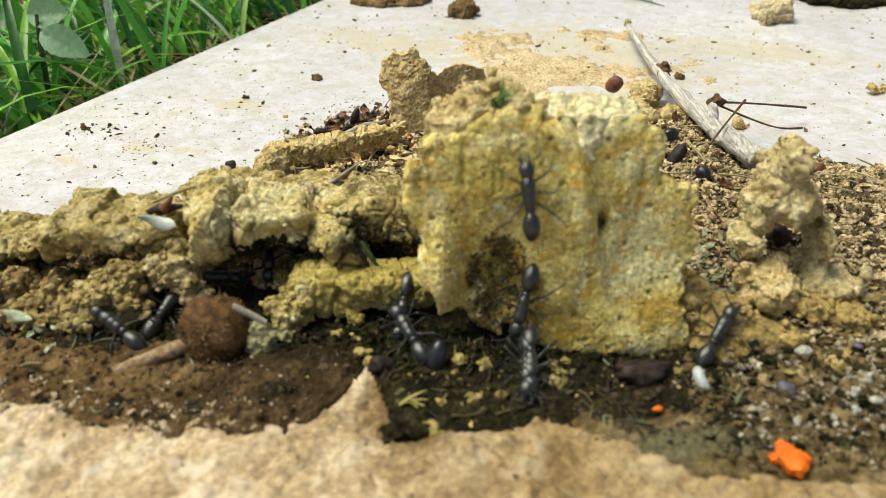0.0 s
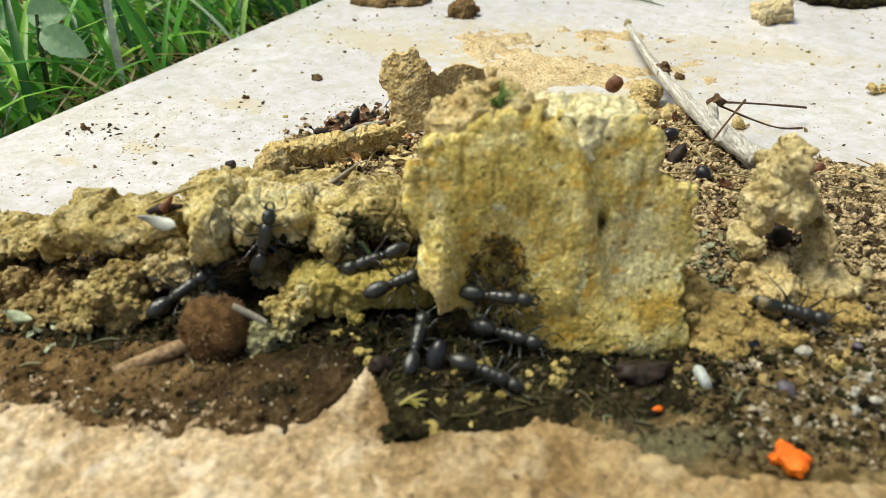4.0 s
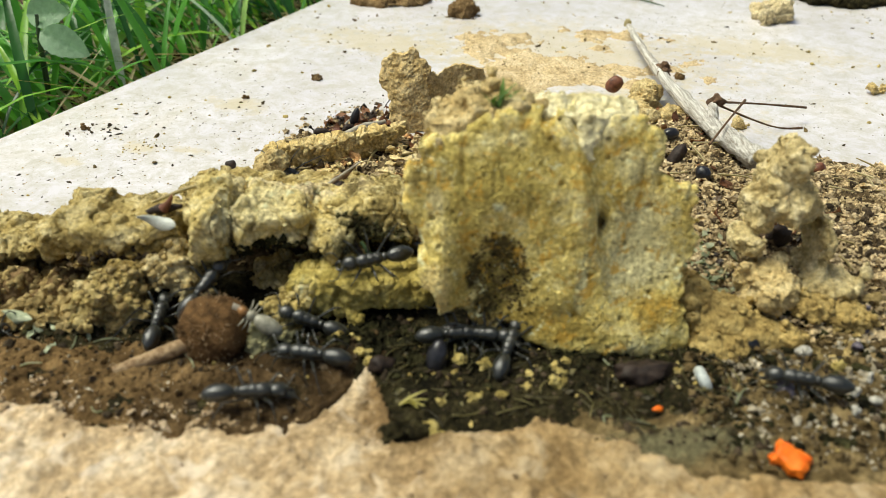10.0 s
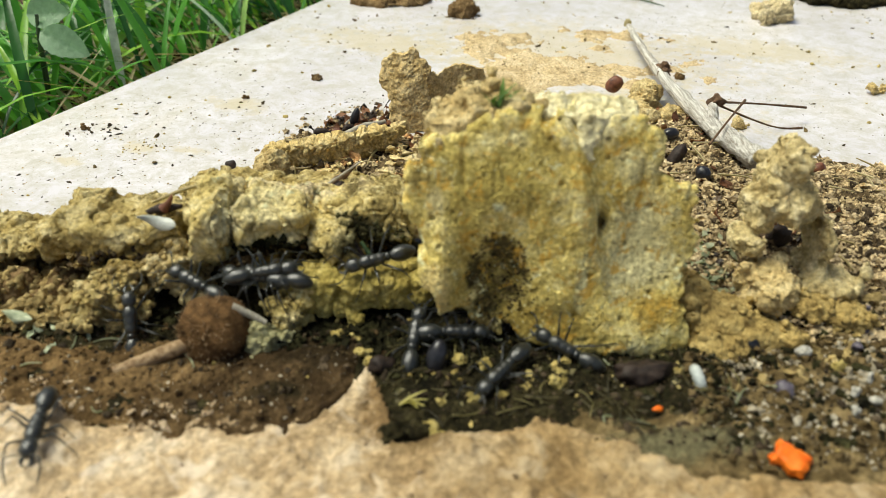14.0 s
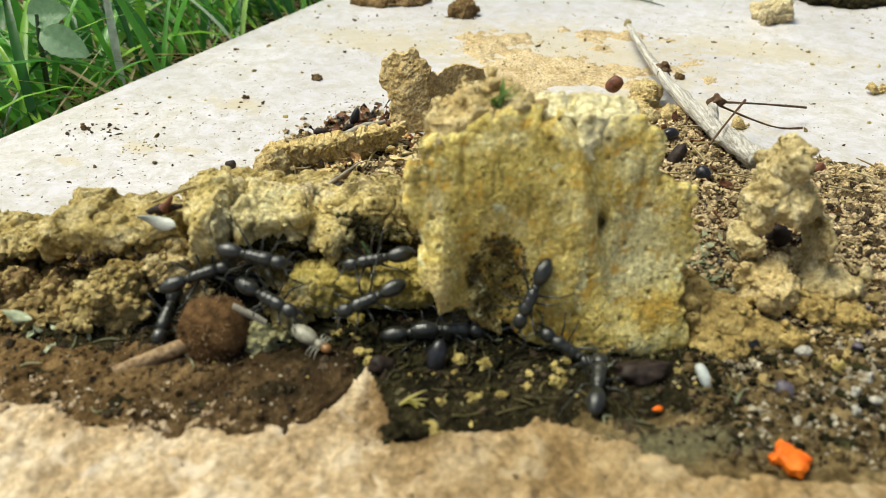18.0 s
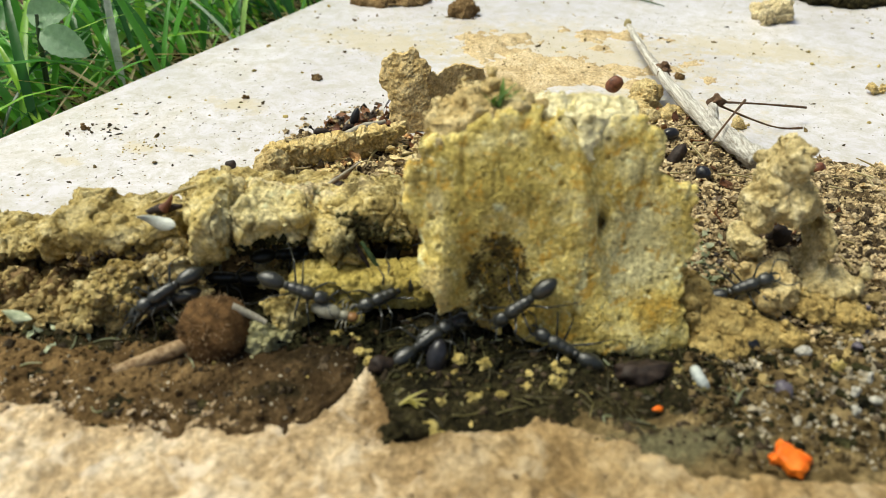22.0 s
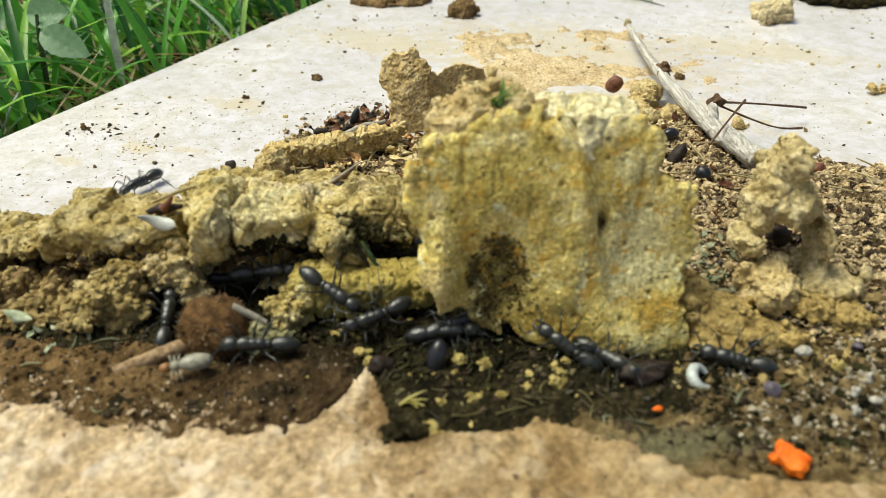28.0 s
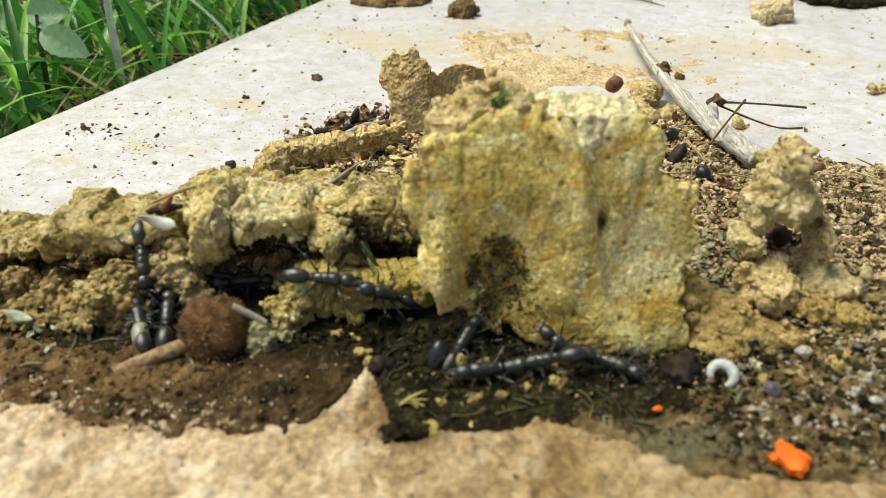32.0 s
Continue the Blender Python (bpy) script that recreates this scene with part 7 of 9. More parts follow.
        (10.9, -4.5, 87.6, 1.5, 8, -2, 44), (11, -1.6, 88.5, 1.5, 30, -17, 39), (11.5, -1.4, 88.8, 1.6, 26, -16, 48), (12, -1.4, 88.3, 1.4, 7, -17, 57),
        (12.25, -1.8, 90.9, 3.1, 20, -36, 50), (12.5, -2, 91.9, 4.1, 10, -32, 58), (12.75, -2.5, 98.5, 1.2, 9, -27, 65), (13, -3.4, 100.7, 1.9, 14, -20, 72),
        (13.5, -3.6, 98.3, 2.1, -5, -24, 76), (14, -4, 96.7, 2.2, -6, -29, 80), (14.83, -4, 96.7, 1.9, -4, -25, 76), (15.67, -3.7, 97.4, 2, 24, -36, 55),
        (16.5, -3.5, 97, 1.9, 7, -33, 55), (16.75, -3.9, 96.7, 2.4, 19, -11, 42), (17, -3.7, 96.3, 1.7, 42, -7, 15), (17.5, -3.2, 97.1, 1.8, 28, -2, 21),
        (18, -3.1, 98.6, 1.1, 25, -4, 2), (19, -3, 97.3, 1.5, 28, -9, -8), (20, -2.8, 97.4, 1.6, 19, -8, 6), (21, -2.6, 96.2, 1.4, 28, -18, 10),
        (22, -2.4, 96.2, 1.7, 24, -18, 34), (23, -2.1, 92.7, 4.1, 15, -27, 30), (24, -1.5, 92.6, 4.9, 34, -12, 25), (25, -0.7, 92.9, 5.3, 17, -10, 20),
        (25.8, -0.3, 93.1, 5.3, 27, -4, 20), (26.6, 0.1, 98.2, 1.1, 15, -8, 13), (27.4, 0.3, 98.2, 1.2, 24, -7, -1), (28.2, 1.2, 97.9, 1.3, 13, -5, 3),
        (29, 1.3, 97.5, 1.6, 24, 6, 7), (29.5, 2, 97.1, 2.2, 18, 1, 4), (30, 3.1, 96.6, 2, 24, -3, -12), (30.5, 3.9, 97.6, 1.6, 16, -5, -21),
        (31, 4, 96.7, 1.8, 23, -2, -18), (31.5, 3.9, 97.3, 1.5, 17, -12, 23), (32, 3.7, 96.1, 1.7, 6, -25, 57),
    ],
    "ant_e": [
        (0, -6.1, 102.1, 3.2, 7, 40, -102), (0.2, -6.1, 102, 5.3, -32, 37, -152), (0.4, -6.5, 103.3, 5.7, -56, 8, -175), (0.6, -6.6, 103.7, 7.5, -53, -16, 160),
        (0.8, -8.1, 115.4, 1.6, -16, -23, 121), (1, -8.3, 119.1, 2, 3, -47, 84), (1.5, -7.1, 107.5, 7.4, -7, -35, 83), (2, -6.4, 103.5, 8.2, 10, -41, 78),
        (2.5, -6.7, 104.1, 7.8, 39, -43, 33), (3, -8.3, 114.6, 1.5, 15, -13, 25), (3.5, -6.3, 104.4, 9, 21, -38, 52), (3.9, -6.4, 103.9, 8.6, 36, -18, 27),
        (4.3, -7, 105.4, 7.6, 42, 2, 3), (4.7, -6.4, 104.4, 8.8, 39, 17, -27), (5.1, -7.1, 105.4, 7.1, 29, 26, -57), (5.5, -6.4, 103.5, 8.2, -1, 42, -89),
        (6, -5.4, 102.9, 8.2, 20, 45, -75), (6.33, -6.2, 104.1, 8.8, 30, 33, -35), (6.67, -7.8, 119.7, 1.4, 50, 8, -12), (7, -8.4, 120.3, 3, 57, -17, 10),
        (7.5, -8.2, 121.3, 4.1, 52, -45, 24), (8, -8.2, 110.9, 12.3, 40, -69, 60), (8.2, -8.6, 122, 4.9, 51, -39, 24), (8.4, -8.9, 121.6, 4.2, 57, -7, 7),
        (8.6, -9.3, 121.5, 4.1, 61, 19, -17), (8.8, -9.7, 121.4, 3.8, 44, 48, -41), (9, -10, 121.1, 3.4, -9, 58, -100), (9.2, -10.1, 121.3, 3.5, 28, 48, -48),
        (9.4, -10, 121.3, 3.6, 55, 29, -17), (9.6, -10, 121.4, 3.9, 63, 1, -3), (9.8, -9.9, 121.5, 4, 59, -26, 14), (10, -9.8, 121.5, 4, 46, -51, 37),
        (10.5, -9.7, 121.5, 4, 36, -56, 50), (11, -9.8, 121.5, 4.1, 19, -60, 69), (11.2, -9.5, 121.4, 3.9, 55, -43, 22), (11.4, -9.3, 121.2, 3.5, 63, -13, 5),
        (11.6, -9.1, 120.7, 2.6, 51, 15, -11), (11.8, -8.8, 120.4, 2.1, 43, 43, -33), (12, -8.9, 120, 1.2, 14, 54, -81), (12.2, -8.7, 119.6, 0.9, 43, 43, -36),
        (12.4, -8.7, 119.2, 0.6, 44, 22, -8), (12.6, -8.3, 116.8, 1.4, 54, -5, 7), (12.8, -7.5, 105.5, 7.1, 37, -27, 30), (13, -8.3, 114.6, 1.5, 0, -20, 74),
        (13.5, -7.2, 106.6, 7.2, 8, -34, 77), (14, -8.3, 114.6, 1.5, -2, -20, 79), (14.83, -8.2, 111.2, 1.6, 14, -12, 81), (15.67, -6.3, 103.5, 8.2, 29, -41, 71),
        (16.5, -6.4, 103.5, 8.2, 14, -40, 72), (16.62, -8.6, 110.8, 1.6, 0, -16, 109), (16.69, -9.1, 107.7, 4.3, -20, -40, 142), (16.75, -9.7, 104.5, 7.1, 121, -134, 13),
        (16.88, -10.4, 104.2, 6.6, -70, -18, -153), (17, -11.3, 102.6, 7.1, -51, 11, -137), (17.5, -12.1, 101.1, 7.2, -62, 14, -153), (18, -12.6, 101.1, 7.3, -61, 17, -160),
        (18.5, -11.2, 102.7, 6.4, -67, 8, -144), (19, -10, 104, 5.7, -46, 5, -136), (19.5, -10.5, 102.6, 6.3, -65, 5, -144), (20, -10.1, 103.9, 5.4, -46, 1, -152),
        (20.5, -9.9, 108.5, 1.6, -38, 7, -142), (21, -9.3, 106.9, 1.9, -32, 20, -148), (21.5, -9.9, 107.6, 1.6, -42, 2, -144), (22, -10.1, 103.9, 5.4, -46, 6, -147),
        (22.5, -10.8, 103.8, 6.2, -57, -10, -154), (23, -11.3, 102.6, 7.2, -55, -13, -161), (23.5, -10.5, 102.6, 6.4, -66, -4, -146), (24, -10.1, 103.7, 4.8, -53, 10, -152),
        (24.5, -11.5, 101.5, 6.8, -63, 8, -157), (25, -12.6, 101.1, 7.2, -63, 8, -166), (25.83, -11.5, 102.5, 7.1, -55, 0, -147), (26.67, -10.3, 104.2, 7.5, -54, 3, -142),
        (27.5, -8.3, 114.6, 1.5, -14, 15, -149), (27.67, -10.1, 104, 6.2, -62, 6, -143), (27.83, -11.1, 101.9, 5.8, -61, 9, -150), (28, -12.1, 100.5, 4.9, -69, 9, -154),
        (28.25, -11.4, 100.8, 5.8, -54, 35, -137), (28.5, -11.5, 101.8, 6.8, -37, 58, -106), (28.75, -10.9, 103.8, 6.2, 13, 64, -42), (29, -10, 104.4, 7.8, 18, 39, -15),
        (29.2, -10.3, 104.2, 7.7, -3, 55, -62), (29.4, -10.3, 104.2, 7.6, -43, 39, -111), (29.6, -10.4, 104.2, 7.5, -53, 17, -140), (29.8, -10.3, 104.4, 7, -55, -11, -156),
        (30, -10, 104.1, 6.4, -33, -32, 173), (30.5, -10.6, 104.1, 6.6, -50, -34, -176), (31, -10.6, 104.1, 6.7, -62, -35, -159), (31.5, -10.5, 104.2, 6.9, -43, -25, -171),
        (32, -10.3, 104, 6.1, -54, -29, -161),
    ],
    "ant_f": [
        (0, -10.4, 119.8, 2.4, -56, -7, 173), (0.86, -10.2, 119.9, 2.4, -55, -10, 172), (1.71, -10.3, 119.8, 2.4, -55, -7, 173), (2.57, -10.2, 119.7, 2.2, -49, -6, 179),
        (3.43, -9.8, 120.2, 1.6, -59, -5, 172), (4.29, -9.8, 120.1, 1.4, -50, -2, 177), (5.14, -9.8, 120.1, 1.4, -50, -5, 173), (6, -9.9, 120, 1.3, -55, -1, -179),
        (6.25, -10.9, 105.4, 9.2, -36, -9, -167), (6.5, -13, 104.5, 8.8, -35, -2, -178), (6.75, -15.2, 103.8, 8.7, -38, -3, -179), (7, -16.9, 103, 9.1, -46, -2, 180),
        (7.5, -16.9, 104.2, 9.1, -56, -6, -178), (8, -16.9, 104.2, 9.2, -54, 2, -173), (8.2, -15.3, 102, 7.5, -40, 12, 175), (8.4, -14.6, 100.5, 6.5, -64, 11, -179),
        (8.55, -17.5, 101.4, 4.5, -59, 5, -166), (8.7, -19.7, 103.6, 1.7, -47, 11, -169), (8.85, -21.6, 101.6, 2.1, -39, 6, -159), (9, -23.9, 99.3, 2.5, -28, 9, -158),
        (9.5, -23.4, 101.2, 1.4, -55, -3, -176), (10, -22.4, 100.7, 2.6, -35, -21, 174), (10.5, -22.5, 102.4, 3.5, -29, -30, 157), (11, -22, 100.7, 5.9, -18, -41, 140),
        (11.33, -23.9, 101.9, 6.9, -37, -39, 144), (11.67, -25.7, 104.5, 6.9, -31, -16, 133), (12, -27.4, 104.7, 8.3, -25, -23, 141), (12.5, -28.1, 104.7, 7.8, -31, -15, 157),
        (13, -28.4, 104.7, 7.6, -33, -9, 167), (13.5, -28.3, 104.7, 7.8, -33, -4, 175), (14, -28, 104.7, 8.3, -33, -6, 171), (14.83, -30.5, 104.7, 8.1, -33, -4, 174),
        (15.67, -36.1, 113.4, 1, -12, -5, -179), (16.5, -38.7, 112.5, 1.3, -9, -8, -169), (17.31, -38.8, 112.8, 1.3, -9, -7, -158), (18.12, -39, 112.7, 1.3, -7, -10, -176),
        (18.93, -38.8, 112.9, 1.3, -7, -8, -162), (19.74, -38.9, 112.5, 1.3, -6, -9, -163), (20.55, -38.7, 112.4, 1.3, -7, -12, -172), (21.36, -39.3, 112.6, 1.4, -8, -13, -179),
        (22.17, -39.2, 112.6, 1.4, -9, -10, -165), (22.98, -39.4, 112.4, 1.5, -6, -12, -164), (23.79, -39.2, 112.6, 1.4, -5, -10, 175), (24.61, -39.3, 113, 1.5, -12, -12, -170),
        (25.42, -39.5, 112.5, 1.5, -10, -19, -172), (26.23, -39.3, 112.9, 1.5, -11, -13, -173), (27.04, -39.2, 112.5, 1.4, -5, -12, 178), (27.85, -39.3, 112.6, 1.4, -10, -11, -168),
        (28.66, -39.7, 112.8, 1.6, -16, -18, -154), (29.47, -39.5, 112.4, 1.5, -8, -15, -177), (30.28, -39.3, 112.8, 1.4, -10, -11, -173), (31.09, -39.6, 112.7, 1.6, -7, -15, -164),
        (31.9, -39.6, 112.8, 1.6, -9, -19, -171), (32, -39.6, 112.8, 1.6, -9, -19, -171),
    ],
    "ant_g": [
        (0, -5.6, 98.5, 2, -18, -25, 123), (1, -5.2, 98.7, 1.8, -16, -28, 115), (2, -5.1, 99.4, 2.5, -16, -47, 105), (3.75, -4.2, 96.6, 1.9, 4, -20, 82),
        (5.5, -3.3, 94.4, 1.6, 16, -40, 49), (5.88, -3.2, 95.2, 1.8, -8, -37, 88), (6.25, -2.7, 96.8, 1.9, -9, -25, 116), (6.62, -2.8, 97.4, 1.6, -14, -11, 138),
        (7, -2.6, 98.5, 1.6, -35, -8, 174), (7.33, -4.7, 99.3, 2.3, -24, -5, 167), (7.67, -7, 100.5, 1.8, -44, -14, 176), (8, -9.9, 103.2, 1.5, -50, -19, -180),
        (8.33, -10.3, 98.6, 2.3, -33, -22, -176), (8.67, -10.4, 95.5, 2, -29, -13, 173), (9, -10.5, 91.5, 3.5, -34, -17, 177), (9.2, -12.9, 92.3, 1.9, -33, -10, 172),
        (9.4, -15, 91.1, 2.7, -19, -10, 173), (9.6, -16.9, 90.8, 2.8, -15, -9, 174), (9.8, -18.2, 90.8, 2.7, -22, -3, 169), (10, -20.7, 90.9, 2.4, -6, -2, 170),
        (10.25, -23.4, 92.1, 2.2, -11, -7, 144), (10.5, -25.6, 92, 2.1, 0, -17, 126), (10.75, -27.9, 92.2, 2.3, 6, -26, 105), (11, -29.3, 93.5, 2.4, 7, -29, 77),
        (11.5, -31, 94.8, 2.9, 25, -44, 77), (12, -31.3, 94.9, 4.7, 37, -50, 85), (12.2, -31.9, 95, 6.6, 50, -42, 87), (12.4, -32.5, 95.8, 8, 35, -32, 89),
        (12.6, -33.4, 97.1, 8.7, 29, -15, 94), (12.8, -34.6, 104.7, 6.3, 2, -33, 86), (13, -35, 104.7, 8.7, 3, -33, 85), (13.33, -32.8, 104.7, 8.8, 17, -29, 58),
        (13.67, -30.7, 104.7, 8.9, 28, -19, 32), (14, -28.6, 104.7, 9.1, 33, -6, 9), (15.5, -29.6, 104.7, 10.5, 33, -3, 5), (17, -30.6, 104.7, 11.9, 34, 0, 0),
        (18.5, -29.1, 104.7, 11.9, 32, 11, -18), (20, -27.6, 104.7, 11.9, 27, 21, -35), (20.5, -27.5, 104.7, 11.4, 22, 26, -48), (21, -27.2, 104.7, 10.5, 19, 28, -53),
        (21.5, -25.9, 104.7, 11.2, 30, 15, -24), (22, -28.3, 117.5, 3.7, 20, 8, 22), (22.5, -27.6, 117, 4, 26, 3, 8), (23, -27.2, 116.8, 4, 23, 8, 21),
        (23.5, -25.4, 117.5, 4.3, 32, -2, -8), (24, -23.9, 116.1, 5.4, 23, 2, -15), (24.5, -26.9, 118.8, 4, 19, 5, -14), (25, -25.7, 104.7, 13.2, 32, 9, -13),
        (25.62, -27.4, 117.1, 4, 18, 15, -15), (26.25, -22.9, 107.1, 8.3, 24, 10, -30), (26.88, -20.8, 103.9, 9.4, 29, 24, -24), (27.5, -18.8, 103.1, 9.3, 33, 26, -31),
        (28, -17.6, 103.3, 6.7, 42, 25, -25), (28.5, -18.9, 102.4, 8.4, 46, 30, -31), (29, -20.1, 103.2, 8.9, 32, 37, -35), (29.5, -20.7, 104.2, 9.7, 15, 27, -46),
        (30, -21.6, 104.8, 9.8, 17, 28, -48), (30.5, -22.2, 105.9, 9, 17, 19, -50), (31, -21.8, 104.3, 9.4, 14, 23, -56), (31.5, -20.7, 103.9, 9.5, 29, 30, -15),
        (32, -19.2, 104.1, 8.9, 48, 7, 1),
    ],
    "ant_h": [
        (0, -8.7, 121.2, 3.8, 34, -58, 49), (1.5, -8.3, 120.4, 3.2, 45, -42, 31), (3, -8.1, 119.2, 2.4, 48, -21, 23), (4.5, -9.4, 120.2, 2.5, 54, -25, 16),
        (6, -10.4, 121.2, 3.3, 55, -26, 15), (6.5, -9.6, 121.2, 3.4, 58, -24, 13), (7, -8.4, 120.5, 3.4, 61, -10, 3), (7.83, -8.3, 120.5, 3.6, 62, -9, 3),
        (8.67, -8.3, 120.5, 3.7, 62, -10, 2), (9.5, -8.4, 120.6, 3.6, 56, -11, 0), (10.33, -8.2, 121.1, 3.8, 61, -15, 6), (11.17, -8.2, 121.4, 4.2, 60, -17, 3),
        (12, -8.2, 121.3, 4.1, 63, -20, 5), (12.83, -8.3, 121.2, 3.9, 57, -19, 10), (13.67, -8.1, 121.4, 4.2, 59, -13, 3), (14.5, -8.7, 120.7, 3.7, 59, -20, 8),
        (15.33, -8.3, 120.5, 3.5, 61, -18, 4), (16.17, -8.7, 120.6, 3.5, 62, -13, 7), (17, -8.3, 120.6, 3.8, 57, -9, 4), (17.5, -8.8, 121.1, 3.5, 54, -28, 22),
        (18, -9.4, 120.8, 2.9, 42, -49, 40), (18.88, -9.5, 120.9, 3, 35, -54, 47), (19.75, -9.4, 120.9, 3, 37, -53, 45), (20.62, -9.2, 121, 3.3, 40, -56, 38),
        (21.5, -9.4, 121, 3.2, 32, -57, 52), (22.38, -9.6, 120.9, 3, 32, -56, 52), (23.25, -9.5, 121, 3.1, 19, -59, 67), (24.12, -9.6, 121, 3.2, 11, -63, 76),
        (25, -9.4, 121, 3.2, 20, -63, 67), (26.25, -8.2, 120.2, 2.8, 39, -40, 42), (27.5, -7, 119.6, 2.6, 51, -23, 20), (28, -8.3, 120.6, 3.8, 56, -17, 10),
        (28.8, -8.3, 120.5, 3.6, 61, -17, 9), (29.6, -8.8, 121, 3.4, 59, -7, 8), (30.4, -8.3, 120.5, 3.4, 61, -12, 3), (31.2, -8.5, 120.5, 3.5, 62, -9, -2),
        (32, -8.7, 120.6, 3.2, 62, -8, 7),
    ],
    "ant_i": [
        (0, 12.2, 100.7, 26.9, -13, -71, 110), (0.1, 11.9, 101.3, 29.1, 3, -68, 93), (0.2, 11.6, 102.3, 31.3, 10, -67, 80), (0.3, 11.3, 103.2, 33.5, 22, -68, 66),
        (0.4, 10.9, 104, 35.8, 25, -62, 58), (0.5, 10.6, 104.6, 37.2, 20, -44, 62), (0.62, 8.5, 104.7, 36.8, -45, -41, 137), (0.75, 6.4, 104.4, 36.1, -53, 2, 175),
        (0.88, 5.8, 103.7, 33.9, -71, 19, -179), (1, 5.4, 102.9, 31, 112, 143, 4), (1.17, 3.1, 102.9, 30.4, 111, 149, 6), (1.33, 1, 102.8, 29.7, -66, 25, -174),
        (1.5, -1.2, 102.5, 29, -69, 19, -173), (1.63, -2.4, 101.7, 26.2, 115, 143, 8), (1.77, -3.7, 100.8, 23.4, 124, 127, 14), (1.9, -7.4, 111.4, 13, -44, 52, -124),
        (2.03, -8.1, 111.1, 12.2, -63, 45, -148), (2.17, -11.1, 121.4, 3.5, -48, 30, -157), (2.3, -12.4, 109, 9.8, -54, 9, -157), (3.1, -12.5, 109.3, 9.7, -56, 8, -159),
        (3.91, -12.6, 109, 9.7, -58, 10, -159), (4.71, -12.4, 108.7, 9.8, -59, 17, -159), (5.52, -12.2, 107.4, 10.9, -60, -3, -155), (6.32, -11.9, 107.2, 11, -58, 6, -168),
        (7.13, -12, 107.3, 11, -47, 5, -161), (7.93, -11.9, 107.3, 10.8, -52, 3, -163), (8.74, -12.4, 108.5, 9.6, -52, 1, -164), (9.54, -12.4, 108.3, 9.6, -46, 9, -165),
        (10.35, -11.9, 107.2, 11.1, -56, 0, -164), (11.15, -12.3, 108.6, 9.8, -52, 7, -157), (11.95, -12.2, 108.3, 9.7, -45, 8, -164), (12.76, -12.3, 108.4, 9.7, -51, 8, -159),
        (13.56, -11.9, 107.3, 10.6, -57, 3, -165), (14.37, -11.4, 107.1, 10.1, -38, 7, -158), (15.17, -12, 108.2, 9.8, -51, 10, -159), (15.98, -11.8, 107.2, 10.6, -54, 2, -166),
        (16.78, -11.5, 107.2, 10.6, -61, 11, -165), (17.59, -11.5, 107.4, 10.9, -54, 13, -170), (18.39, -11.5, 107.2, 9.8, -45, 2, -172), (19.2, -11.7, 107.2, 11, -52, -7, -158),
        (20, -11.5, 107.2, 10.5, -57, -1, -160), (20.5, -10.4, 111.8, 10, -43, 20, -109), (21, -9.2, 116.4, 9.5, -15, 21, -51), (21.5, -8, 121, 9, 0, 0, 0),
        (22.5, -2, 124, 10, 0, 0, 40), (23.8, 8, 126, 22, 0, 0, 60), (24.07, 10.3, 125.3, 25.7, 0, 0, 10), (24.33, 12.7, 124.7, 29.3, 0, 0, -40),
        (24.6, 15, 124, 33, 0, 0, -90), (24.95, 16.6, 114.5, 39.3, 0, 0, -95), (25.12, 15.5, 108, 39, 0, 0, -110), (25.31, 11.5, 105.5, 36, -22, 28, -128),
        (25.5, 7.5, 103, 33, -61, 43, -164), (25.64, 6, 102.9, 31.9, 118, 137, 10), (25.78, 4.3, 103, 30.7, 115, 138, 9), (25.92, 2.5, 102.5, 29.6, -63, 37, -166),
        (26.06, 0.7, 102.4, 28.5, -64, 35, -166), (26.2, -1.1, 101.9, 27.5, -65, 33, -168), (26.38, -2.2, 101.5, 25.8, 116, 137, 12), (26.55, -3, 100.9, 24, 125, 128, 16),
        (26.72, -5.9, 113.2, 14.5, -45, 31, -120), (26.9, -7.4, 111.4, 13, -44, 52, -124), (27.1, -8.1, 111, 12.1, -70, 47, -151), (27.3, -9.8, 121.2, 3.5, -54, 32, -161),
        (27.5, -11, 120, 2.5, -56, 19, -173), (28.4, -11.1, 120, 2.4, -57, 18, -174), (29.3, -10.9, 120.2, 2.7, -58, 22, -172), (30.2, -11.6, 120.7, 2.1, -58, 7, -172),
        (31.1, -12.1, 120.7, 2.1, -62, 14, -174), (32, -12, 120.6, 2.1, -65, 8, -174),
    ],
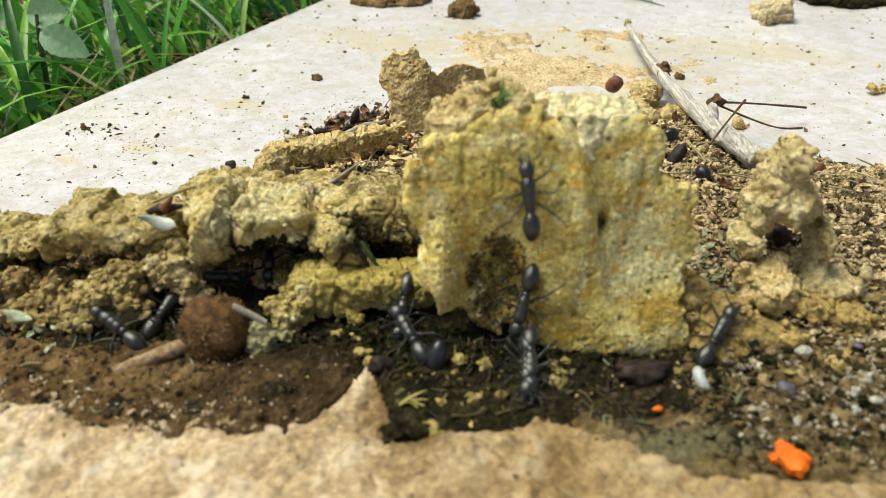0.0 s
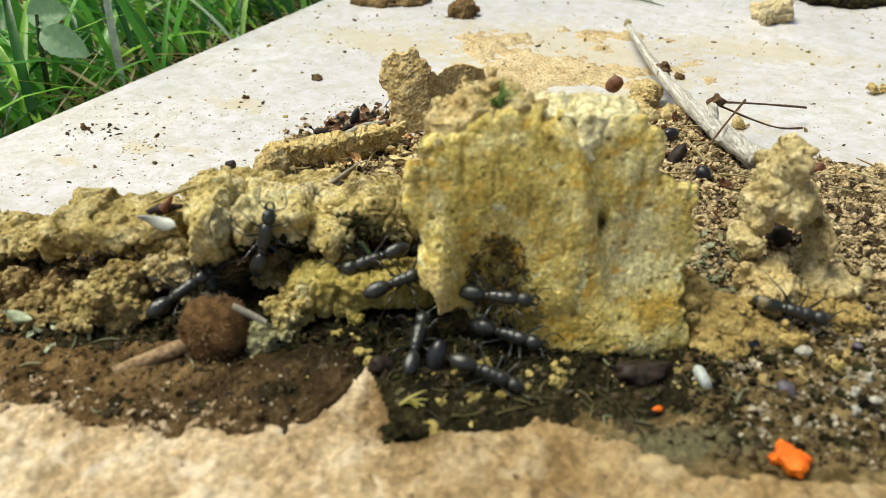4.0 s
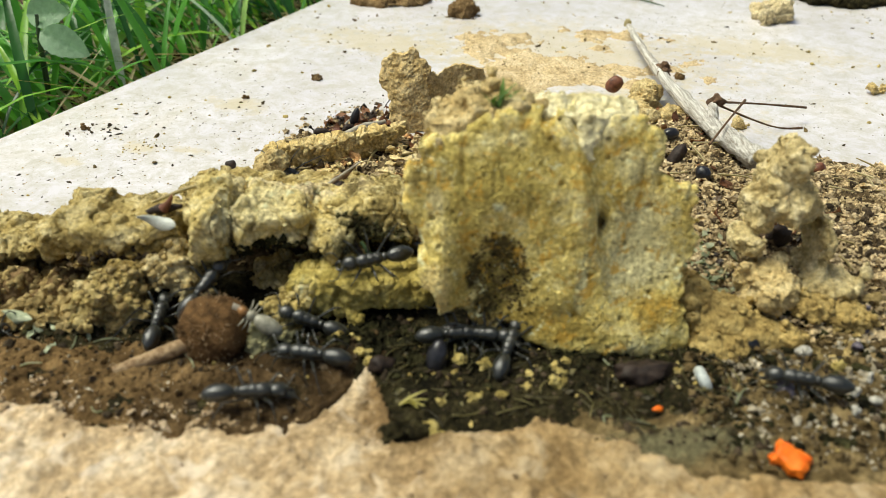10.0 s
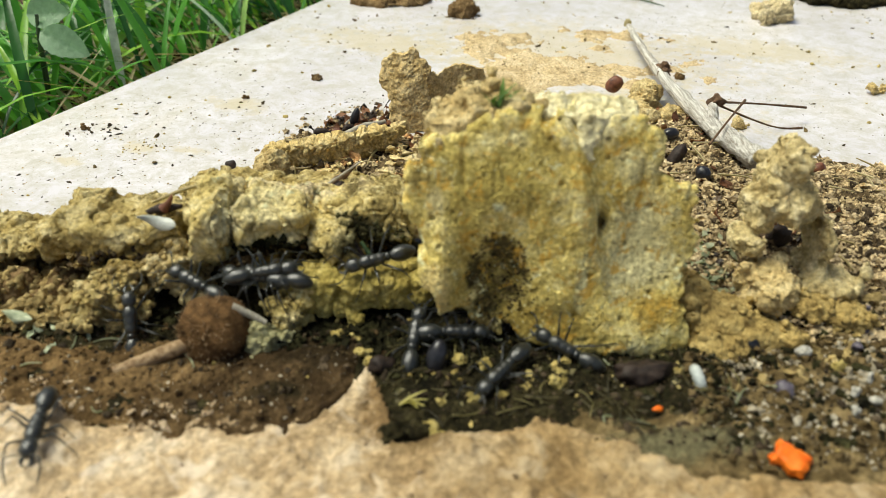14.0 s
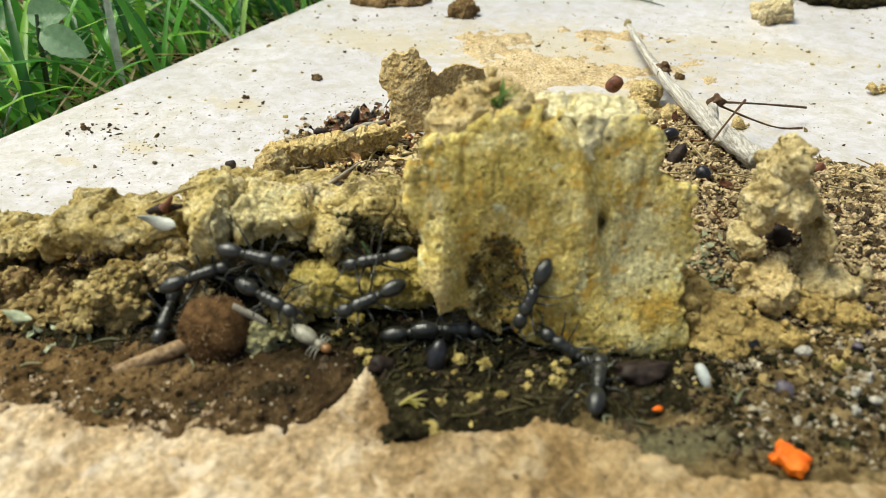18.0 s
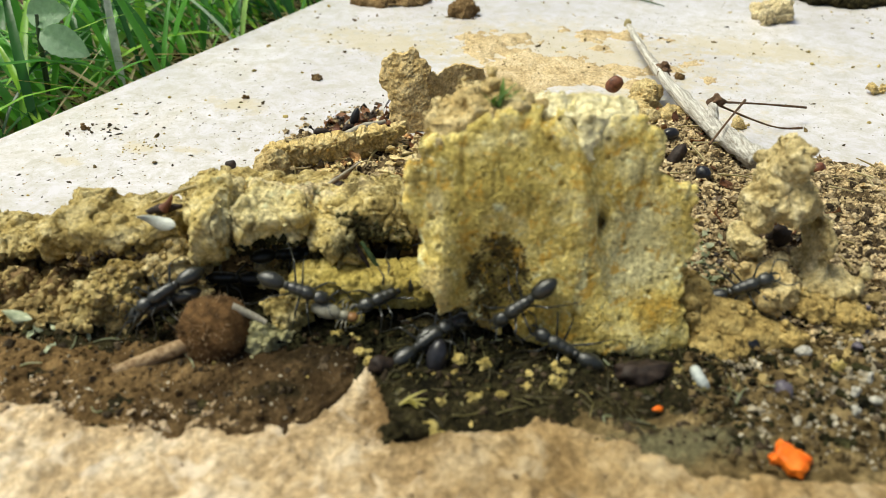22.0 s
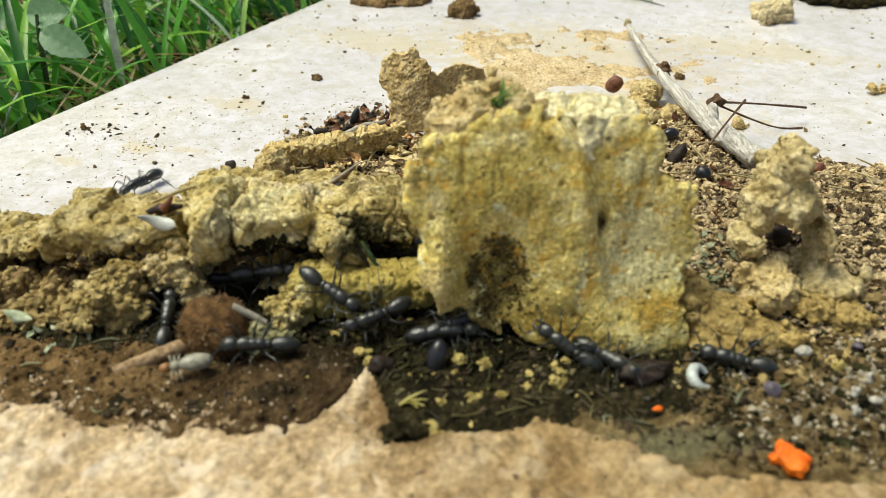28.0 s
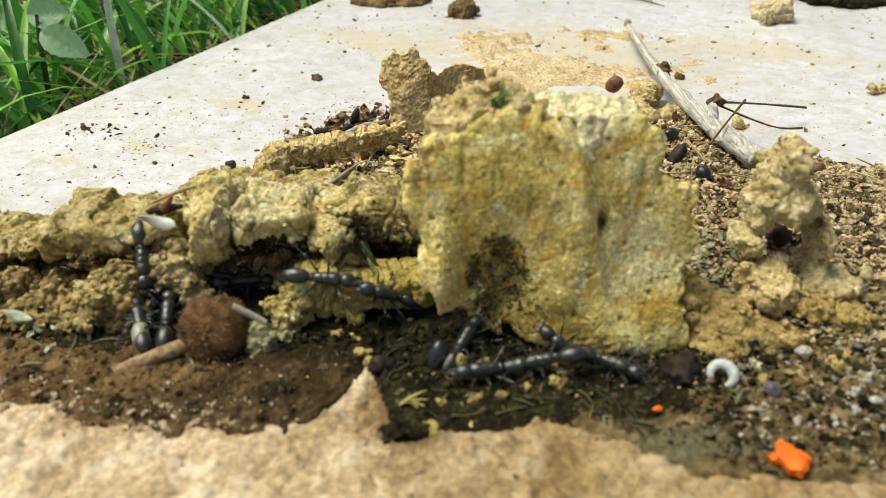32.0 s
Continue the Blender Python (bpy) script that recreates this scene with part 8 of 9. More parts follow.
    "ant_j": [
        (0, 12.9, 98, 8.3, -13, 62, -121), (0.5, 12.9, 98, 8.3, -1, 64, -102), (1, 12.7, 98.1, 8.6, -7, 64, -111), (1.5, 12.7, 98.2, 9.2, 10, 65, -93),
        (2, 12.7, 98.3, 9.2, 32, 59, -70), (2.33, 11.5, 98.8, 9.9, 59, 34, -35), (2.67, 9.8, 99.6, 9.9, 64, 9, -10), (3, 7.8, 100.1, 10.4, 67, -15, 13),
        (3.5, 8.7, 99.7, 9.6, 63, -4, -5), (4.5, 10, 99.3, 9.3, 63, 3, -15), (5.5, 10.8, 99, 9.2, 61, 24, -27), (5.75, 9.2, 98.7, 7.9, 61, 17, -20),
        (6, 7.5, 98.5, 6.4, 51, 12, -9), (6.5, 7.5, 98.1, 5.8, 47, 18, -15), (7, 7.5, 97.7, 5, 45, 8, -22), (7.5, 6.7, 100.6, 1.3, 26, 2, -22),
        (8, 6.2, 97.4, 2.2, 29, 7, -23), (8.8, 6.4, 97.7, 1.8, 30, 3, -11), (9.6, 6.5, 97.5, 2.3, 30, -3, -13), (10.4, 6.8, 97.7, 1.7, 34, -2, -7),
        (11.2, 7.2, 98.3, 1.9, 28, 1, -4), (12, 8, 97.3, 2, 25, -5, -6), (12.5, 8.4, 97.4, 2.1, 38, 4, -16), (13, 9.6, 98.7, 1.5, 34, 8, -37),
        (13.33, 8.6, 102, 1.1, 37, 14, -30), (13.67, 6.8, 98.1, 6, 35, 17, -28), (14, 5.9, 103.6, 1.6, 15, 14, -30), (14.5, 6.3, 98.1, 7.3, 46, 24, -18),
        (14.62, 10.6, 98.4, 7.5, 67, 14, -18), (14.73, 14.1, 97.6, 7.9, 63, 8, -12), (14.85, 17.8, 97.4, 8, 69, 5, -1), (14.97, 21.7, 97.3, 7.6, 63, -5, -1),
        (15.08, 25.2, 97, 7.5, 64, -10, 6), (15.2, 29.3, 96.9, 7.1, 54, -16, 12), (15.3, 30.4, 98.5, 9.2, 51, -28, 14), (15.4, 31.2, 99.8, 11.6, 52, -36, 21),
        (15.5, 32, 101.1, 14.2, 54, -48, 24), (15.6, 32.9, 102, 16.8, 46, -58, 32), (15.7, 33.6, 102.6, 19.4, 33, -64, 49), (15.8, 34.3, 103.7, 22, 8, -71, 72),
        (15.93, 32.3, 104.7, 25.9, -33, -72, 115), (16.07, 30, 105.5, 29.6, 120, -114, -29), (16.2, 27.6, 106.1, 32.9, -47, -53, 152), (16.3, 24.7, 105.9, 35.1, -38, -41, 150),
        (16.4, 22.7, 105.5, 36.4, -36, -27, 143), (16.5, 21.2, 110.4, 36.3, -25, -16, 143), (16.6, 21.5, 104.8, 36.2, -50, 5, -175), (16.7, 22.3, 104.5, 32.8, -67, 40, -160),
        (16.8, 23, 104.2, 29.2, -35, 62, -109), (17, 25.2, 103.3, 19.5, -44, 55, -126), (17.1, 21.9, 98.9, 20.6, -54, 56, -135), (17.2, 20.3, 98.8, 18.8, 121, 115, 23),
        (17.3, 18.2, 98.7, 16.9, 113, 116, 9), (17.4, 16.1, 98.9, 14.8, 106, 118, -2), (17.5, 13.8, 99.2, 12, 123, 126, 12), (18, 13.8, 98.3, 9.6, -34, 58, -139),
        (18.5, 13.4, 98.1, 9.3, -21, 60, -124), (19, 13.9, 97.8, 8.4, -13, 65, -111), (19.5, 13.7, 98.3, 9.6, -40, 56, -145), (20, 13.4, 99, 11, 124, 135, 9),
        (20.5, 14.1, 98.6, 10.2, -47, 48, -158), (21, 14.4, 98.1, 9.3, -25, 60, -130), (21.5, 13.6, 98.1, 9.2, -53, 46, -164), (22, 12.4, 98.1, 8.6, -58, 39, -173),
        (22.12, 14, 97.7, 8.1, -43, 57, -146), (22.25, 15.6, 97.2, 7.6, 6, 65, -94), (22.38, 17.4, 97, 6.7, 40, 54, -46), (22.5, 19.3, 96.6, 6, 59, 31, -27),
        (22.68, 20.8, 95.7, 5, 59, 30, -23), (22.85, 22.5, 94.9, 4, 64, 30, -19), (23.02, 24.6, 94.6, 2.2, 54, 24, -23), (23.2, 25.7, 91.5, 1.3, 19, 6, -40),
        (24, 26, 91, 1.5, 19, 5, -32), (24.8, 26.1, 90.9, 1, 14, 12, -35), (25.6, 26, 90.7, 0.9, 12, 7, -34), (26.4, 26, 91, 1, 11, 3, -30),
        (27.2, 26, 91.4, 1, 19, 11, -36), (28, 26.1, 91.6, 1, 15, 4, -39), (28.8, 26.4, 91, 1.5, 29, 7, -39), (29.6, 25.9, 90.5, 0.9, 9, 2, -23),
        (30.4, 26.3, 90.7, 0.9, 21, 2, -25), (31.2, 26.4, 90.6, 1.5, 20, 6, -20), (32, 26, 90.6, 0.9, 13, 3, -28),
    ],
    "ant_k": [
        (0, 13.1, 89.3, 2.3, -2, 17, -94), (0.5, 13.4, 89.1, 1.9, 12, 14, -98), (1, 13.5, 88.7, 1.7, 9, 25, -89), (1.33, 12, 88, 1.8, 12, 14, -90),
        (1.67, 9.8, 86.9, 0.8, -3, 12, -89), (2, 7.7, 86, 0.9, 0, 9, -89), (2.5, 6.7, 87.1, 1.4, -5, 12, -88), (3, 5.6, 87.6, 2.6, 0, 22, -87),
        (3.5, 6.3, 88.7, 1.2, 3, 20, -55), (4, 7, 88.1, 1, 14, 16, -17), (4.5, 7.8, 87.2, 0.9, 8, -1, 10), (5, 8.6, 87, 0.7, 14, -12, 40),
        (5.5, 9.2, 86.3, 0.8, 3, -6, 71), (5.62, 8.6, 87.3, 0.8, 4, -7, 41), (5.75, 7.9, 87.7, 0.9, 14, -2, 5), (5.88, 7.7, 88.2, 1.1, 12, 7, -32),
        (6, 7.1, 88.9, 1.4, 10, 24, -60), (6.5, 5.5, 90.8, 1.2, 3, 21, -56), (7, 3.7, 91.3, 1.6, 5, 11, -56), (7.5, 1.7, 90.9, 2.4, 22, 12, -44),
        (8, 0.4, 91.2, 3.2, 27, 22, -21), (8.5, 1, 95.8, 1.4, 24, 10, -12), (9, 2.3, 97.1, 2.1, 19, 3, 3), (9.83, 2.3, 97.1, 2.1, 27, 3, 11),
        (10.67, 2.1, 99.2, 1, 20, 0, -3), (11.5, 2.2, 97.2, 2.1, 26, 3, 1), (12.33, 2.3, 97.1, 2.1, 21, 6, -2), (13.17, 2, 97.2, 2.4, 30, 0, 8),
        (14, 2.2, 97.1, 2.1, 19, 2, 4), (14.83, 2.1, 97.3, 2.4, 21, 3, 3), (15.67, 2, 97.3, 2.4, 22, 6, -3), (16.5, 2.3, 97.1, 2.1, 19, 3, 3),
        (17.25, 2, 97.2, 2.4, 32, 1, 0), (18, 1.5, 98.8, 1.6, 29, 4, 5), (22.75, 1.8, 100, 1.6, 16, -8, 35), (27.5, 2.4, 101.8, 1.5, 10, -13, 64),
        (27.75, 2.5, 100.9, 1.6, 15, -11, 45), (28, 3.3, 99.8, 1.9, 8, -8, 22), (28.5, 4.5, 98.5, 2, 26, -1, 14), (29, 6.2, 97.4, 2.2, 29, -4, -5),
        (29.5, 6.4, 97.7, 2.3, 26, 3, -7), (30, 7.2, 97.8, 1.8, 23, 4, -3), (30.25, 9.1, 97.1, 1.7, 33, -4, -23), (30.5, 10.9, 96.3, 1.5, 23, 6, -20),
        (30.75, 12.7, 94.9, 2.5, 25, 2, -34), (31, 14.4, 92.8, 2.5, 17, 6, -38), (31.2, 12.9, 92.8, 1.6, 19, 10, -68), (31.4, 11.5, 92.2, 1.3, 3, 10, -93),
        (31.6, 9.5, 91.1, 1.1, -5, 13, -116), (31.8, 8.2, 90, 1.4, -13, 12, -146), (32, 6.3, 89.2, 1.2, -20, -4, -168),
    ],
    "ant_l": [
        (0, 13, 88.6, 1.9, 8, 14, -95), (0.5, 14.1, 89, 2, 14, 14, -77), (1, 14.9, 89.9, 2, 17, 12, -68), (1.33, 16.9, 90.2, 3.2, 21, 13, -44),
        (1.67, 19.9, 94.8, 1.6, 45, 12, -11), (2, 21.7, 94.8, 3.7, 70, -9, -3), (2.33, 19.6, 95.4, 3.3, 68, -8, -9), (2.67, 17.7, 95.7, 3.2, 65, -1, -9),
        (3, 15.6, 97.6, 1.2, 50, 0, -16), (3.25, 14.3, 96.1, 3.3, 51, 6, -17), (3.5, 12.8, 96.7, 3.9, 64, 11, -19), (4.5, 10.7, 96.1, 1.8, 22, -2, -18),
        (5.5, 9.2, 95.4, 1.4, 24, -5, -6), (6.33, 9.2, 94.7, 1.7, 35, -10, -5), (7.17, 10.5, 95.1, 1.2, 12, -4, 6), (8, 10.6, 95.3, 1.3, 15, -8, 20),
        (9.25, 10.6, 95.3, 1.3, 8, -15, 53), (10.5, 10.6, 95.3, 1.3, 0, -17, 82), (11.75, 10.6, 95.3, 1.3, -9, -15, 111), (13, 10.6, 95.3, 1.3, -15, -8, 144),
        (13.4, 9.8, 91.8, 1.4, -9, 4, 176), (13.8, 9.3, 90, 0.8, -5, 8, -147), (14.2, 8.3, 87.3, 0.8, -8, 13, -119), (14.6, 7.8, 84.4, 1.1, -3, 8, -93),
        (14.75, 6.5, 82, 0.7, -1, 7, -97), (14.9, 5, 79, 0.8, -4, 4, -100), (15.05, 3.5, 74.1, 3.3, -9, 4, -104), (15.2, 2.5, 72.3, 2.8, -9, 6, -108),
        (15.35, 1.5, 69.8, 2.7, -4, -2, -110), (15.5, 0.4, 67.6, 2.9, -2, 3, -116), (15.65, -0.4, 66.9, 2.8, 1, 0, -86), (15.8, -1.1, 66.2, 2.9, 5, -2, -57),
        (15.95, -2, 65.6, 2.8, 3, -5, -23), (16.1, -2.8, 65.2, 2.7, 5, -9, 17), (16.23, -1, 66.3, 2.9, 1, -2, 27), (16.37, 1.1, 67.5, 3, 3, 0, 32),
        (16.5, 3.1, 69.1, 2.7, 3, 5, 40), (16.6, 6.6, 72, 2.3, 9, -2, 37), (16.7, 10.3, 74.2, 2, 0, 2, 41), (16.8, 14.2, 76.8, 2, 0, -1, 41),
        (16.9, 18.3, 80.3, 1, -3, -7, 39), (17, 22.2, 82.7, 1.3, -1, -2, 44), (17.5, 22.4, 84.6, 1.6, 9, -3, 61), (18, 22.7, 86.5, 1.5, 8, -5, 77),
        (18.12, 25.5, 88.5, 1.2, 9, -11, 62), (18.25, 27.5, 87.6, 3.4, 23, -25, 39), (18.38, 29.5, 88.7, 3.7, 23, -6, 31), (18.5, 32.1, 89, 3.8, 32, -7, 7),
        (19, 35.5, 92.5, 1.5, 30, -12, 2), (19.5, 35.9, 93, 2, 51, -14, 0), (20, 36.4, 93.3, 1.6, 30, -9, 16), (20.2, 38.1, 93.3, 2.6, 32, -21, 4),
        (20.4, 40.3, 95.9, 1.6, 25, -13, 12), (20.6, 41.8, 98, 1.7, 23, -28, 33), (20.8, 42.8, 98.8, 2.8, -8, -47, 57), (20.93, 43.6, 99.4, 3.5, 4, -30, 38),
        (21.07, 45.9, 101.7, 3.7, 22, -14, 26), (21.2, 48.6, 104.5, 4.4, 46, -19, -8), (22, 50.5, 105.3, 6.1, 42, -31, -7), (22.12, 50.5, 101.6, 6.1, 46, -12, -23),
        (22.25, 52.2, 102.5, 3.2, 34, 16, -22), (22.38, 52, 98.4, 2.5, 24, 21, -57), (22.5, 51.7, 95.7, 2, 11, 29, -81), (22.62, 51.5, 93.3, 1.4, 20, 20, -69),
        (22.75, 50.3, 90.3, 1.3, 20, 2, -66), (22.88, 48.2, 86.1, 2.3, 27, -7, -53), (23, 46.8, 83.9, 2.2, 20, -7, -28), (23.1, 49.9, 83.9, 2.3, 36, -13, -29),
        (23.2, 53.9, 83.3, 1.4, 18, -6, -13), (23.3, 56.3, 82.3, 2, 30, -8, -9), (23.42, 60.6, 82.5, 2.1, 13, -11, -12), (23.53, 66.5, 82.5, 1.7, 19, -19, -21),
        (23.65, 70.3, 82.4, 2.3, 19, -9, -10), (23.9, 71.1, 83.4, 2.5, 23, -38, 14), (24.15, 71.7, 84.6, 2.7, 2, -29, 52), (24.4, 71.5, 85.2, 2.8, -8, -27, 82),
        (24.65, 72.5, 86.9, 2.5, -16, -17, 119), (24.9, 73.2, 88.3, 2.4, -26, 2, 160), (25, 70.2, 86.8, 3.2, -27, 12, 147), (25.1, 68.6, 88.5, 1.8, -32, 4, 158),
        (25.2, 65.4, 88.4, 2.7, -48, 12, 147), (25.3, 63.1, 87.7, 2.2, -39, -10, 164), (25.4, 60.5, 88.6, 1.6, -36, -5, 142), (25.5, 57.6, 86.8, 2.3, -20, -15, 143),
        (25.83, 55.8, 87.6, 2.2, -29, -13, 146), (26.17, 53.2, 86.6, 3.1, -34, -4, 141), (26.5, 52.6, 88.6, 1.8, -24, -3, 146), (26.83, 50.3, 87.9, 2.5, -28, 5, 142),
        (27.17, 49.3, 90.1, 0.8, -31, 10, 141), (27.5, 47.1, 89.9, 1, -17, 8, 151), (27.75, 45.6, 91.1, 1.2, -25, 3, 154), (28, 45, 93.1, 1.4, -45, -6, 163),
        (28.5, 43.9, 92.2, 1.7, -33, 4, 176), (29, 43.7, 92.3, 1.4, -18, 20, 169), (29.1, 41.4, 92, 0.9, -46, 16, 176), (29.2, 38.6, 89.8, 2.1, -16, 18, 177),
        (29.3, 36.4, 88.7, 1.8, -22, 6, -169), (29.4, 33.9, 88.7, 1.7, -31, 4, -166), (29.5, 31.3, 87.1, 2.4, -31, 5, -164), (29.67, 29.2, 87.8, 3, -40, 1, -174),
        (29.83, 27.5, 87.6, 3.4, -33, -1, 173), (30, 26, 89.5, 3.1, -18, 7, 148), (30.12, 24.8, 92.5, 0.7, -27, -3, 157), (30.25, 23.3, 92.6, 1.3, -41, -5, 158),
        (30.38, 21.8, 94.4, 1.3, -48, -12, 165), (30.5, 19.4, 94.4, 1.5, -47, -12, 162), (30.75, 18.1, 91.9, 2.9, -49, 3, 168), (31, 16.5, 90.2, 2.4, -31, 9, -176),
        (31.5, 15.9, 91.6, 1.8, -15, 9, -169), (32, 15.4, 90.1, 2.3, -21, 12, -179),
    ],
    "ant_m": [
        (0, 44.2, 96.4, 3.2, 3, -33, 48), (0.17, 45.4, 99.2, 3.7, 4, -16, 57), (0.33, 46.3, 102.8, 4.2, 7, -28, 60), (0.5, 49.2, 106.6, 5, -19, -43, 64),
        (0.62, 46, 102.9, 4, 5, -23, 63), (0.75, 44.9, 100.8, 3.5, 1, -29, 62), (0.88, 43.3, 97.5, 3.5, -3, -45, 59), (1, 42.5, 97, 1.5, 2, -47, 57),
        (1.17, 40.5, 97.6, 1.8, 18, -43, 35), (1.33, 37.2, 96.1, 4.7, 68, -32, 21), (1.5, 35.5, 96.2, 4.9, 70, -18, 9), (1.6, 39.6, 96.8, 1.8, 36, -3, 2),
        (1.7, 43, 95.4, 1.8, 49, 4, -15), (1.8, 46.2, 94.4, 1.5, 39, 17, -26), (1.9, 48.3, 92.3, 0.9, 18, 20, -51), (2, 50.5, 88.5, 2.7, 19, 11, -82),
        (2.1, 51.4, 92.6, 1.2, 2, 25, -108), (2.2, 51.4, 95.4, 1.5, -17, 29, -140), (2.3, 49.9, 95.3, 3.2, -25, 15, -170), (2.4, 49.7, 98.4, 2.7, -21, -11, 168),
        (2.5, 49.7, 99.8, 3.1, -12, -23, 121), (2.6, 49.7, 102.4, 3.3, -5, -31, 84), (2.7, 49.7, 103.8, 4.1, 15, -36, 47), (2.8, 48.8, 103.4, 5.9, 31, -32, 1),
        (2.9, 49.2, 106.2, 5, 44, -16, -45), (3, 49.9, 110.1, 4, 31, 15, -60), (3.5, 50.7, 107.9, 4.5, 47, 8, -45), (3.62, 51.2, 103.8, 7.1, 52, 4, -46),
        (3.73, 51.9, 100.6, 7.6, 40, 5, -37), (3.85, 53.4, 100, 7.4, 62, 6, -29), (3.97, 56.4, 101.2, 5.4, 62, 10, -16), (4.08, 59.6, 101.6, 3.8, 45, -1, -26),
        (4.2, 61.4, 100.3, 3.5, 40, 1, -17), (4.34, 64.8, 101.5, 2.2, 43, 0, -15), (4.49, 68, 101.3, 1.6, 38, -13, -32), (4.63, 68.5, 98.8, 2.8, 29, -8, -22),
        (4.77, 71.5, 99.2, 1.9, 29, -14, -28), (4.91, 73.3, 98, 1.7, 31, -7, -14), (5.06, 74.8, 96.7, 2.1, 30, -9, -14), (5.2, 76.3, 95.6, 2.2, 38, -6, -8),
        (5.96, 74.7, 92.8, 2.6, 29, -21, 24), (6.72, 74, 91.4, 2.2, 8, -28, 52), (7.48, 72.7, 89, 2.5, -15, -29, 83), (8.24, 71.1, 85.7, 3.4, -28, -17, 119),
        (9, 71.2, 84.9, 2.3, -34, 12, 147), (9.1, 69.3, 84.9, 1.9, -27, 8, 154), (9.2, 67.6, 85, 1.7, -17, 13, 148), (9.3, 65.4, 85.9, 1.6, -29, 11, 151),
        (9.4, 63.5, 85.5, 1.4, -45, 9, 156), (9.5, 60.7, 83.7, 3.4, -27, 1, 166), (9.62, 59.6, 86.4, 1.4, -27, 7, 157), (9.75, 57.4, 86.2, 2.1, -25, -2, 169),
        (9.88, 55, 85.8, 2.3, -21, 6, 157), (10, 52.9, 86, 2.6, -29, 3, 160), (10.1, 50.6, 85.7, 3.3, -29, 4, 160), (10.2, 49, 86.8, 2.2, -34, 15, 148),
        (10.3, 46.9, 87.9, 1.4, -26, 7, 160), (10.4, 44.4, 87.7, 1.6, -19, 5, 165), (10.5, 42.1, 89, 1.1, -32, 8, 163), (10.67, 40, 88.2, 1.7, -15, -5, 176),
        (10.83, 38.5, 89.4, 1.3, -9, -1, 169), (11, 36.5, 88.3, 1.9, -26, -1, 166), (11.11, 34.3, 89.1, 1.9, -22, -6, 172), (11.22, 31.7, 88.6, 3.2, -25, -1, 166),
        (11.33, 29.5, 88.5, 3.5, -31, -6, 171), (11.44, 27.6, 89.2, 3.8, -34, -14, -178), (11.56, 26.3, 91.4, 1.9, -29, 3, 160), (11.67, 24.5, 93.6, 1.1, -46, 3, 161),
        (11.78, 22.6, 94, 1.6, -51, -5, 170), (11.89, 20.1, 94.2, 1.7, -45, 0, 165), (12, 17.9, 93.6, 2.6, -41, -10, 176), (13, 18.6, 95.3, 1.8, -45, -8, 151),
        (14, 19.4, 95.1, 2.5, -57, -18, 154), (14.82, 19.3, 95.2, 2.7, -55, -23, 151), (15.64, 19.7, 95.1, 2.3, -54, -20, 154), (16.45, 19.4, 95.1, 2.4, -51, -14, 149),
        (17.27, 19.6, 95.1, 2.3, -58, -20, 157), (18.09, 19.6, 95.1, 2.4, -55, -25, 155), (18.91, 19.6, 95.1, 2.3, -55, -17, 156), (19.73, 18.9, 95.2, 2.4, -53, -30, 154),
        (20.55, 19.5, 95.1, 2.2, -51, -23, 154), (21.36, 19.1, 95.1, 2.4, -49, -25, 151), (22.18, 19.1, 95.2, 2.6, -58, -19, 158), (23, 19.1, 95.2, 2.5, -49, -21, 158),
        (23.82, 19.1, 95.4, 3, -59, -20, 157), (24.64, 19.6, 95.1, 2.5, -55, -24, 149), (25.45, 19.3, 95.2, 2.7, -56, -24, 152), (26.27, 19.2, 95.2, 2.5, -45, -25, 155),
        (27.09, 19.5, 95.1, 2.5, -53, -27, 147), (27.91, 19.5, 95.3, 3, -58, -25, 152), (28.73, 19.3, 95.4, 3, -58, -27, 154), (29.55, 19.1, 95.1, 2.4, -44, -24, 156),
        (30.36, 19, 95.3, 2.7, -58, -23, 157), (31.18, 19.1, 95.1, 2.3, -54, -27, 153), (32, 19.2, 95.2, 2.5, -56, -33, 156),
    ],
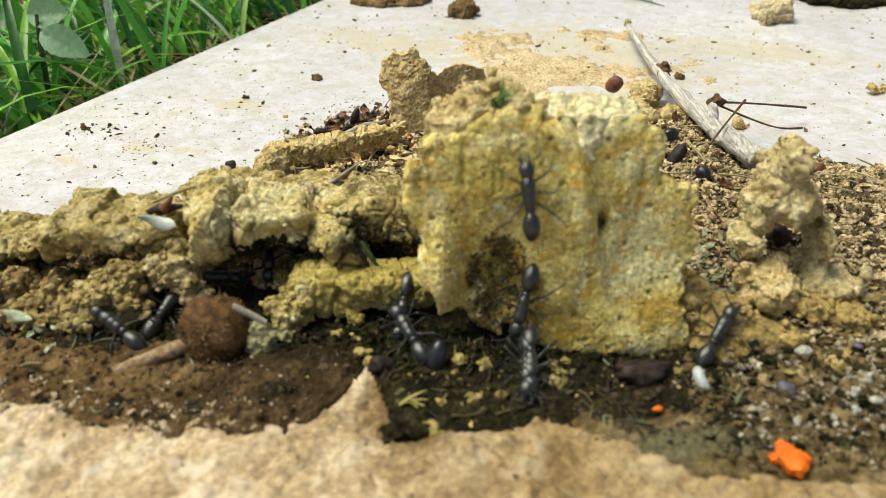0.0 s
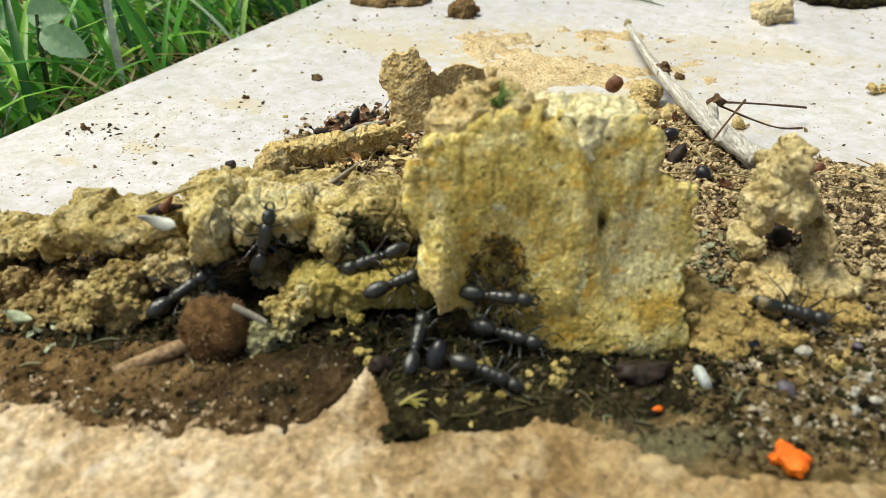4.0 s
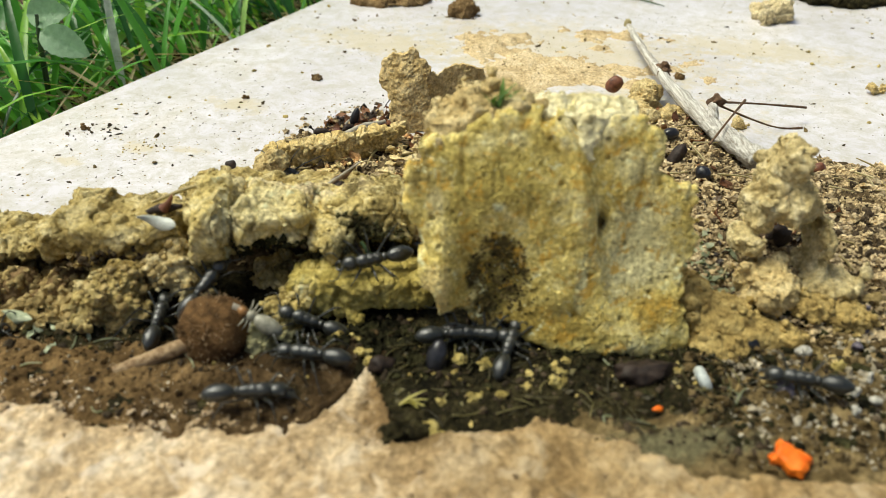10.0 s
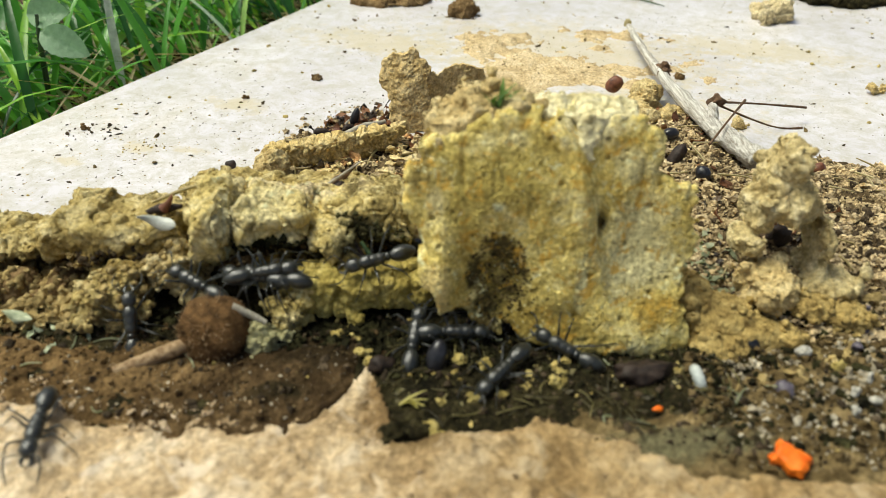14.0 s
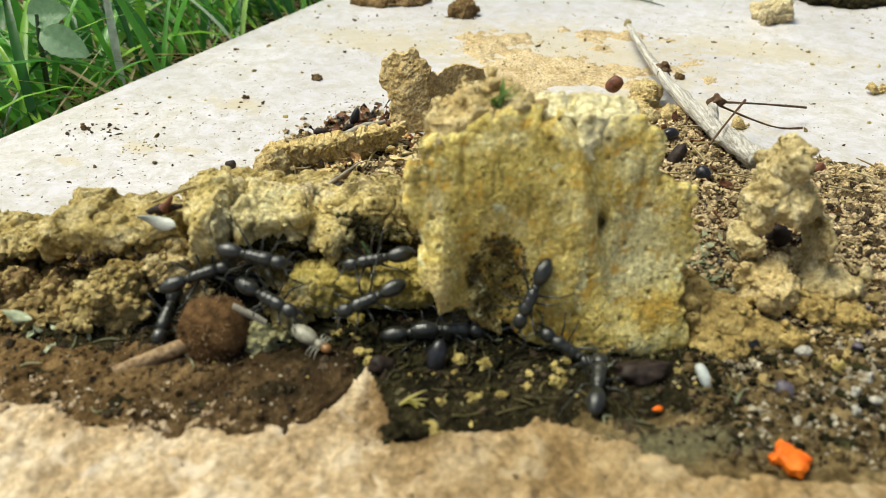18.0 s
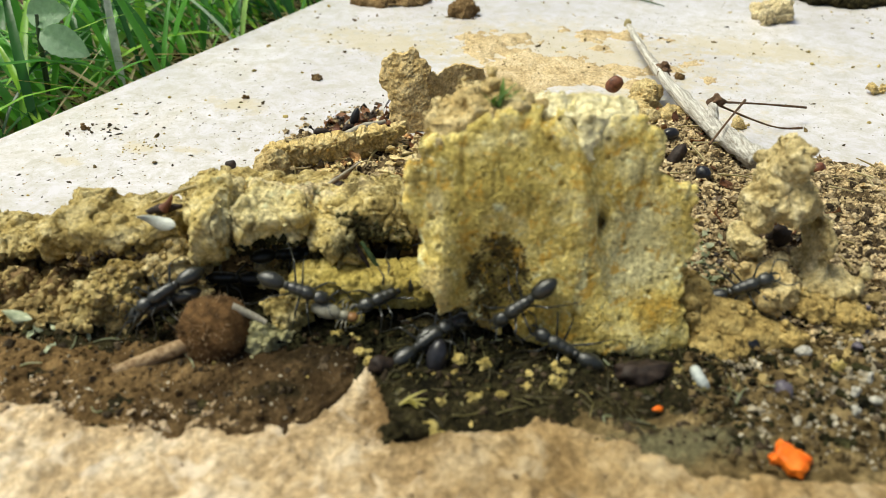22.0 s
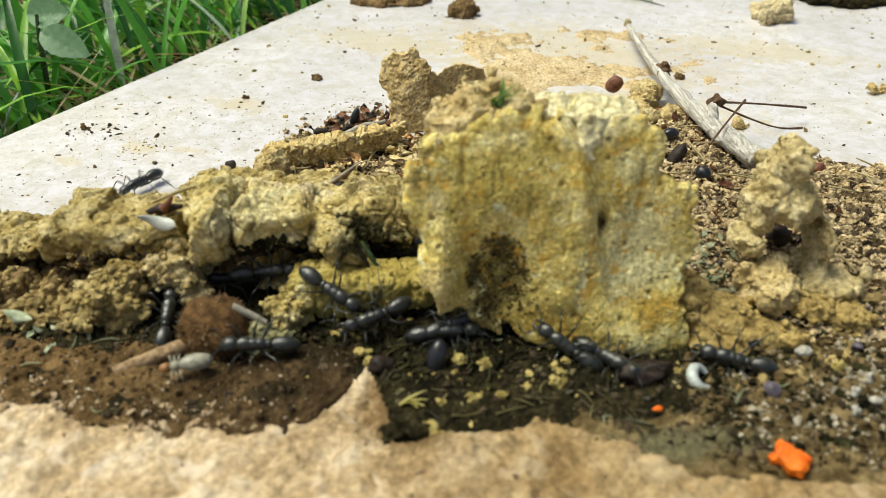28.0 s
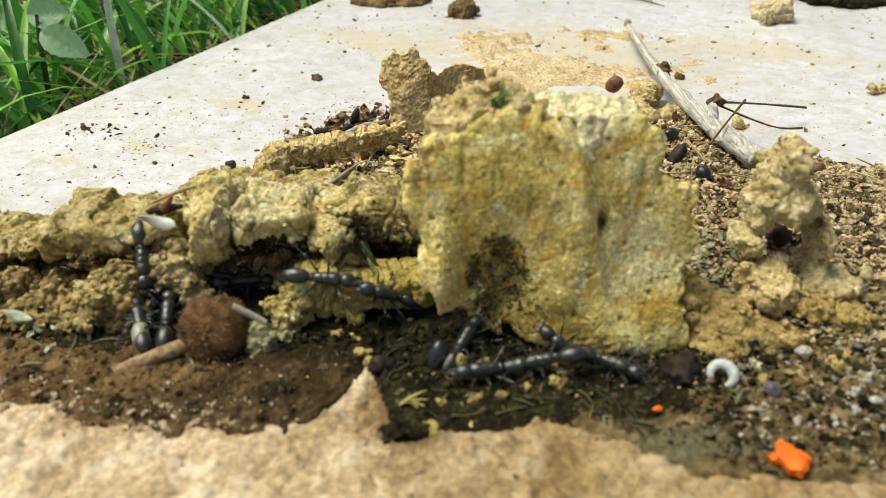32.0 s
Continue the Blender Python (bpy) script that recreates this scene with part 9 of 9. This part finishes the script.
    "ant_n": [
        (0, -78, 99.5, 1.5, 26, 12, 16), (0.84, -78.1, 99.2, 1.5, 27, 13, 12), (1.69, -77.1, 98.9, 1.8, 28, 15, 16), (2.53, -77.5, 98.5, 1.9, 20, 7, 5),
        (3.37, -77.3, 98.3, 1.9, 33, 13, 29), (4.21, -78.1, 98.9, 1.4, 31, 3, 23), (5.06, -78.1, 99.6, 1.5, 25, 9, 23), (5.9, -78.3, 99.8, 1.4, 28, 2, 19),
        (6.74, -78.2, 99.9, 1.5, 35, 4, 14), (7.59, -77.3, 98.8, 1.9, 20, 7, 36), (8.43, -76.9, 97.9, 1.9, 43, 8, 17), (9.27, -77.3, 98.5, 1.9, 24, 13, 20),
        (10.11, -76.8, 97.8, 1.8, 35, 5, 28), (10.96, -78.1, 98.9, 1.4, 35, 4, 37), (11.8, -76.9, 97.8, 1.9, 33, 12, 36), (11.92, -74.3, 96.9, 2.5, 36, 6, 24),
        (12.03, -72.6, 97.7, 2.2, 24, 12, 30), (12.15, -70.2, 97.4, 2.2, 31, 8, 20), (12.27, -67.5, 96.9, 2.3, 31, 20, 35), (12.38, -65.9, 98.8, 1.3, 22, 16, 25),
        (12.5, -64, 98.4, 0.9, 28, 13, 17), (12.67, -60.9, 98.1, 1.3, 21, 8, 10), (12.83, -58.1, 97.5, 1.6, 27, 10, 13), (13, -55.3, 97.1, 2.1, 18, 6, 8),
        (13.12, -54.1, 96.4, 1.3, 13, 18, -22), (13.25, -53.1, 95.5, 1.1, 6, 27, -48), (13.38, -54.8, 91.9, 1.4, 5, 15, -72), (13.5, -55.7, 88.3, 1.5, -10, 13, -98),
        (13.6, -55.2, 85.9, 1.9, -10, 19, -101), (13.7, -56.7, 84.7, 0.9, -7, 17, -96), (13.8, -54.9, 79.6, 2.6, -2, 2, -85), (13.9, -54.9, 77.5, 2.6, -1, 6, -85),
        (14, -55.2, 75.6, 2.4, -5, 6, -83), (14.17, -56.1, 74, 2.5, -13, 4, -74), (14.33, -56.2, 72, 2.6, -14, 4, -66), (14.5, -56.4, 70.7, 2.8, -9, 9, -60),
        (15.17, -55.1, 71.3, 2.2, -7, 8, -43), (15.83, -52.9, 71.2, 2.5, 0, 10, -22), (16.5, -51.5, 71.9, 2, 6, 7, 7), (16.62, -50.7, 69.4, 1.7, -1, 12, -32),
        (16.75, -49.7, 67.1, 1.6, -2, 10, -62), (16.88, -47.2, 60.5, 1.6, -6, 4, -68), (17, -44, 54.2, 2.3, 6, 0, -75), (17.13, -44, 52.7, 2.3, 5, 0, -75),
        (17.27, -43.9, 51.2, 2.5, 2, 2, -75), (17.4, -44.2, 49.9, 2.5, -7, 3, -75), (18.21, -44.2, 49.9, 2.5, -6, 1, -78), (19.02, -44.3, 50, 2.5, -7, 3, -71),
        (19.83, -44.3, 50.1, 2.5, -7, 1, -77), (20.64, -44.1, 49.9, 2.5, -6, 2, -77), (21.46, -44.1, 49.9, 2.5, -6, 2, -74), (22.27, -44.3, 50, 2.5, -7, 3, -71),
        (23.08, -44.1, 50, 2.5, -5, 2, -72), (23.89, -44.3, 50.1, 2.5, -9, 1, -77), (24.7, -44.2, 50, 2.5, -6, 3, -70), (25.51, -44.2, 49.9, 2.5, -6, 0, -78),
        (26.32, -44.1, 50, 2.5, -6, 1, -78), (27.13, -44.1, 49.9, 2.5, -6, 3, -72), (27.94, -44.3, 49.9, 2.5, -6, 3, -66), (28.76, -44.2, 50, 2.5, -6, 3, -67),
        (29.57, -44, 49.9, 2.5, -6, 3, -75), (30.38, -44.1, 49.9, 2.5, -4, 3, -68), (31.19, -44.1, 49.9, 2.5, -6, 4, -66), (32, -44.2, 49.9, 2.5, -6, 4, -71),
    ],
    "ant_p": [
        (0, -8, 200, 0.5, 0, 0, 170), (25.4, -8, 200, 0.5, 0, 0, 175), (26.2, -34, 192, 0.4, 0, 0, -160), (26.65, -46, 181, 0.3, 0, 0, -155),
        (27, -55.4, 176.6, -0, -1, 0, -123), (27.17, -57.9, 173.1, -0, 0, 0, -123), (27.33, -60.3, 169.8, 0, 0, 0, -123), (27.5, -62.6, 166.6, -0, 0, 0, -123),
        (27.62, -63.9, 162.8, -0, -1, -1, -119), (27.75, -65.2, 159, -0, 0, 0, -121), (27.88, -66.4, 155.5, -0, 0, 0, -120), (28, -67.5, 151.9, 0, 0, 0, -119),
        (28.17, -54.3, 119.8, 14.9, -19, 18, -111), (28.33, -54.5, 117.6, 14.1, -18, 35, -98), (28.5, -53.1, 111.3, 15.1, 3, 39, -75), (28.75, -51.7, 110.3, 14.1, -3, 47, -77),
        (29, -50.7, 110.3, 11.6, -9, 56, -80), (29.5, -50.4, 109.4, 11, -9, 49, -78), (30, -50.6, 109.1, 10.2, -3, 41, -77), (30.5, -50.1, 108.5, 9.6, -6, 57, -84),
        (31, -50.9, 109.1, 9.1, -6, 52, -77), (31.5, -50.3, 108.6, 9.5, -3, 57, -77), (32, -50.9, 109.2, 8.9, -8, 47, -77),
    ],
    "termite_one": [
        (0, 5, 107, 2, 0, 0, 170), (6.3, 5, 107, 2, 0, 0, 170), (7, -4.1, 99.5, 3.2, -35, -9, 176), (7.2, -6.4, 100.1, 3.3, -33, 2, 171),
        (7.4, -8.4, 101.1, 2.8, -33, -7, -168), (7.6, -11.3, 99.5, 4.4, -73, 2, -169), (7.8, -13.4, 99.6, 4.9, -67, 7, -166), (8, -14.9, 99.1, 4.9, -68, 21, -175),
        (8.14, -17.3, 100.5, 3, -41, 5, -151), (8.29, -19.5, 96.6, 4.2, -26, 13, -157), (8.43, -21.7, 96.1, 3.1, -26, 17, -159), (8.57, -23.4, 94.4, 3.1, -25, 5, -140),
        (8.71, -25.2, 93.4, 3.4, -23, 2, -134), (8.86, -26.8, 91.2, 3.5, -20, 6, -136), (9, -28.3, 89.7, 3.7, -7, 8, -134), (9.33, -28.8, 92.9, 3.6, -36, 11, -172),
        (9.67, -29, 94.1, 5.2, -50, -22, -165), (10, -28.8, 96.1, 6.6, -44, -34, 173), (10.5, -28.4, 99.6, 6.7, -34, -21, 152), (11, -27.9, 104.7, 4.6, -27, -21, 145),
        (11.5, -31, 113, 3, 0, 0, 140), (11.73, -26.7, 113.3, 3, 0, 0, 100), (11.97, -22.3, 113.7, 3, 0, 0, 60), (12.2, -18, 114, 3, 0, 0, 20),
        (32, -18, 114, 3, 0, 0, 20),
    ],
    "termite_two": [
        (0, -18, 113, 2, 0, 0, 0), (15.6, -18, 113, 2, 0, 0, 0), (16.5, -26, 111, 5, 0, 0, 0), (17, -25.1, 101.6, 8.5, 49, 4, -11),
        (17.25, -24.3, 101.7, 7.3, 36, 13, -9), (17.5, -23, 98.4, 6, 52, 28, 3), (17.75, -22.1, 100, 2.4, 21, 27, -10), (18, -20.6, 94.6, 3.4, 11, 9, -34),
        (18.33, -19.7, 96.6, 3.9, 19, 6, -28), (18.67, -19, 100, 3.4, 36, 12, -12), (19, -17.6, 100.2, 4.4, 56, 6, -8), (19.5, -15.9, 98.8, 5.2, 64, 2, -6),
        (20, -14.9, 99.1, 4.9, 69, 3, -5), (20.5, -15.3, 99.5, 4.4, 64, 12, -2), (21, -16.2, 99.4, 5.5, 50, 0, -13), (21.5, -16.9, 100.2, 4.7, 52, 6, -21),
        (22, -17.5, 100.4, 4.9, 43, 10, -11), (22.33, -17.1, 101.5, 7.1, 50, -2, -11), (22.67, -16.7, 101.7, 9.5, 41, -6, 0), (23, -17.3, 102.6, 10.3, 34, -5, 19),
        (23.33, -19, 103.6, 10.3, 39, -16, 18), (23.67, -20.4, 103.6, 10.7, 36, -12, 38), (24, -22.8, 105.4, 9.7, 19, -15, 48), (24.2, -22.1, 102, 9.2, 39, -16, 25),
        (24.4, -22.4, 100.9, 7.8, 53, -12, 8), (24.6, -22.6, 100.7, 5, 43, 9, 14), (24.8, -22.2, 100.1, 3.3, 30, 16, 0), (25, -21, 96.2, 3, 20, 17, -18),
        (25.38, -23, 94.7, 3.4, 7, 19, -36), (25.75, -25.3, 93.6, 3.3, 8, 29, -49), (26.12, -26.7, 93.2, 3.4, -3, 16, -68), (26.5, -28.5, 92, 3.3, 7, 29, -82),
        (26.7, -29.3, 90, 3.9, 4, 21, -88), (26.9, -31.4, 89.5, 3.2, -7, 21, -94), (27.1, -33, 88.4, 3.1, -8, 14, -98), (27.3, -34.3, 86.6, 3, -6, 12, -103),
        (27.5, -35.9, 85.7, 2.7, -18, 19, -115), (27.75, -37.2, 87.8, 2.9, -15, 4, -133), (28, -38.8, 89.2, 3.1, -23, -2, -162), (28.1, -38.6, 90.7, 6.3, -74, 3, 176),
        (28.2, -39.1, 92.1, 8.1, -55, 6, 159), (28.3, -43.9, 101.9, 3, -26, -23, 176), (28.4, -43.1, 102.2, 6, -30, -16, 155), (28.5, -42.9, 102.2, 9.3, -27, -20, 146),
        (29, -43.6, 102.2, 10, -27, -20, 146), (29.2, -44.2, 102.2, 8.8, -33, -4, 175), (29.4, -44.8, 102.2, 7.6, -29, 17, -152), (29.6, -45.4, 102.2, 6.3, -12, 31, -112),
        (29.8, -46, 102.2, 5.1, 9, 32, -73), (30, -46.6, 102.2, 3.8, 24, 24, -41), (30.2, -47.2, 102.2, 3.5, 32, 10, -15), (30.4, -48, 101.8, 4.8, 33, 9, 39),
        (30.6, -49, 101.1, 3.5, 47, -25, 50), (30.8, -49.3, 100.8, 4, 50, -53, 72), (31, -49.8, 100.9, 4.3, -4, -55, 125), (31.5, -49.9, 100.2, 2.7, 10, -56, 115),
        (32, -49.3, 98.7, 2.7, 18, -22, 104),
    ],
    "larva": [
        (0, 38.8, 88.3, 0.7, 55, -23, 103), (0.82, 38.8, 88.1, 0.8, 55, -28, 111), (1.64, 38.2, 87.6, 1.3, 64, -14, 99), (2.45, 38.7, 88.3, 0.7, 56, -12, 105),
        (3.27, 39.1, 88.2, 0.7, 66, -10, 98), (4.09, 38.8, 88.5, 0.7, 66, -6, 101), (4.91, 38, 87.6, 1.2, 71, -12, 96), (5.72, 39, 88.1, 0.8, 65, -16, 98),
        (6.54, 38.3, 88.4, 1.2, 70, -21, 106), (7.36, 38.1, 88.2, 0.9, 75, -15, 97), (8.18, 38.7, 88.5, 0.7, 58, -14, 101), (8.99, 38.1, 87.5, 1.3, 60, -20, 104),
        (9.81, 39, 88.1, 0.7, 63, -9, 101), (10.63, 38.6, 88.5, 0.7, 69, -5, 94), (11.45, 38.7, 88.4, 0.7, 55, -19, 98), (12.26, 38, 88.2, 1, 74, -14, 100),
        (13.08, 38.8, 88.5, 0.7, 65, -14, 95), (13.9, 37.9, 88.3, 1.1, 75, -18, 99), (14.72, 38, 88.2, 1, 73, -17, 101), (15.54, 39, 88.5, 0.6, 61, -9, 103),
        (16.35, 38.3, 88.2, 0.9, 69, -13, 98), (17.17, 38.6, 88.4, 0.7, 62, -16, 100), (17.99, 39.1, 89, 0.7, 69, -20, 103), (18.81, 38.2, 87.6, 1.3, 64, -14, 96),
        (19.62, 38.7, 88.4, 0.7, 59, -14, 102), (20.44, 38.3, 88.3, 0.9, 72, -19, 98), (21.26, 38, 88.3, 1.1, 73, -16, 99), (22.08, 38.6, 88.5, 0.7, 57, -15, 106),
        (22.89, 38.3, 87.6, 1.3, 59, -19, 98), (23.71, 38.8, 88.2, 0.7, 57, -20, 102), (24.53, 38.6, 88.5, 0.7, 64, -13, 100), (25.35, 38.3, 88.2, 1, 71, -9, 102),
        (26.16, 38.2, 87.4, 1.3, 57, -15, 99), (26.98, 38.1, 87.7, 1.3, 60, -21, 99), (27.8, 38.8, 88.3, 0.7, 55, -23, 103), (28, 38.7, 88.3, 1.3, 27, -14, 78),
        (28.2, 38.7, 88.2, 1.8, -2, -18, 52), (28.4, 39.6, 87.1, 2.2, 18, -18, 28), (28.6, 40.1, 86.4, 2.1, 9, -11, 3), (28.8, 41.6, 88.4, 1.7, 25, -6, -27),
        (29, 42.4, 88.7, 1.7, 33, 12, -43), (30, 42.7, 87.2, 2, 17, 7, -46), (31, 42.2, 87.8, 1.4, 15, -3, -53), (32, 42.4, 88.7, 1.7, 32, 14, -46),
    ],

}


def motions():
    walk(ROLLED, [(0.0, mpose(30.6, 89.2, 2.0, 0, 5, 10)), (28.3, mpose(30.6, 89.2, 2.0, 0, 5, 10)), (28.9, mpose(36.6, 89.6, 2.3, 20, 10, 65)), (32.0, mpose(36.6, 89.6, 2.3, 20, 10, 65))])
    walk(PUSHED, [(0.0, mpose(51.0, 85.4, 1.7, 0, 40, -30)), (25.05, mpose(50.6, 85.4, 1.7, 0, 45, -30)), (25.45, mpose(48.9, 86.0, 1.8, 0, 70, 5)), (27.4, mpose(48.9, 85.3, 1.7, 0, 60, 15)), (32.0, mpose(48.9, 85.3, 1.7, 0, 60, 15))])
    me = ant_parts()
    for key, rows in TRACKS.items():
        if key.startswith("termite"):
            carried, legs = termite("pale termite with an amber head, dragged by an ant"), []
        elif key.startswith("larva"):
            carried, legs = larva(), []
        else:
            carried, legs = ant(me, "glossy black ant with long thin legs")
        poses = [(r[0], mpose(*r[1:])) for r in rows]
        walk(carried, poses)
        # legs swing in alternate threes while the body moves
        for leg, (x, y, z), k, s in legs:
            sign = 1 if (k + (s > 0)) % 2 else -1
            keys, phase = [(0.0, mpose(x, y, z))], 0.0
            for (t0, a), (t1, b) in zip(poses, poses[1:]):
                d = (b.translation - a.translation).length / MM
                n = int(d / 2.6)
                n = min(n, int((t1 - t0) / 0.09))
                for i in range(1, n + 1):
                    phase += 1
                    up = 9 if phase % 2 else -4
                    swing = 15 * sign * s * (1 if phase % 2 else -1)
                    keys.append((t0 + (t1 - t0) * i / (n + 1), mpose(x, y, z, s * up * (1 if sign > 0 else -0.3), 0, swing)))
            keys.append((32.0, mpose(x, y, z, 0, 0, 4 * sign)))
            clean = [keys[0]]
            for q in keys[1:]:
                if frame(q[0]) > frame(clean[-1][0]):
                    clean.append(q)
            walk(leg, clean)


motions()
